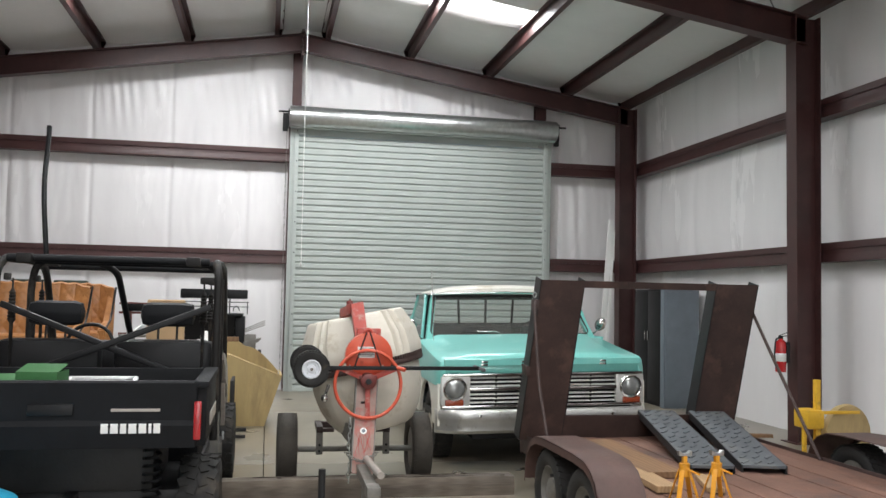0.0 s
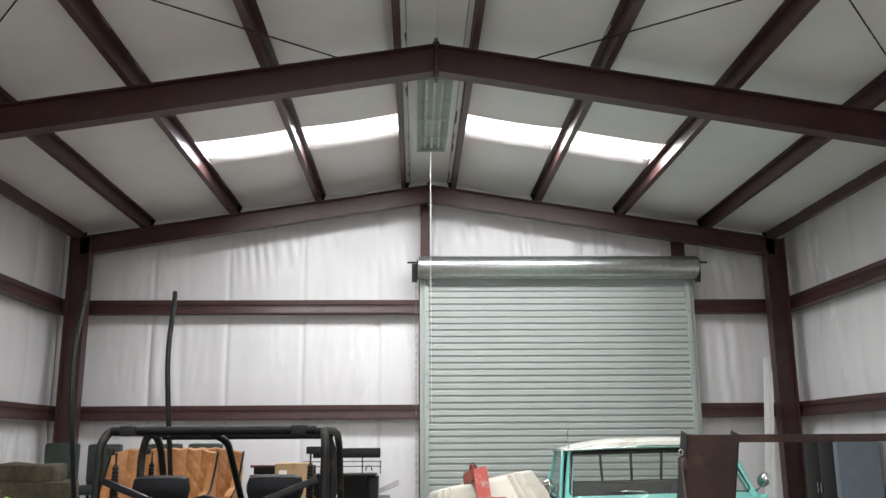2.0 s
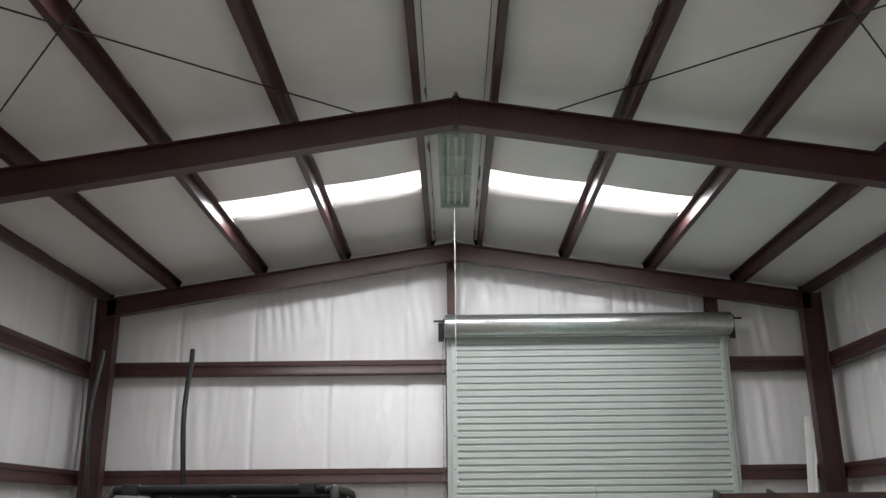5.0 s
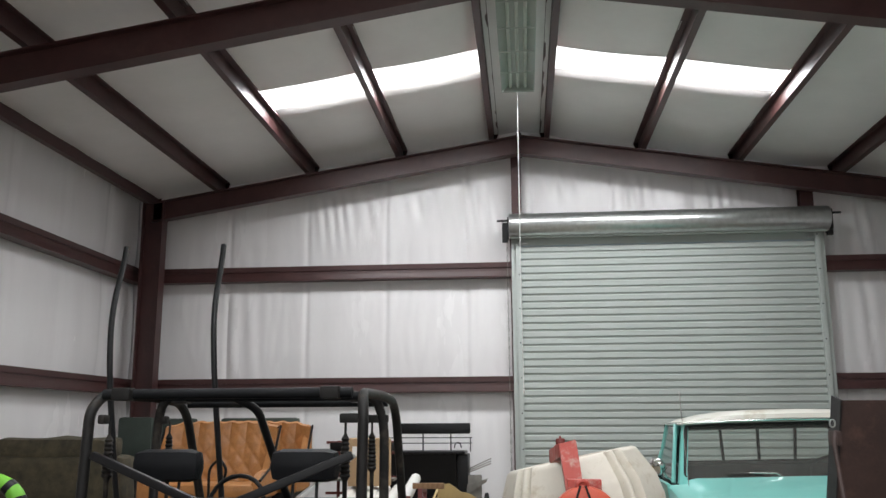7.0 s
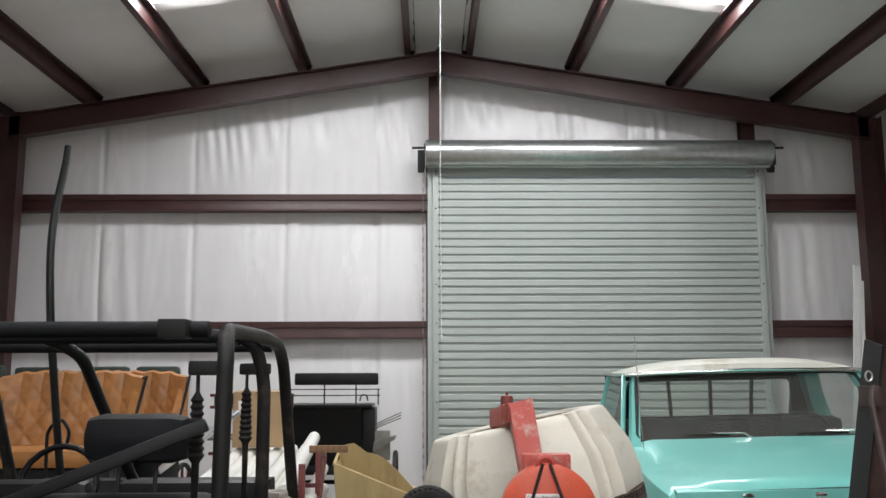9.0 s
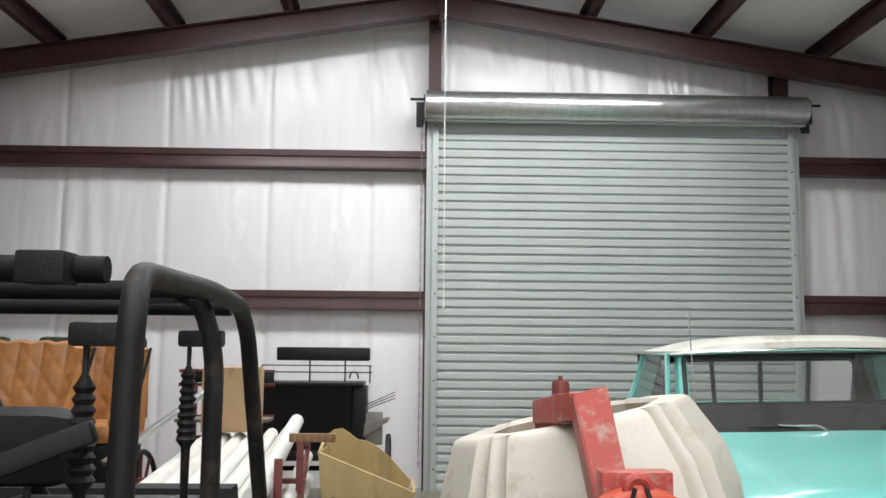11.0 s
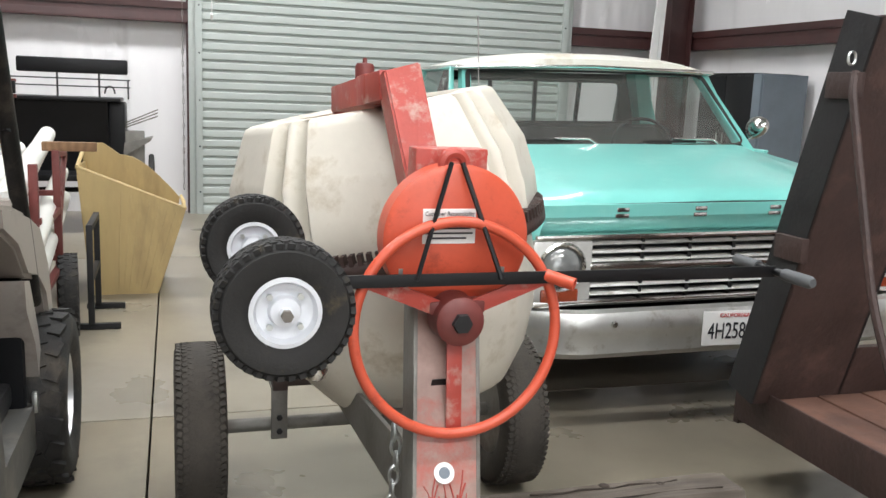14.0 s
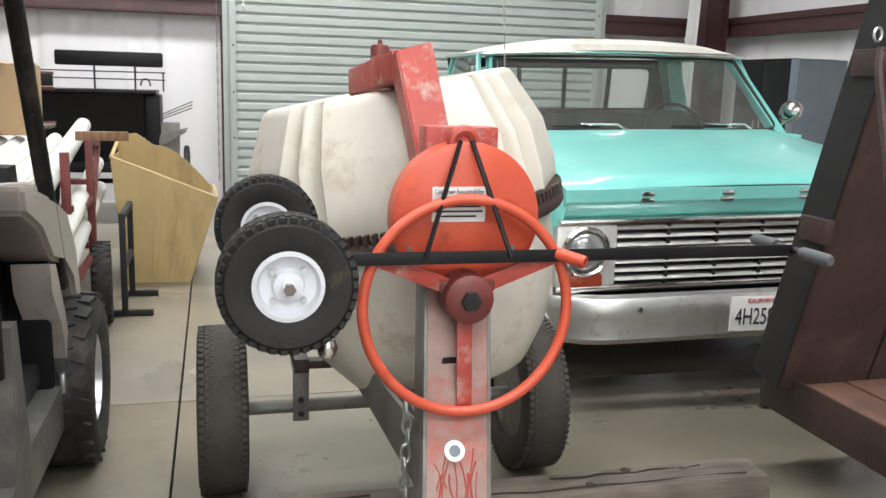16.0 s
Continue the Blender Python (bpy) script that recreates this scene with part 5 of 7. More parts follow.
# ---- flat trailer with upright ramp gate ----
def trailer():
    th = thing("flat_trailer", 0.55, -9.3, 0, 0, "rusty brown tandem-axle flat trailer with upright ramp gate", "trailer")
    X0, X1, Y0, Y1, Z = -0.42, 1.50, -12.4, -7.44, 0.40
    for s, x in ((-1, X0), (1, X1)):
        bm = B()
        box(bm, (x - 0.006, Y0, Z - 0.10), (x + 0.006, Y1, Z + 0.05), 0.003)
        box(bm, (min(x, x - s * 0.07), Y0, Z - 0.10), (max(x, x - s * 0.07), Y1, Z - 0.088), 0.003)
        wpart("side_rail", bm, M_RUST, th)
    wpart("end_rail", box(B(), (X0, Y1 - 0.02, Z - 0.12), (X1, Y1 + 0.01, Z + 0.02), 0.004), M_RUST, th)
    for k in range(10):
        w = (X1 - X0 - 0.03) / 10
        xa = X0 + 0.015 + k * w
        ob = wpart("deck_plank", box(B(), (xa + 0.003, Y0, Z - 0.01 + 0.003 * (k % 3)), (xa + w - 0.003, Y1 - 0.025, Z + 0.03 + 0.003 * (k % 3)), 0.004), M_DECK, th)
    bm = B()
    for y in (-8.0, -9.2, -10.4, -11.6):
        box(bm, (X0, y - 0.04, Z - 0.09), (X1, y + 0.04, Z - 0.015), 0.004)
    wpart("cross_members", bm, M_RUST, th)
    # gate
    lean = lambda z: -7.59 - (z - 0.42) * 0.228
    skew = lambda z: (z - 1.72) * 0.06
    def slanted(name, x0, x1, z0, z1, t=0.03):
        bm = B()
        loft(bm, [[(x0 + skew(z), lean(z) - t, z), (x1 + skew(z), lean(z) - t, z), (x1 + skew(z), lean(z), z), (x0 + skew(z), lean(z), z)] for z in (z0, z1)])
        return wpart(name, bm, M_RUST, th)
    slanted("gate_panel", -0.41, -0.05, 0.42, 1.72)
    slanted("gate_panel", 1.10, 1.47, 0.42, 1.72)
    slanted("gate_top_bar", -0.05, 1.10, 1.665, 1.72)
    slanted("gate_lower_bar", -0.05, 1.10, 0.42, 0.62)
    for x in (-0.41, -0.05, 1.10, 1.47):
        bm = B()
        loft(bm, [[(x + skew(z) - 0.006, lean(z) - 0.03, z), (x + skew(z) + 0.006, lean(z) - 0.03, z), (x + skew(z) + 0.006, lean(z) + 0.11, z + 0.03), (x + skew(z) - 0.006, lean(z) + 0.11, z + 0.03)] for z in (0.42, 1.72)])
        wpart("gate_flange", bm, M_IRON, th)
    for z in (1.53, 1.0):
        bm = B()
        box(bm, (-0.435 + skew(z), lean(z) - 0.045, z - 0.05), (-0.405 + skew(z), lean(z) + 0.09, z + 0.03), 0.004)
        wpart("gate_lug", bm, M_RUST, th)
    for pts in ([(-0.44, -7.87, 1.56), (-0.46, -7.89, 1.50), (-0.47, -8.08, 0.9), (-0.45, -8.30, 0.43)], [(1.48, -7.80, 1.5), (1.50, -8.2, 1.0), (1.47, -8.75, 0.43)]):
        bm = B()
        tube(bm, bend(pts, 0.08), 0.013, 8)
        wpart("gate_brace", bm, M_RUST, th)
    bm = B()
    tube(bm, [(-0.45 + 0.014 * math.cos(t), -7.86, 1.60 + 0.02 * math.sin(t)) for t in [i * math.pi / 6 for i in range(13)]], 0.004, 6, False)
    wpart("pin_ring", bm, M_GALV, th)
    # wheels and fenders
    for s, x in ((-1, -0.58), (1, 1.70)):
        for y in (-8.90, -9.56):
            w = tyre(th, "wheel", (x - 0.55, y + 9.3, 0.285), (s, 0, 0), 0.285, 0.17, 0.19, M_RUBBER, 40, 0.006, 4)
            bm = B()
            lathe(bm, [(0.17, -0.07), (0.175, 0.07), (0.165, 0.075), (0.15, 0.035), (0.09, 0.02), (0.085, 0.06), (0.05, 0.075), (0.004, 0.08)], (0, 0, 0), (s, 0, 0), 28)
            part("rim", bm, M_GREYSTEEL, w, "dusty grey steel rim")
            for k in range(6):
                t = k * math.pi / 3
                bm = B()
                lathe(bm, [(0.002, 0.02), (0.011, 0.02), (0.011, 0.045), (0.002, 0.045)], (0, 0.11 * math.cos(t), 0.11 * math.sin(t)), (s, 0, 0), 6)
                part("lug_nut", bm, M_IRON, w)
        arc = [(-8.52, 0.30), (-8.53, 0.42), (-8.57, 0.52), (-8.65, 0.59), (-8.76, 0.63), (-8.95, 0.64), (-9.5, 0.64), (-9.70, 0.63), (-9.81, 0.59), (-9.89, 0.52), (-9.95, 0.42), (-9.96, 0.30)]
        xa, xb = (x - 0.13, x + 0.16) if s < 0 else (x - 0.19, x + 0.16)
        bm = B()
        loft(bm, [[(xx, y, z) for y, z in arc] for xx in (xa, xb)], False, False)
        bmesh.ops.solidify(bm, geom=bm.faces[:], thickness=0.006)
        wpart("fender", bm, M_FENDER, th, "rounded rusty fender over two wheels")
        bm = B()
        xo = xa if s < 0 else xb
        loft(bm, [[(xo, y, z) for y, z in arc], [(xo, y, max(0.28, z - 0.05)) for y, z in arc]], False, False)
        bmesh.ops.solidify(bm, geom=bm.faces[:], thickness=0.006)
        wpart("fender_skirt", bm, M_FENDER, th)
    bm = B()
    for y in (-8.90, -9.56):
        tube(bm, [(-0.62, y, 0.285), (1.70, y, 0.285)], 0.03, 8)
    wpart("axles", bm, M_RUST, th)
    bm = B()
    tube(bm, [(0.54, -12.4, 0.33), (0.54, -13.3, 0.33)], 0.05, 8)
    tube(bm, [(0.54, -12.9, 0.33), (0.54, -12.9, 0.0)], 0.03, 8)
    wpart("tongue", bm, M_RUST, th)


trailer()


def tread_ramp(a, b, rot):
    th = thing("loading_ramp", a[0], a[1], a[2], 0, "dark grey rubber-topped loading ramp lying on the trailer deck", "loading ramp", "loading ramps")
    a, b = Vector(a), Vector(b)
    bm = B()
    beam(bm, a, b, 0.29, 0.022, (0, 0, 1), 0.004)
    wpart("plate", bm, M_RAMP, th)
    d = (b - a).normalized()
    s = d.cross(Vector((0, 0, 1))).normalized()
    up = s.cross(d)
    n = 12
    for k in range(n):
        for j in (-1, 0, 1):
            p = a + (b - a) * ((k + 0.5) / n) + s * (j * 0.085 + 0.025 * (k % 2)) + up * 0.013
            bm = B()
            beam(bm, p - d * 0.03 - s * 0.025, p + d * 0.03 + s * 0.025, 0.02, 0.008, up, 0)
            wpart("tread_bar", bm, M_RAMP, th)
    for j in (-1, 1):
        bm = B()
        beam(bm, a + s * (0.145 * j) - up * 0.02, b + s * (0.145 * j) - up * 0.02, 0.014, 0.06, up, 0.003)
        wpart("edge_rail", bm, M_IRON, th)


tread_ramp((0.70, -7.62, 0.645), (0.40, -9.15, 0.475), 0)
tread_ramp((1.14, -7.66, 0.64), (0.76, -9.18, 0.475), 0)


def jack_stand(x, y):
    th = thing("jack_stand", x, y, 0.436, 20 * x, "orange yellow steel jack stand with a bare metal saddle", "jack stand", "jack stands")
    for k in range(4):
        t = math.pi / 4 + k * math.pi / 2
        bm = B()
        c, s = math.cos(t), math.sin(t)
        beam(bm, (0.11 * c, 0.11 * s, 0.0), (0.035 * c, 0.035 * s, 0.22), 0.035, 0.006, (c, s, 0.3), 0.002)
        part("leg", bm, M_JACK, th)
    bm = B()
    lathe(bm, [(0.036, 0.17), (0.038, 0.26), (0.03, 0.265), (0.01, 0.265)], (0, 0, 0), (0, 0, 1), 16)
    part("collar", bm, M_JACK, th)
    bm = B()
    box(bm, (-0.014, -0.02, 0.2), (0.014, 0.02, 0.32), 0.003)
    part("ratchet_post", bm, M_JACK, th)
    bm = B()
    prism(bm, [(-0.045, 0.315), (0.045, 0.315), (0.05, 0.35), (0.035, 0.35), (0.02, 0.332), (-0.02, 0.332), (-0.035, 0.35), (-0.05, 0.35)], "y", -0.02, 0.02)
    part("saddle", bm, M_GALV, th, "bare metal saddle")
    part("handle", beam(B(), (0.0, -0.03, 0.23), (0.09, -0.06, 0.19), 0.014, 0.014), M_JACK, th)
    th.scale = (0.8, 0.8, 0.8)


jack_stand(-0.17, -9.88)
jack_stand(0.03, -9.88)

for (a, b, w, h, mt) in (((0.0, -9.3, 0.46), (0.02, -8.0, 0.46), 0.26, 0.04, M_BROWNWOOD), ((-0.18, -9.7, 0.458), (-0.12, -8.3, 0.458), 0.14, 0.04, M_PINE), ((0.1, -9.75, 0.458), (0.22, -9.35, 0.458), 0.10, 0.03, M_PINE)):
    bm = B()
    beam(bm, a, b, w, h)
    solid("loose_plank", bm, mt, "loose brown wooden plank lying on the trailer deck", "plank", "planks on the trailer")


# ---- utility vehicle ----
def utility_vehicle():
    th = thing("utility_vehicle", -3.53, -8.3, 0, 0, "dusty black side-by-side utility vehicle with roll cage and cargo bed", "utility vehicle")
    XL, XR = -4.20, -2.86
    # cargo bed
    y0, y1, z0, z1 = -9.82, -8.92, 0.76, 1.085
    bm = B()
    prism(bm, [(y0, 1.10), (y0 - 0.01, 1.09), (y0 - 0.008, 0.90), (y0 - 0.03, 0.875), (y0 - 0.02, 0.76), (y0 + 0.035, 0.76), (y0 + 0.035, 1.10)], "x", XL + 0.02, XR - 0.02)
    gate = wpart("tailgate", bm, M_PLASTIC, th, "black moulded tailgate")
    bm = B()
    box(bm, (XL + 0.5, y0 - 0.022, 0.925), (XR - 0.62, y0 - 0.005, 0.985), 0.008)
    wpart("latch_recess", bm, M_BLACK, th)
    for x in (XL + 0.0, XR - 0.0):
        bm = B()
        s = 1 if x > -3.5 else -1
        box(bm, (x - 0.03, y0 + 0.02, z0), (x + 0.03, y1, z1), 0.012)
        wpart("bed_wall", bm, M_PLASTIC, th)
        bm = B()
        box(bm, (x - 0.04, y0 - 0.01, z1 - 0.02), (x + 0.04, y1 + 0.02, z1 + 0.015), 0.01)
        wpart("bed_rim", bm, M_PLASTIC, th)
        bm = B()
        box(bm, (x - 0.02 - s * 0.012, y0 - 0.035, 0.80), (x + 0.02 - s * 0.012, y0 - 0.005, 1.0), 0.012)
        wpart("tail_light", bm, M_REDLENS, th, "red tail light")
        bm = B()
        box(bm, (x + s * 0.03, y0 + 0.3, 0.83), (x + s * 0.036, y1 - 0.06, 0.90), 0.002)
        wpart("side_decal", bm, M_SILVER, th)
    wpart("bed_floor", box(B(), (XL, y0, z0 + 0.02), (XR, y1, z0 + 0.06), 0.005), M_PLASTIC, th)
    wpart("bed_front", box(B(), (XL, y1 - 0.03, z0), (XR, y1 + 0.01, z1 + 0.01), 0.008), M_PLASTIC, th)
    # plain block wordmark and trim strips on the tailgate
    widths = (0.040, 0.042, 0.034, 0.044, 0.042, 0.018, 0.038)
    x = -3.345
    for w in widths:
        bm = B()
        box(bm, (x, y0 - 0.030, 0.836), (x + w * 0.94, y0 - 0.02, 0.886), 0.004)
        box(bm, (x + w * 0.30, y0 - 0.0315, 0.857), (x + w * 0.66, y0 - 0.0295, 0.867), 0)
        wpart("wordmark_block", bm, M_WHITE, th)
        x += w + 0.006
    for xa, xb in ((XL + 0.1, XL + 0.36), (XR - 0.44, XR - 0.2)):
        bm = B()
        box(bm, (xa, y0 - 0.014, 0.945), (xb, y0 - 0.006, 0.96), 0.002)
        wpart("trim_strip", bm, M_SILVER, th)
    # roll cage
    r = 0.026
    for x, s in ((XR - 0.01, 1), (XL + 0.03, -1)):
        bm = B()
        tube(bm, bend([(x + s * 0.02, -8.72, 0.62), (x + s * 0.02, -8.72, 1.25), (x + s * 0.02, -8.69, 1.68), (x - s * 0.0, -8.60, 1.757), (x - s * 0.0, -8.0, 1.762), (x - s * 0.0, -7.62, 1.742), (x + s * 0.0, -7.48, 1.66), (x + s * 0.0, -7.12, 1.02), (x, -6.95, 0.7)], 0.10, 5), r, 12)
        wpart("cage_side", bm, M_CAGE, th)
        bm = B()
        tube(bm, bend([(x, -7.93, 0.7), (x, -7.93, 1.60), (x - s * 0.04, -7.96, 1.757), (x - s * 0.2, -7.97, 1.767)], 0.1, 5), r, 12)
        wpart("cage_middle_post", bm, M_CAGE, th)
        for y in (-8.69, -7.95):
            bm = B()
            prof = [(0.006, 0.30), (0.006, 0.235)]
            for k in range(9):
                prof += [(0.014 + 0.0008 * k, 0.22 - k * 0.021), (0.021 + 0.0008 * k, 0.210 - k * 0.021)]
            prof += [(0.012, 0.02), (0.008, -0.35)]
            lathe(bm, prof, (x - s * 0.07, y + 0.03, 1.33), (0, 0, 1), 16)
            wpart("shock_boot", bm, M_CAGE, th, "ribbed rubber boot")
            bm = B()
            box(bm, (x - s * 0.075 - 0.02, y - 0.005, 1.615), (x - s * 0.0 + 0.02, y + 0.06, 1.66), 0.01)
            wpart("clamp", bm, M_CAGE, th)
            bm = B()
            box(bm, (x - s * 0.14 - 0.045, y - 0.035, 1.727), (x - s * 0.14 + 0.045, y + 0.045, 1.787), 0.008)
            wpart("joint_block", bm, M_CAGE, th)
        bm = B()
        tube(bm, bend([(x, -7.44, 1.55), (x + s * 0.005, -7.36, 1.53), (x + s * 0.005, -7.28, 1.33), (x, -7.30, 1.29)], 0.04, 4), 0.012, 8)
        wpart("grab_handle", bm, M_PLASTIC, th)
    for y, z in ((-8.66, 1.757), (-7.97, 1.762), (-7.55, 1.737)):
        bm = B()
        tube(bm, [(XL + 0.06, y, z), (XR - 0.05, y, z)], r, 12)
        wpart("cage_cross_bar", bm, M_PLASTIC, th)
    bm = B()
    beam(bm, (XR - 0.03, -8.74, 1.47), (-3.98, -8.80, 1.04), 0.04, 0.04, (0, 1, 0), 0.008)
    beam(bm, (XL + 0.05, -8.72, 1.47), (-3.08, -8.78, 1.04), 0.04, 0.04, (0, 1, 0), 0.008)
    wpart("cage_brace", bm, M_BLACK, th)
    bm = B()
    tube(bm, bend([(-3.72, -7.97, 1.76), (-3.60, -7.9, 1.70), (-3.56, -7.4, 1.2), (-3.5, -7.2, 0.95)], 0.08, 4), 0.024, 10)
    wpart("inner_stay", bm, M_BLACK, th)
    # seats
    for xc in (-3.88, -3.18):
        bm = B()
        box(bm, (xc - 0.31, -8.66, 0.80), (xc + 0.31, -8.50, 1.25), 0.06)
        box(bm, (xc - 0.31, -8.55, 0.68), (xc + 0.31, -8.05, 0.84), 0.06)
        wpart("seat", bm, M_BLACK, th)
        bm = B()
        box(bm, (xc - 0.175, -8.52, 1.33), (xc + 0.175, -8.38, 1.49), 0.068)
        wpart("headrest", bm, M_PLASTIC, th)
        for d in (-0.06, 0.06):
            bm = B()
            tube(bm, [(xc + d, -8.47, 1.2), (xc + d, -8.45, 1.36)], 0.008, 8)
            wpart("headrest_post", bm, M_IRON, th)
        bm = B()
        box(bm, (xc - 0.30, -7.82, 0.9), (xc + 0.30, -7.70, 1.20), 0.05)
        wpart("front_seat_back", bm, M_BLACK, th)
    # cab floor, sills, dash
    wpart("chassis", box(B(), (XL + 0.06, -9.5, 0.40), (XR - 0.06, -6.5, 0.48), 0.02), M_IRON, th)
    wpart("rear_frame", box(B(), (XL + 0.25, -9.55, 0.48), (XR - 0.25, -8.8, 0.74), 0.03), M_IRON, th)
    wpart("seat_base", box(B(), (XL + 0.08, -8.68, 0.45), (XR - 0.08, -7.95, 0.70), 0.03), M_PLASTIC, th)
    bm = B()
    prism(bm, [(-7.5, 0.42), (-7.2, 0.95), (-7.0, 1.0), (-6.75, 0.92), (-6.4, 0.80), (-6.2, 0.62), (-6.2, 0.42)], "x", XL + 0.16, XR - 0.14)
    wpart("front_body", bm, M_PLASTIC, th)
    for x, s in ((XR, 1), (XL, -1)):
        bm = B()
        poly = [(-7.60, 1.12), (-7.38, 1.085), (-7.10, 1.02), (-6.90, 0.955), (-6.74, 0.80), (-6.64, 0.54), (-6.74, 0.53), (-6.84, 0.70), (-7.00, 0.79), (-7.20, 0.84), (-7.36, 0.96), (-7.58, 1.04)]
        prism(bm, poly, "x", x - s * 0.20, x + s * 0.015)
        bmesh.ops.bevel(bm, geom=bm.edges[:], offset=0.014, segments=2, affect="EDGES")
        wpart("fender_panel", bm, M_SILVER, th, "silver champagne fender panel")
        bm = B()
        lathe(bm, [(0.05, 0.0), (0.055, 0.07), (0.05, 0.085), (0.043, 0.08), (0.04, 0.02), (0.002, 0.02)], (x - s * 0.07, -7.24, 1.0), (0, 0, 1), 24)
        wpart("cup_holder", bm, M_SILVER, th)
        bm = B()
        prism(bm, [(-8.2, 0.28), (-8.2, 0.36), (-7.82, 0.37), (-7.77, 0.78), (-7.70, 0.78), (-7.62, 0.40), (-7.05, 0.39), (-6.93, 0.30), (-6.97, 0.23), (-7.65, 0.25)], "x", x - s * 0.09, x + s * 0.0)
        wpart("door_sill", bm, M_SILL, th, "dusty grey door sill")
        bm = B()
        box(bm, (min(x - s * 0.42, x - s * 0.02), -7.13, 0.30), (max(x - s * 0.42, x - s * 0.02), -7.08, 0.84), 0.02)
        wpart("inner_fender", bm, M_PLASTIC, th)
        bm = B()
        prism(bm, [(-7.26, 0.84), (-7.16, 0.82), (-7.02, 0.62), (-6.92, 0.36), (-7.0, 0.36), (-7.10, 0.60), (-7.24, 0.74)], "x", x - s * 0.10, x + s * 0.012)
        wpart("fender_edge", bm, M_SILVER, th)
        bm = B()
        pts = [(x - s * 0.10 + 0.03 * math.cos(k * 0.7), -6.86 + 0.03 * math.sin(k * 0.7), 0.50 + 0.0055 * k) for k in range(60)]
        tube(bm, pts, 0.009, 6)
        wpart("front_spring", bm, M_YELLOW, th, "yellow coil spring")
        bm = B()
        box(bm, (x - 0.008, -7.1, 0.36), (x + 0.012, -7.02, 0.43), 0.008)
        wpart("latch", bm, M_GALV, th)
        for y in (-9.25, -6.78):
            w = tyre(th, "wheel", (x - s * 0.025 + 3.53, y + 8.3, 0.31), (s, 0, 0), 0.31, 0.165, 0.23, M_RUBBER, 22, 0.009, 4)
            bm = B()
            lathe(bm, [(0.165, -0.08), (0.17, 0.09), (0.155, 0.095), (0.14, 0.05), (0.06, 0.03), (0.055, 0.06), (0.004, 0.065)], (0, 0, 0), (s, 0, 0), 24)
            part("rim", bm, M_ALU, w, "bright aluminium rim")
        bm = B()
        pts = []
        for k in range(57):
            t = k / 56
            a = t * 7 * 2 * math.pi
            pts.append((x - s * 0.26 + 0.045 * math.cos(a), -9.55 + 0.045 * math.sin(a), 0.42 + 0.3 * t))
        tube(bm, pts, 0.009, 6)
        wpart("rear_spring", bm, M_PLASTIC, th, "coil spring of the rear suspension")
    bm = B()
    prism(bm, [(-7.2, 0.97), (-7.12, 1.12), (-7.0, 1.12), (-6.95, 0.98)], "x", XL + 0.12, XR - 0.12)
    wpart("dashboard", bm, M_PLASTIC, th)
    bm = B()
    tube(bm, [(-3.86 + 0.17 * math.cos(a), -7.42 + 0.06 * math.sin(a), 1.14 + 0.16 * math.sin(a)) for a in [i * math.pi / 10 for i in range(21)]], 0.014, 8, False)
    tube(bm, [(-3.86, -7.42, 1.14), (-3.86, -7.1, 1.05)], 0.02, 8)
    wpart("steering_wheel", bm, M_BLACK, th)
    bm = B()
    tube(bm, [(-4.1, -9.25, 0.31), (-2.95, -9.25, 0.31)], 0.03, 8)
    tube(bm, [(-4.1, -6.78, 0.31), (-2.95, -6.78, 0.31)], 0.03, 8)
    wpart("axles", bm, M_IRON, th)
    wpart("hitch", box(B(), (-3.56, -9.8, 0.42), (-3.50, -9.5, 0.48), 0.006), M_IRON, th)


utility_vehicle()


def carton(x, y, z, w, d, h, rz):
    th = thing("green_carton", x, y, z, rz, "open green printed cardboard carton lying in the cargo bed", "carton", "cartons in the cargo bed")
    bm = B()
    for lo, hi in (((-w / 2, -d / 2, 0), (w / 2, -d / 2 + 0.004, h)), ((-w / 2, d / 2 - 0.004, 0), (w / 2, d / 2, h)), ((-w / 2, -d / 2, 0), (-w / 2 + 0.004, d / 2, h)), ((w / 2 - 0.004, -d / 2, 0), (w / 2, d / 2, h)), ((-w / 2, -d / 2, 0), (w / 2, d / 2, 0.004))):
        box(bm, lo, hi)
    part("body", bm, M_GREEN, th)
    part("flap", beam(B(), (0, -d / 2, h), (0.0, d / 2 - 0.02, h + 0.03), w, 0.004, (0, 0, 1), 0), M_GREEN, th)
    part("print_panel", box(B(), (-w * 0.1, -d / 2 - 0.002, h * 0.15), (w * 0.38, -d / 2 - 0.0005, h * 0.72)), M_MAROON, th)


carton(-3.90, -9.62, 0.94, 0.20, 0.20, 0.14, 3)
carton(-3.69, -9.58, 0.94, 0.21, 0.20, 0.19, -4)
bm = B()
box(bm, (-4.0, -9.74, 0.82), (-3.42, -9.44, 0.938), 0.01)
solid("dark_crate", bm, M_PLASTIC, "dark plastic crate in the cargo bed", "crate")
bm = B()
for k in range(11):
    beam(bm, (-3.62, -9.62 + k * 0.036, 1.0 + k * 0.006), (-3.26, -9.62 + k * 0.036, 1.0 + k * 0.006), 0.006, 0.006)
for x in (-3.62, -3.26):
    beam(bm, (x, -9.64, 0.998), (x, -9.24, 1.064), 0.022, 0.014)
beam(bm, (-3.62, -9.64, 0.998), (-3.26, -9.64, 0.998), 0.022, 0.014)
beam(bm, (-3.62, -9.24, 1.064), (-3.26, -9.24, 1.064), 0.022, 0.014)
beam(bm, (-3.60, -9.27, 0.815), (-3.60, -9.27, 1.055), 0.02, 0.02)
beam(bm, (-3.28, -9.6, 0.815), (-3.28, -9.6, 1.0), 0.02, 0.02)
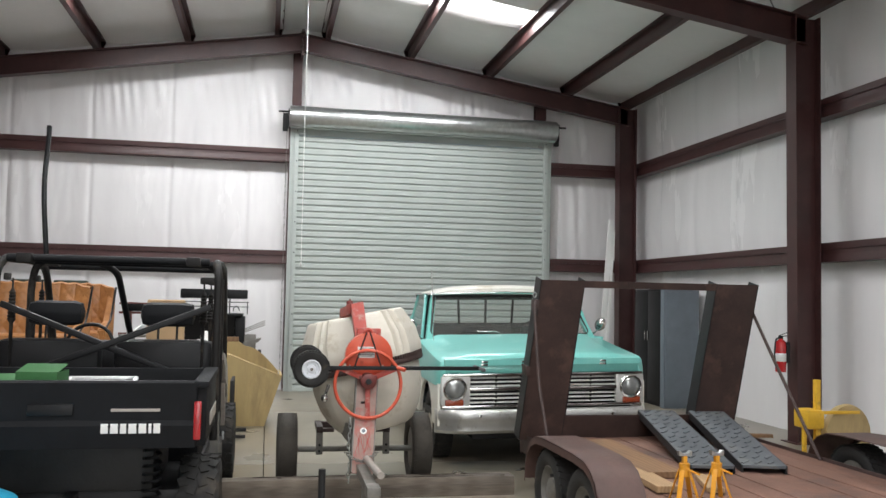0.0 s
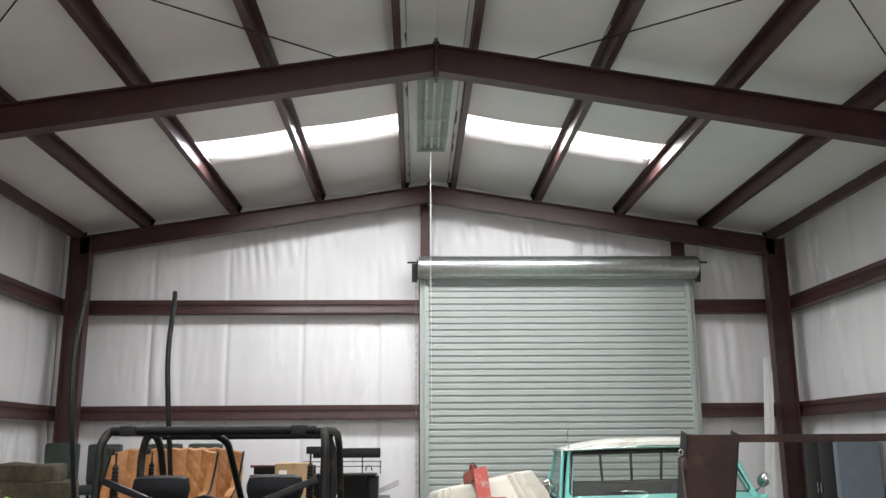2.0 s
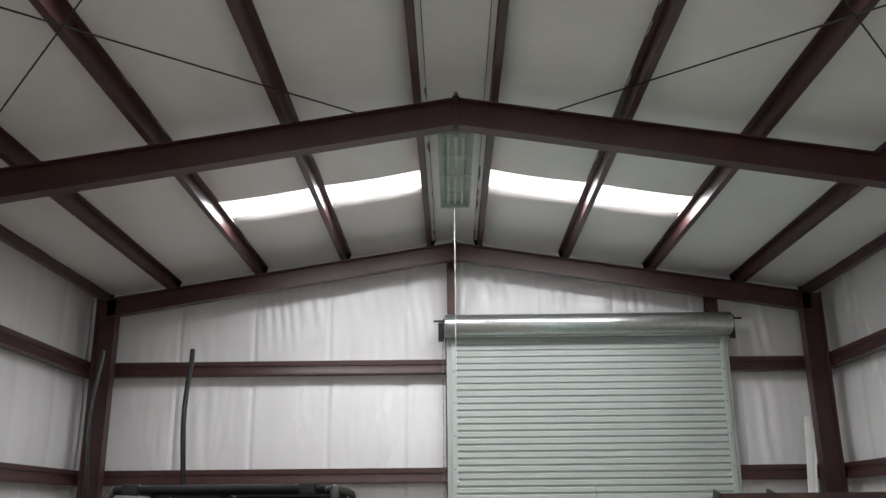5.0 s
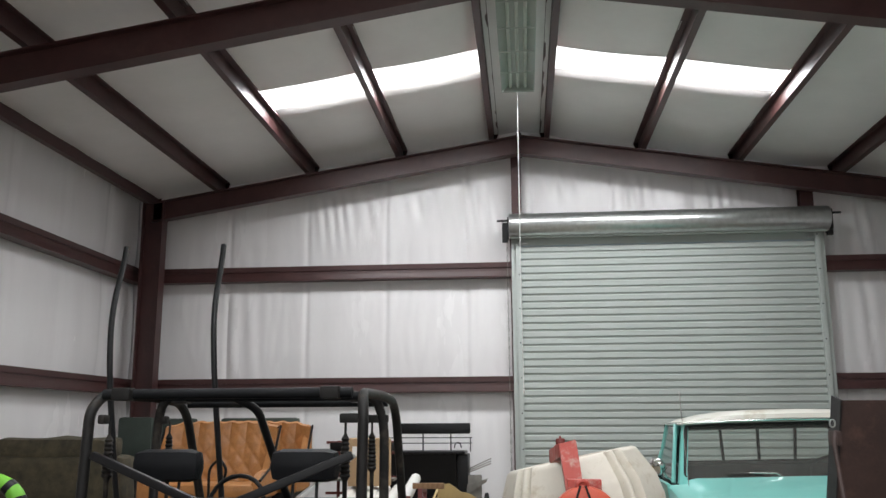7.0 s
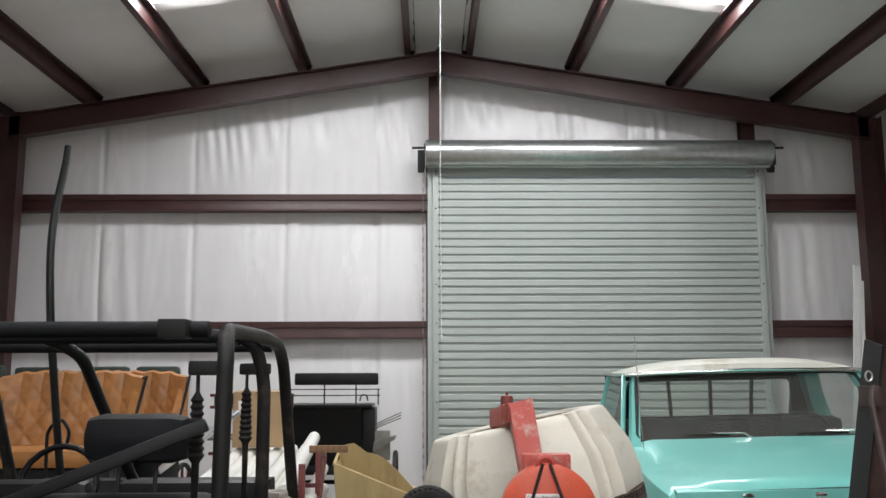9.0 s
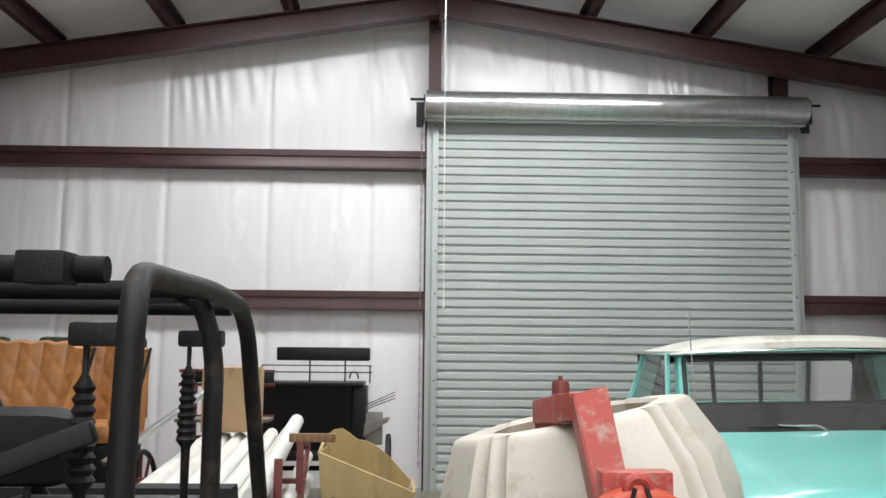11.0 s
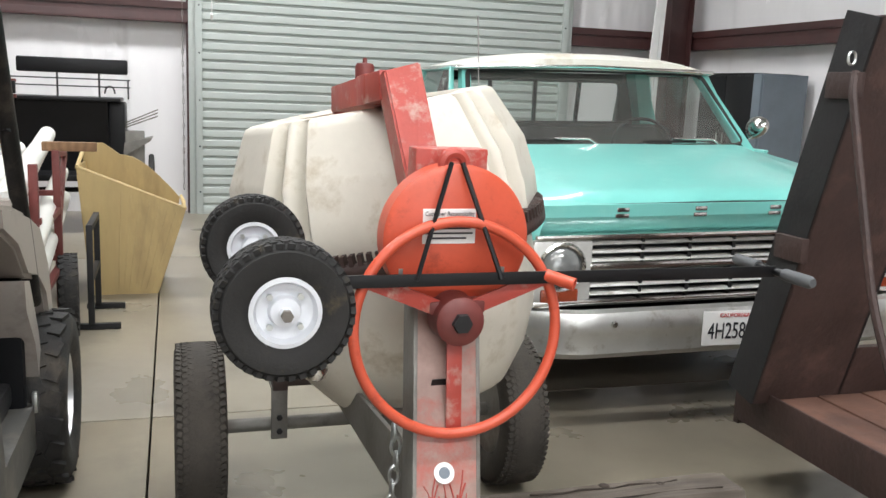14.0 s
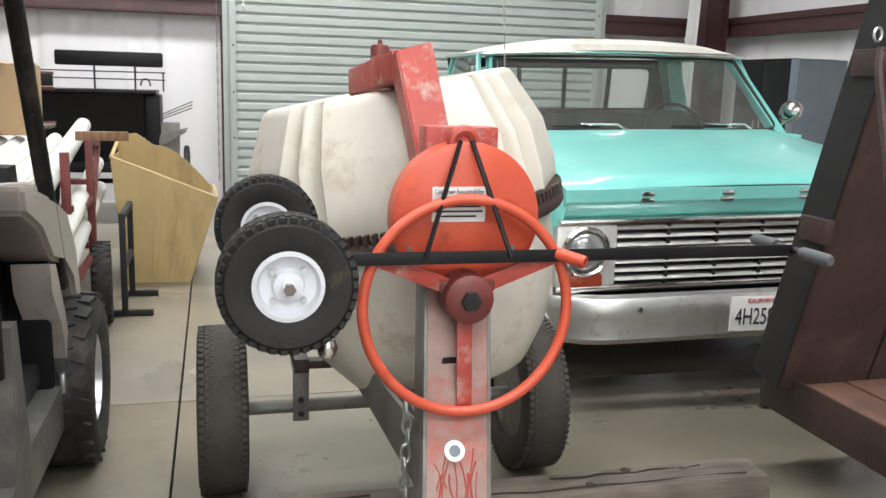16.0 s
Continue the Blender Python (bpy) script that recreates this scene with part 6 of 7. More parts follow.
solid("grey_grate", bm, M_ALU, "grey metal grate leaning in the cargo bed", "grate")


# ---- things along the back and the sides ----
def tufted_sheet(bm, x0, x1, z0, z1, y, lean, nx=7, nz=3, roll=0.06):
    """A buttoned leather back: diamonds between rows of buttons, with a rolled top."""
    cols, rows_n = 84, 36
    rows = []
    for j in range(rows_n + 1):
        v = j / rows_n
        row = []
        for i in range(cols + 1):
            u = i / cols
            a, b = u * nx, v * nz
            d1, d2 = abs(math.sin(math.pi * (a + b) / 1.0)), abs(math.sin(math.pi * (a - b) / 1.0))
            puff = 0.020 * (min(d1, d2) ** 0.5) * (1 - v * 0.7) + 0.022 * abs(math.sin(math.pi * a)) ** 0.6 * v
            edge = 0.05 * (abs(2 * u - 1) ** 6)
            top = 0.02 * math.cos(2 * math.pi * (u * nx)) * (1 if v > 0.97 else 0)
            row.append((x0 + (x1 - x0) * u, y + lean * v - puff - edge * 1.5, z0 + (z1 - z0) * v - 0.05 * abs(2 * u - 1) ** 5 + top * 0.3))
        rows.append(row)
    rows.append([(p[0], p[1] + roll * 0.7, p[2] + 0.015) for p in rows[-1]])
    rows.append([(p[0], p[1] + roll * 0.9, p[2] - 0.03) for p in rows[-1]])
    rows.append([(p[0], p[1] + 0.02, z0) for p in rows[-1]])
    loft(bm, rows, False, False)
    return bm


def passenger_wagon():
    th = thing("passenger_wagon", -5.0, -4.6, 0, 0, "black horse-drawn wagon with two tan buttoned leather bench seats", "wagon")
    for k, (x0, x1, y) in enumerate(((-5.44, -4.38, -4.78), (-5.33, -4.27, -3.98))):
        bm = B()
        tufted_sheet(bm, x0, x1, 1.10, 1.63, y, 0.14)
        back = wpart("seat_back", bm, M_LEATHER, th, "tan buttoned leather seat back")
        bm = B()
        box(bm, (x0 + 0.03, y - 0.50, 0.98), (x1 - 0.03, y + 0.0, 1.11), 0.05)
        wpart("seat_cushion", bm, M_LEATHER, th)
        for x, s in ((x0, -1), (x1, 1)):
            bm = B()
            loft(bm, [[(xx, y - 0.48, 0.98), (xx, y - 0.48, 1.14), (xx, y - 0.38, 1.20), (xx, y - 0.18, 1.22), (xx, y - 0.05, 1.36), (xx, y + 0.10, 1.58), (xx, y + 0.16, 1.58), (xx, y + 0.08, 0.98)] for xx in (x - s * 0.06, x + s * 0.015)])
            bmesh.ops.bevel(bm, geom=bm.edges[:], offset=0.012, segments=2, affect="EDGES")
            wpart("seat_arm", bm, M_LEATHER, th)
            bm = B()
            tube(bm, [(x + s * 0.02, y - 0.48, 1.14), (x + s * 0.02, y - 0.18, 1.23), (x + s * 0.02, y - 0.05, 1.37), (x + s * 0.02, y + 0.12, 1.60)], 0.012, 6)
            wpart("arm_piping", bm, M_BLACK, th)
        wpart("seat_box", box(B(), (x0 + 0.02, y - 0.46, 0.62), (x1 - 0.02, y + 0.05, 0.98), 0.02), M_BLACK, th)
        wpart("foot_board", box(B(), (x0 - 0.02, y - 0.95, 0.60), (x1 + 0.02, y + 0.1, 0.66), 0.01), M_BLACK, th)
    wpart("body", box(B(), (-5.5, -5.75, 0.50), (-4.5, -3.6, 0.61), 0.02), M_BLACK, th)
    for x in (-5.7, -4.3):
        for y in (-5.6, -3.8):
            bm = B()
            tube(bm, [(x, y + 0.42 * math.cos(t), 0.44 + 0.42 * math.sin(t)) for t in [2 * math.pi * i / 32 for i in range(33)]], 0.02, 8, False)
            w = wpart("wheel", bm, M_BLACK, th)
            bm = B()
            for k in range(12):
                t = 2 * math.pi * k / 12
                tube(bm, [(x, y, 0.44), (x, y + 0.41 * math.cos(t), 0.44 + 0.41 * math.sin(t))], 0.012, 6)
            wpart("spokes", bm, M_MAROON, th)
    bm = B()
    for y in (-5.6, -3.8):
        tube(bm, [(-5.7, y, 0.44), (-4.3, y, 0.44)], 0.025, 8)
    wpart("axles", bm, M_BLACK, th)
    bm = B()
    tube(bm, bend([(-4.72, -5.5, 0.6), (-4.72, -5.52, 1.26), (-4.62, -5.55, 1.34), (-4.56, -5.55, 1.25), (-4.58, -5.54, 1.17)], 0.06, 5), 0.012, 8)
    wpart("hand_hook", bm, M_BLACK, th)


    for x in (-4.50, -5.36):
        bm = B()
        tube(bm, bend([(x + 0.02, -5.72, 0.56), (x + 0.01, -5.9, 1.2), (x - 0.03, -6.03, 1.98), (x - 0.09, -5.95, 2.5), (x - 0.12, -5.70, 3.02), (x - 0.13, -5.66, 3.12)], 0.25, 5), 0.024, 10)
        wpart("shaft", bm, M_BLACK, th, "curved black shaft standing upright")


passenger_wagon()


def dark_seat(x, y, z):
    th = thing("dark_wagon_seat", x, y, 0, 0, "dark green vinyl seat standing behind the tan wagon seats", "seat", "dark seats")
    bm = B()
    box(bm, (x - 0.24, y - 0.06, z - 0.55), (x + 0.24, y + 0.06, z), 0.05)
    wpart("backrest", bm, M_DKGREEN, th)
    bm = B()
    for dx in (-0.2, 0.2):
        box(bm, (x + dx - 0.02, y - 0.03, 0), (x + dx + 0.02, y + 0.03, z - 0.5), 0.004)
        box(bm, (x + dx - 0.02, y - 0.40, 0), (x + dx + 0.02, y - 0.36, z - 0.62), 0.004)
    wpart("legs", bm, M_BLACK, th)
    wpart("seat", box(B(), (x - 0.24, y - 0.42, z - 0.68), (x + 0.24, y, z - 0.55), 0.04), M_DKGREEN, th)


for x, y, z in ((-5.75, -1.6, 1.70), (-5.2, -1.6, 1.70), (-7.3, -1.2, 1.72), (-6.7, -1.2, 1.70)):
    dark_seat(x, y, z)


def black_carriage():
    th = thing("black_carriage", -3.4, -0.95, 0, 0, "black horse carriage with a railed seat beside the roll-up door", "carriage")
    y = -0.95
    bm = B()
    prism(bm, [(y - 0.05, 0.56), (y - 0.18, 1.23), (y + 0.35, 1.25), (y + 0.4, 0.56)], "x", -3.92, -3.0)
    wpart("body", bm, M_BLACK, th)
    wpart("body_cap", box(B(), (-3.95, y - 0.21, 1.225), (-2.88, y + 0.38, 1.26), 0.01), M_BLACK, th)
    wpart("seat_back_bar", box(B(), (-3.80, y - 0.02, 1.48), (-2.82, y + 0.05, 1.62), 0.02), M_BLACK, th, "padded black back bar")
    bm = B()
    for x in (-3.45, -3.08):
        tube(bm, [(x, y, 1.25), (x, y, 1.5)], 0.009, 6)
    for z in (1.36, 1.43):
        tube(bm, [(-3.95, y, z), (-2.80, y, z)], 0.007, 6)
    for x in (-3.95, -2.82):
        tube(bm, [(x, y, 1.25), (x, y, 1.43)], 0.007, 6)
    wpart("seat_rail", bm, M_IRON, th)
    bm = B()
    tube(bm, [(-2.98 + 0.045 * math.cos(t), y - 0.1, 1.30 + 0.07 * math.sin(t)) for t in [i * math.pi / 8 for i in range(9)]], 0.009, 6)
    wpart("rein_loop", bm, M_IRON, th)
    wpart("toe_board", box(B(), (-3.92, y - 0.45, 0.50), (-2.9, y + 0.3, 0.56), 0.01), M_BLACK, th)
    wpart("side_panel", box(B(), (-3.0, y - 0.1, 0.56), (-2.85, y + 0.35, 1.22), 0.02), M_BLACK, th)
    bm = B()
    prism(bm, [(-2.88, 0.7), (-2.62, 0.86), (-2.60, 0.9), (-2.86, 0.84)], "y", y - 0.1, y + 0.1)
    for k in range(3):
        beam(bm, (-2.86, y - 0.05 + 0.05 * k, 0.98 + 0.02 * k), (-2.55, y - 0.05 + 0.05 * k, 1.10 + 0.03 * k), 0.02, 0.012)
    box(bm, (-2.88, y - 0.08, 0.62), (-2.68, y + 0.08, 0.95), 0.01)
    wpart("mud_guard", bm, M_GREYSTEEL, th)
    for x in (-3.9, -2.62):
        w = tyre(th, "wheel", (x + 3.4, 0.1, 0.36), (1, 0, 0), 0.36, 0.31, 0.05, M_RUBBER)
        bm = B()
        for k in range(10):
            t = 2 * math.pi * k / 10
            tube(bm, [(0, 0, 0), (0, 0.32 * math.cos(t), 0.32 * math.sin(t))], 0.012, 6)
        part("spokes", bm, M_BLACK, w)
    bm = B()
    tube(bm, [(-3.9, y + 0.1, 0.36), (-2.62, y + 0.1, 0.36)], 0.025, 8)
    wpart("axle", bm, M_BLACK, th)


black_carriage()


def feed_bin():
    th = thing("feed_bin", -2.7, -3.6, 0, 0, "tan moulded plastic bin with a slanted scoop front", "bin")
    F = [(-2.95, 0.0), (-2.53, 0.0), (-2.34, 0.585), (-3.02, 0.86)]
    bm = B()
    prism(bm, F, "y", -3.87, -3.85)
    wpart("front_panel", bm, M_BIN, th)
    for k in range(7):
        t = 0.40 + 0.085 * k
        a = Vector((-2.95 + 0.42 * t, -3.871, 0.02))
        b = Vector((-3.02 + 0.68 * t, -3.871, 0.86 - 0.275 * t - 0.05))
        bm = B()
        beam(bm, a, b, 0.008, 0.008, (0, 1, 0), 0.003)
        wpart("panel_bead", bm, M_BIN, th)
    curve = [(-3.0, 0.0), (-2.5, 0.0), (-2.37, 0.60)] + [(-2.42 - 0.36 * t, 0.66 + 0.25 * math.sin(t * math.pi / 2)) for t in [k / 8 for k in range(9)]] + [(-2.84, 0.955), (-2.90, 0.995), (-2.97, 0.985), (-3.03, 0.93)]
    bm = B()
    prism(bm, curve, "y", -3.34, -3.32)
    wpart("back_panel", bm, M_BIN, th)
    for a, b in (((-2.53, 0.0), (-2.34, 0.585)), ((-2.95, 0.0), (-3.02, 0.86))):
        bm = B()
        loft(bm, [[(a[0] - 0.008, y, a[1]), (a[0] + 0.008, y, a[1]), (b[0] + 0.008, y, b[1]), (b[0] - 0.008, y, b[1])] for y in (-3.85, -3.34)])
        wpart("side_panel", bm, M_BIN, th)
    wpart("bottom", box(B(), (-2.95, -3.85, 0.0), (-2.53, -3.34, 0.015)), M_BIN, th)
    bm = B()
    tube(bm, [(-3.02, -3.86, 0.865), (-2.34, -3.86, 0.59)], 0.012, 8)
    tube(bm, [(-2.34, -3.86, 0.59), (-2.36, -3.33, 0.61)], 0.012, 8)
    tube(bm, [(-3.02, -3.86, 0.865), (-3.03, -3.33, 0.93)], 0.014, 8)
    wpart("rolled_rim", bm, M_BIN, th)


feed_bin()


def pipe_rack():
    th = thing("pipe_rack", -3.35, -4.9, 0, 0, "maroon welded angle-iron rack with pale worn edges", "rack")
    bm = B()
    for x in (-3.98, -3.03):
        for y in (-5.7, -4.85):
            z = 1.05 if x > -3.5 else 0.80
            beam(bm, (x, y, 0.0), (x, y, z), 0.04, 0.04, (0, 1, 0))
    for y, z in ((-5.7, 0.785), (-4.85, 0.815), (-4.85, 0.45), (-5.7, 0.45)):
        beam(bm, (-4.0, y, z), (-3.0, y, z), 0.035, 0.03)
    for x in (-3.98, -3.03):
        beam(bm, (x, -5.7, 0.4), (x, -4.85, 0.4), 0.035, 0.035)
        beam(bm, (x, -5.7, 0.72), (x, -4.85, 0.72), 0.035, 0.035)
    beam(bm, (-3.03, -4.85, 0.6), (-3.03, -4.45, 1.0), 0.03, 0.03)
    beam(bm, (-3.03, -4.85, 1.03), (-3.03, -4.45, 1.0), 0.03, 0.03)
    wpart("frame", bm, M_MAROON, th)
    bm = B()
    beam(bm, (-3.1, -4.83, 1.07), (-2.82, -4.83, 1.07), 0.05, 0.05)
    wpart("wood_block", bm, M_BROWNWOOD, th)


pipe_rack()
for k, (dx, dz, r) in enumerate(((0, 0.0, 0.052), (0.11, 0.0, 0.052), (0.22, 0.0, 0.052), (0.33, 0.0, 0.05), (0.44, 0.0, 0.05), (0.55, 0.0, 0.05), (0.645, 0.085, 0.055), (0.72, -0.13, 0.05), (0.72, -0.28, 0.05))):
    bm = B()
    a, b = Vector((-3.72 + dx, -6.12, 0.835 + dz)), Vector((-3.92 + dx, -3.2 + 0.08 * (k % 3), 0.925 + dz * 1.3))
    d, u, v = axes(b - a)
    rings = [ring_at(a, u, v, r, 20), ring_at(b, u, v, r, 20), ring_at(b, u, v, r - 0.006, 20), ring_at(b - d * 0.3, u, v, r - 0.006, 20)]
    loft(bm, rings)
    solid("pvc_pipe", bm, M_PVC, "long white plastic pipe lying on the rack", "pipe", "white pipes", smooth=True)
bm = B()
beam(bm, (-4.15, -5.0, 0.93), (-3.72, -4.4, 1.32), 0.05, 0.035)
solid("aluminium_tube", bm, M_ALU, "pale square aluminium tube leaning on the rack", "tube")


def cardboard_box():
    th = thing("cardboard_box", -3.72, -3.5, 0.985, 4, "tall closed brown cardboard box standing on the white pipes", "cardboard box")
    bm = B()
    box(bm, (-0.215, -0.12, 0), (0.215, 0.12, 0.47), 0.006)
    part("body", bm, M_CARD, th)
    part("flap", beam(B(), (0, -0.12, 0.472), (0, 0.0, 0.482), 0.42, 0.004, (0, 0, 1), 0), M_CARD, th)
    part("tape", box(B(), (-0.025, -0.122, 0.40), (0.025, -0.1195, 0.476)), M_PINE, th)
    part("label", box(B(), (-0.17, -0.1225, 0.30), (-0.08, -0.1195, 0.40)), M_WHITE, th)


cardboard_box()


def plough_bench(y, z):
    th = thing("maroon_implement", -4.0, y, 0, 0, "maroon painted iron implement frame with dark seat board", "farm implement")
    bm = B()
    for x in (-4.3, -3.72):
        beam(bm, (x, y, 0), (x, y, z), 0.035, 0.035, (0, 1, 0))
    for zz in (z - 0.02, z - 0.14, z - 0.42, z - 0.6):
        beam(bm, (-4.45, y, zz), (-3.6, y, zz), 0.03, 0.03)
    wpart("frame", bm, M_MAROON, th)
    wpart("board", box(B(), (-4.4, y - 0.05, z - 0.12), (-3.6, y - 0.02, z - 0.02), 0.008), M_BLACK, th)
    wpart("shelf", box(B(), (-4.4, y - 0.3, z - 0.45), (-3.6, y, z - 0.42), 0.006), M_GREYSTEEL, th)


plough_bench(-2.3, 1.42)


def wheel_stand():
    th = thing("wheel_stand", -2.85, -4.6, 0, 0, "black square-tube stand holding a small tyre", "stand")
    bm = B()
    for y in (-4.75, -4.25):
        beam(bm, (-2.95, y, 0.02), (-2.72, y, 0.02), 0.035, 0.035)
        beam(bm, (-2.88, y, 0.02), (-2.88, y, 0.62), 0.035, 0.035, (0, 1, 0))
    beam(bm, (-2.88, -4.75, 0.30), (-2.88, -4.25, 0.30), 0.035, 0.035)
    beam(bm, (-2.88, -4.75, 0.60), (-2.88, -4.25, 0.60), 0.035, 0.035)
    wpart("frame", bm, M_IRON, th)


wheel_stand()
w_th = thing("small_tyre", -2.99, -4.85, 0.0, 6, "small worn tyre leaning against the black stand", "tyre")
tyre(w_th, "tyre", (0, 0, 0.235), (1, 0, 0), 0.235, 0.12, 0.11, M_RUBBER, 30, 0.005, 3)
bm = B()
lathe(bm, [(0.12, -0.04), (0.12, 0.04), (0.06, 0.01), (0.002, 0.01)], (0, 0, 0.235), (1, 0, 0), 20)
part("rim", bm, M_GREYSTEEL, w_th)


def steel_cabinet():
    th = thing("steel_cabinet", 3.55, -1.8, 0, 0, "tall black steel cabinet with double doors against the side wall", "cabinet")
    wpart("body", box(B(), (3.28, -2.28, 0.0), (3.80, -1.30, 1.76), 0.01), M_BLACK, th)
    for y in (-2.27, -1.785):
        d = wpart("door", box(B(), (3.262, y, 0.06), (3.279, y + 0.475, 1.73), 0.005), M_BLACK, th)
        bm = B()
        yy = y + 0.43 if y < -2 else y + 0.05
        box(bm, (3.235, yy - 0.012, 0.98), (3.262, yy + 0.012, 1.12), 0.006)
        bmesh.ops.transform(bm, matrix=th.matrix_basis.inverted(), verts=bm.verts[:])
        part("handle", bm, M_CHROME, d)
    th = thing("grey_locker", 3.55, -2.4, 0, 0, "blue-grey steel locker standing beside the black cabinet", "locker")
    wpart("body", box(B(), (3.24, -2.42, 0.0), (3.80, -2.29, 1.75), 0.008), M_LOCKER, th)
    wpart("door", box(B(), (3.26, -2.437, 0.05), (3.68, -2.421, 1.72), 0.004), M_LOCKER, th)
    for z in (1.5, 1.32):
        bm = B()
        lathe(bm, [(0.001, 0), (0.018, 0), (0.018, 0.004), (0.001, 0.004)], (3.46, -2.441, z), (0, 1, 0), 14)
        wpart("vent_cap", bm, M_LOCKER, th)


steel_cabinet()

for k, (xa, xb, ya, w) in enumerate(((2.90, 3.20, -0.66, 0.09), (2.99, 3.25, -0.70, 0.05))):
    bm = B()
    beam(bm, (xa, ya, 0.03), (xb, -0.42, 2.95 - 0.2 * k), w, 0.022, (0, 1, 0))
    solid("leaning_board", bm, M_WHITE, "long white painted board leaning in the corner by the column", "board", "leaning boards")


def extinguisher():
    th = thing("fire_extinguisher", 3.22, -5.47, 0.80, 0, "red fire extinguisher hanging on the steel column", "fire extinguisher")
    bm = B()
    lathe(bm, [(0.002, 0), (0.055, 0.0), (0.06, 0.01), (0.06, 0.30), (0.05, 0.345), (0.025, 0.365), (0.02, 0.38), (0.002, 0.38)], (0, 0, 0), (0, 0, 1), 28)
    part("cylinder", bm, M_FIRE, th)
    bm = B()
    lathe(bm, [(0.0605, 0.12), (0.0612, 0.121), (0.0612, 0.21), (0.0605, 0.211)], (0, 0, 0), (0, 0, 1), 28)
    part("label_band", bm, M_WHITE, th)
    bm = B()
    box(bm, (-0.02, -0.02, 0.375), (0.02, 0.02, 0.41), 0.005)
    beam(bm, (-0.02, 0, 0.41), (0.09, 0, 0.45), 0.018, 0.008)
    beam(bm, (-0.02, 0, 0.395), (0.08, 0, 0.41), 0.018, 0.008)
    part("valve", bm, M_BLACK, th)
    bm = B()
    tube(bm, bend([(-0.02, 0, 0.39), (-0.07, -0.01, 0.37), (-0.085, -0.01, 0.2), (-0.075, -0.01, 0.08)], 0.04), 0.009, 8)
    part("hose", bm, M_BLACK, th)
    part("bracket", box(B(), (0.06, -0.03, 0.1), (0.10, 0.03, 0.34), 0.004), M_IRON, th)


extinguisher()


def yellow_cart():
    th = thing("yellow_cart", 2.55, -7.0, 0, 0, "yellow steel hand cart with a tan wheel beside the trailer", "hand cart")
    bm = B()
    beam(bm, (2.60, -7.05, 0.0), (2.60, -7.05, 0.86), 0.05, 0.05, (0, 1, 0))
    beam(bm, (2.60, -7.05, 0.55), (3.05, -7.05, 0.55), 0.03, 0.03)
    wpart("post", bm, M_YELLOW, th)
    wpart("tray", box(B(), (2.46, -7.12, 0.40), (2.64, -6.88, 0.58), 0.03), M_YELLOW, th)
    bm = B()
    beam(bm, (2.50, -7.0, 0.0), (2.50, -7.0, 0.42), 0.035, 0.035, (0, 1, 0))
    wpart("leg", bm, M_YELLOW, th)
    bm = B()
    lathe(bm, [(0.20, -0.03), (0.30, -0.035), (0.31, 0.0), (0.30, 0.035), (0.20, 0.03)], (2.98, -6.95, 0.31), (0.25, -1, 0), 36)
    rings_ob = wpart("wheel", bm, M_BIN, th, "tan painted wheel")
    bm = B()
    tube(bm, [(2.62, -6.95, 0.31), (2.98, -6.95, 0.31)], 0.02, 8)
    wpart("axle", bm, M_IRON, th)


yellow_cart()
for k, (a, b, w) in enumerate((((2.0, -5.3, 0.03), (2.9, -5.9, 0.03), 0.07), ((2.2, -5.9, 0.03), (3.2, -5.1, 0.03), 0.05), ((1.9, -5.0, 0.06), (3.1, -5.5, 0.085), 0.09), ((2.1, -6.3, 0.03), (3.0, -6.5, 0.03), 0.06))):
    bm = B()
    beam(bm, a, b, w, 0.035)
    solid("scrap_lumber", bm, M_PINE if k % 2 else M_BROWNWOOD, "short piece of scrap lumber lying on the floor", "lumber", "scrap lumber")


def covered_load():
    th = thing("covered_couch", -6.6, -4.8, 0, 0, "large couch under an olive brown patterned cover", "covered couch")
    for name, lo, hi in (("cover_base", (-7.6, -5.2, 0.0), (-5.80, -4.4, 0.95)), ("cover_back", (-7.4, -4.9, 0.9), (-5.82, -4.42, 1.33)), ("cover_cushion", (-7.0, -4.85, 1.28), (-5.95, -4.46, 1.50))):
        bm = B()
        box(bm, lo, hi, 0.07)
        bmesh.ops.subdivide_edges(bm, edges=bm.edges[:], cuts=3, use_grid_fill=True)
        for v in bm.verts:
            v.co += Vector((noise.noise(v.co * 3.1), noise.noise(v.co * 2.7 + Vector((5, 0, 0))), noise.noise(v.co * 3.3 + Vector((0, 7, 0))))) * 0.03 * (1 if v.co.z > 0.1 else 0)
        wpart(name, bm, M_OLIVE, th)


covered_load()


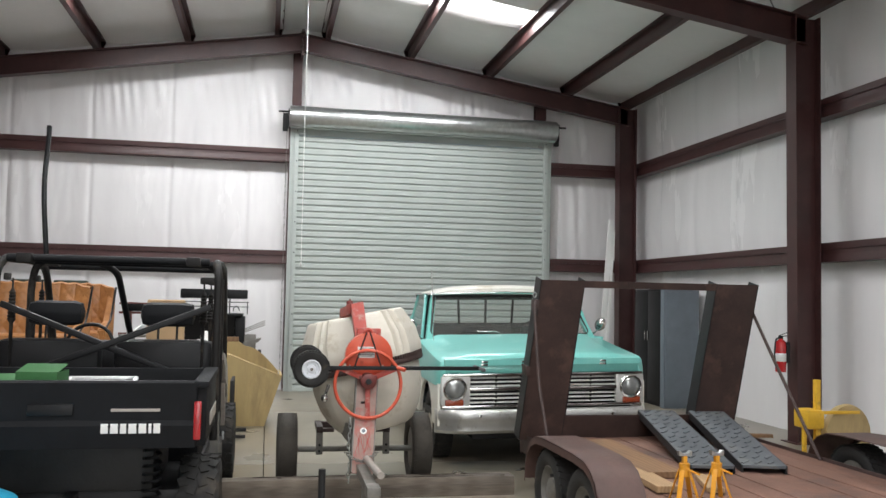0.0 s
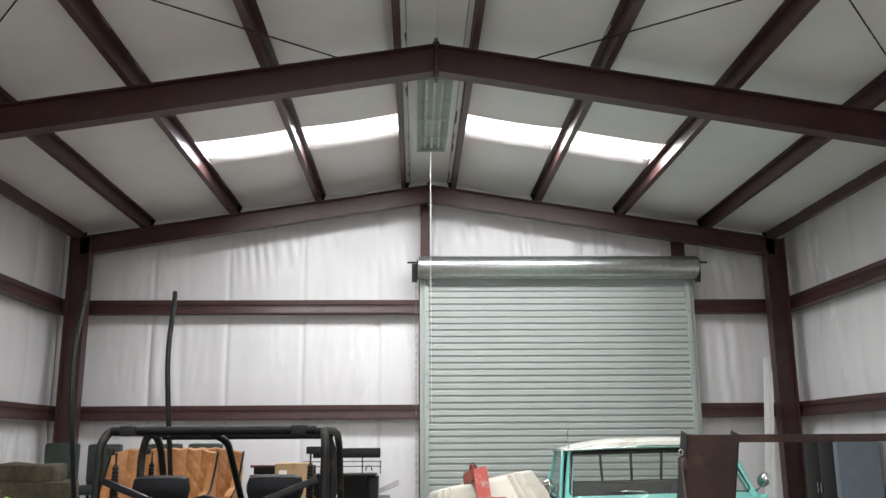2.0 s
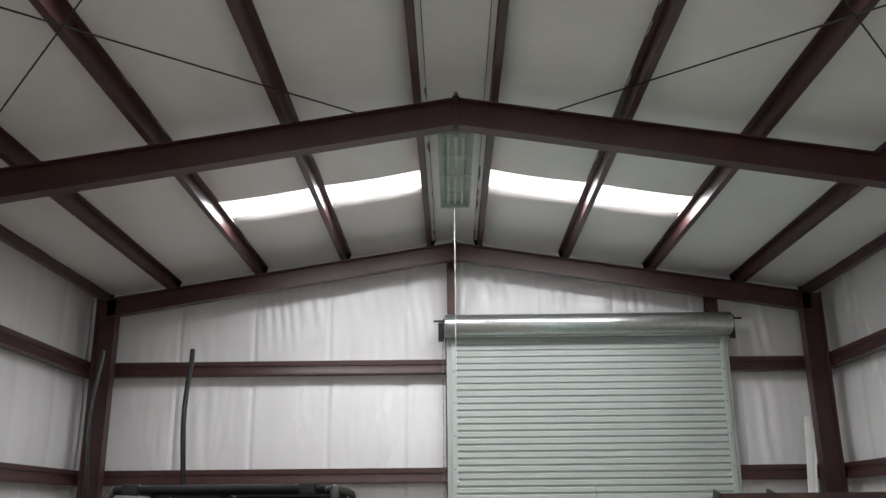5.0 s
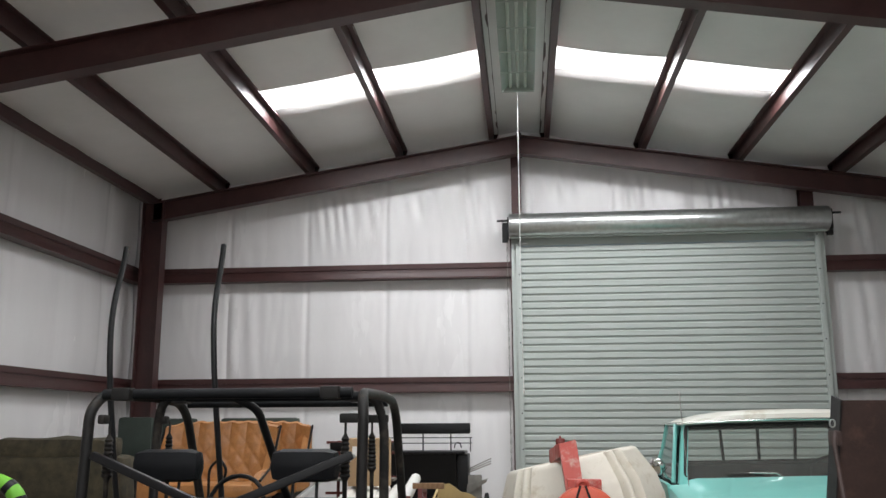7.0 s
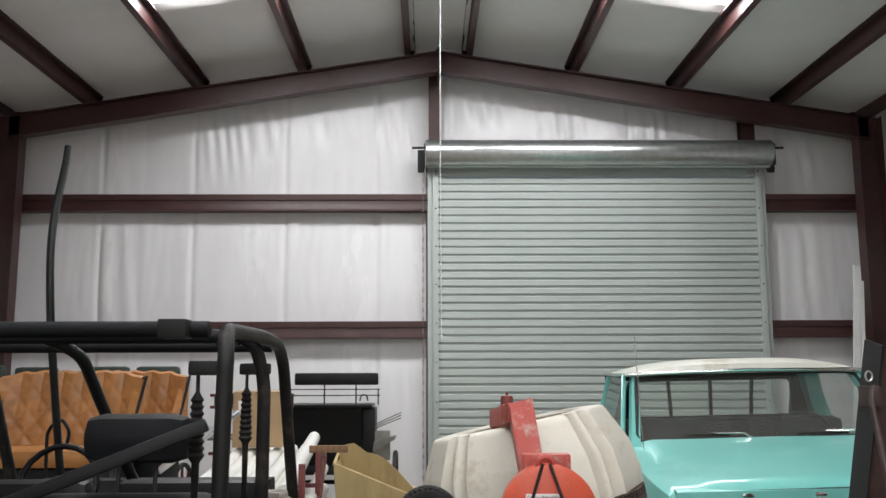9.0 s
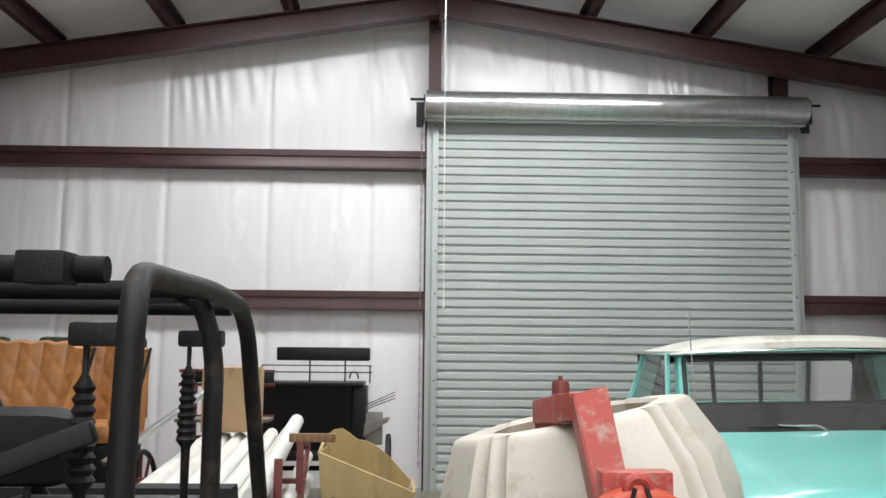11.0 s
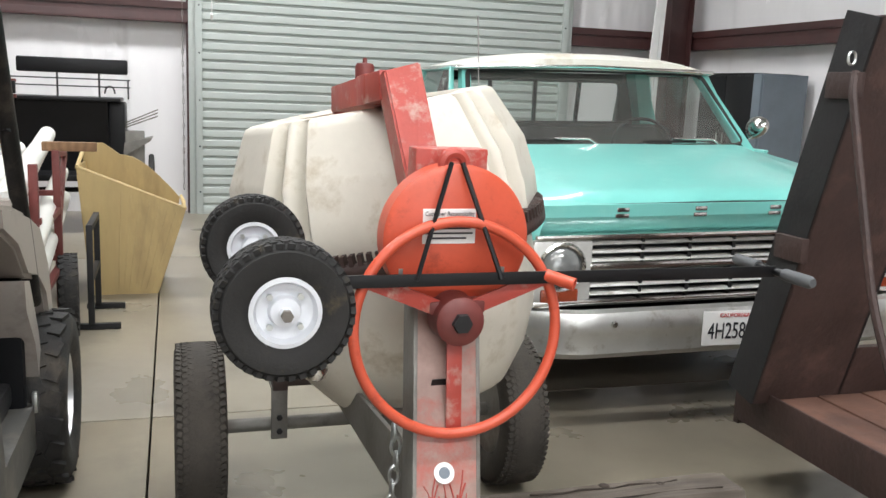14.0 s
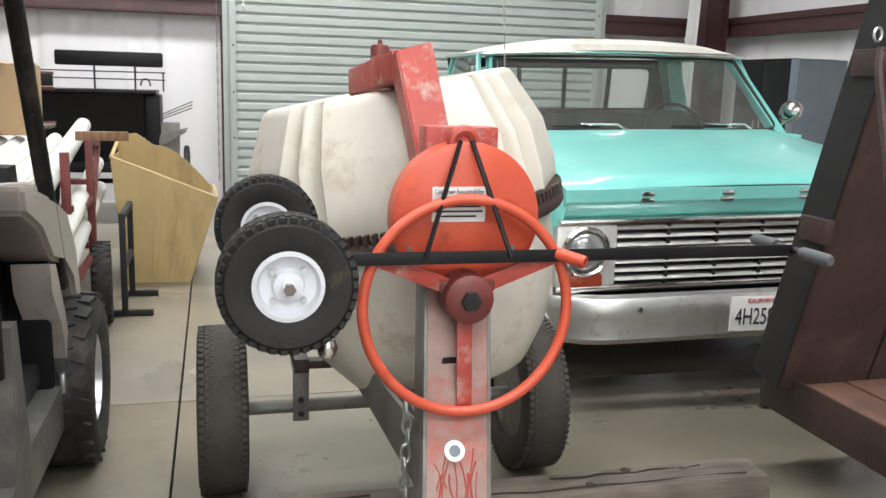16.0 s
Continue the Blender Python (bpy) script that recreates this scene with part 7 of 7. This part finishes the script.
def second_cart():
    th = thing("dark_utility_cart", -5.2, -8.8, 0, 0, "dark steel utility cart partly hidden behind the vehicle", "cart")
    bm = B()
    beam(bm, (-6.4, -8.75, 1.16), (-4.42, -8.75, 1.16), 0.10, 0.07)
    wpart("top_rail", bm, M_RUST, th)
    wpart("tub", box(B(), (-6.4, -9.3, 0.5), (-4.5, -8.72, 1.12), 0.05), M_BLACK, th)
    for x in (-6.1, -4.75):
        for y in (-9.28, -8.8):
            w = tyre(th, "wheel", (x + 5.2, y + 8.8, 0.28), (0, -1, 0), 0.28, 0.15, 0.12, M_RUBBER, 18, 0.012, 2)
    bm = B()
    for x in (-6.1, -4.75):
        box(bm, (x - 0.04, -9.2, 0.25), (x + 0.04, -8.85, 0.5), 0.01)
    wpart("legs", bm, M_IRON, th)


second_cart()
bm = B()
pts = bend([(-5.30, -8.1, 1.30), (-5.10, -8.1, 1.34), (-4.88, -8.1, 1.28), (-4.80, -8.1, 1.02), (-4.80, -8.1, 0.6), (-4.80, -8.1, 0.0)], 0.16, 6)
tube(bm, pts, 0.045, 12)
noodle = solid("foam_noodle", bm, M_LIME, "lime green foam tube wrapped with black tape", "foam tube", smooth=True)
for k in range(1, len(pts) - 1, 3):
    bm = B()
    a, b = Vector(pts[k]), Vector(pts[k + 1])
    if (b - a).length > 0.004:
        d = (b - a).normalized()
        tube(bm, [a - d * 0.012, a + d * 0.026], 0.047, 12)
        part("tape_ring", bm, M_BLACK, noodle)
bm = B()
tube(bm, [(-5.9, -8.1, 1.33), (-5.02, -8.12, 1.385)], 0.025, 10)
solid("pink_tube", bm, M_PINK, "pink plastic tube resting beside the green one", "tube", smooth=True)


def blue_tub():
    th = thing("blue_ride_on_hood", -4.12, -10.45, 0, 0, "bright blue moulded plastic tub with black rim", "plastic tub")
    bm = B()
    prof = [(0.40, 0.0), (0.44, 0.25), (0.50, 0.45), (0.52, 0.55), (0.47, 0.64), (0.33, 0.71), (0.15, 0.745), (0.01, 0.75)]
    rings = [[(-4.12 + r * 1.15 * math.cos(2 * math.pi * i / 40), -10.45 + r * 0.9 * math.sin(2 * math.pi * i / 40), z) for i in range(40)] for r, z in prof]
    loft(bm, rings)
    wpart("shell", bm, M_CYAN, th)
    bm = B()
    tube(bm, [(-4.12 + 0.605 * math.cos(t), -10.45 + 0.475 * math.sin(t), 0.55) for t in [2 * math.pi * i / 40 for i in range(41)]], 0.018, 8, False)
    wpart("rim", bm, M_BLACK, th)


blue_tub()
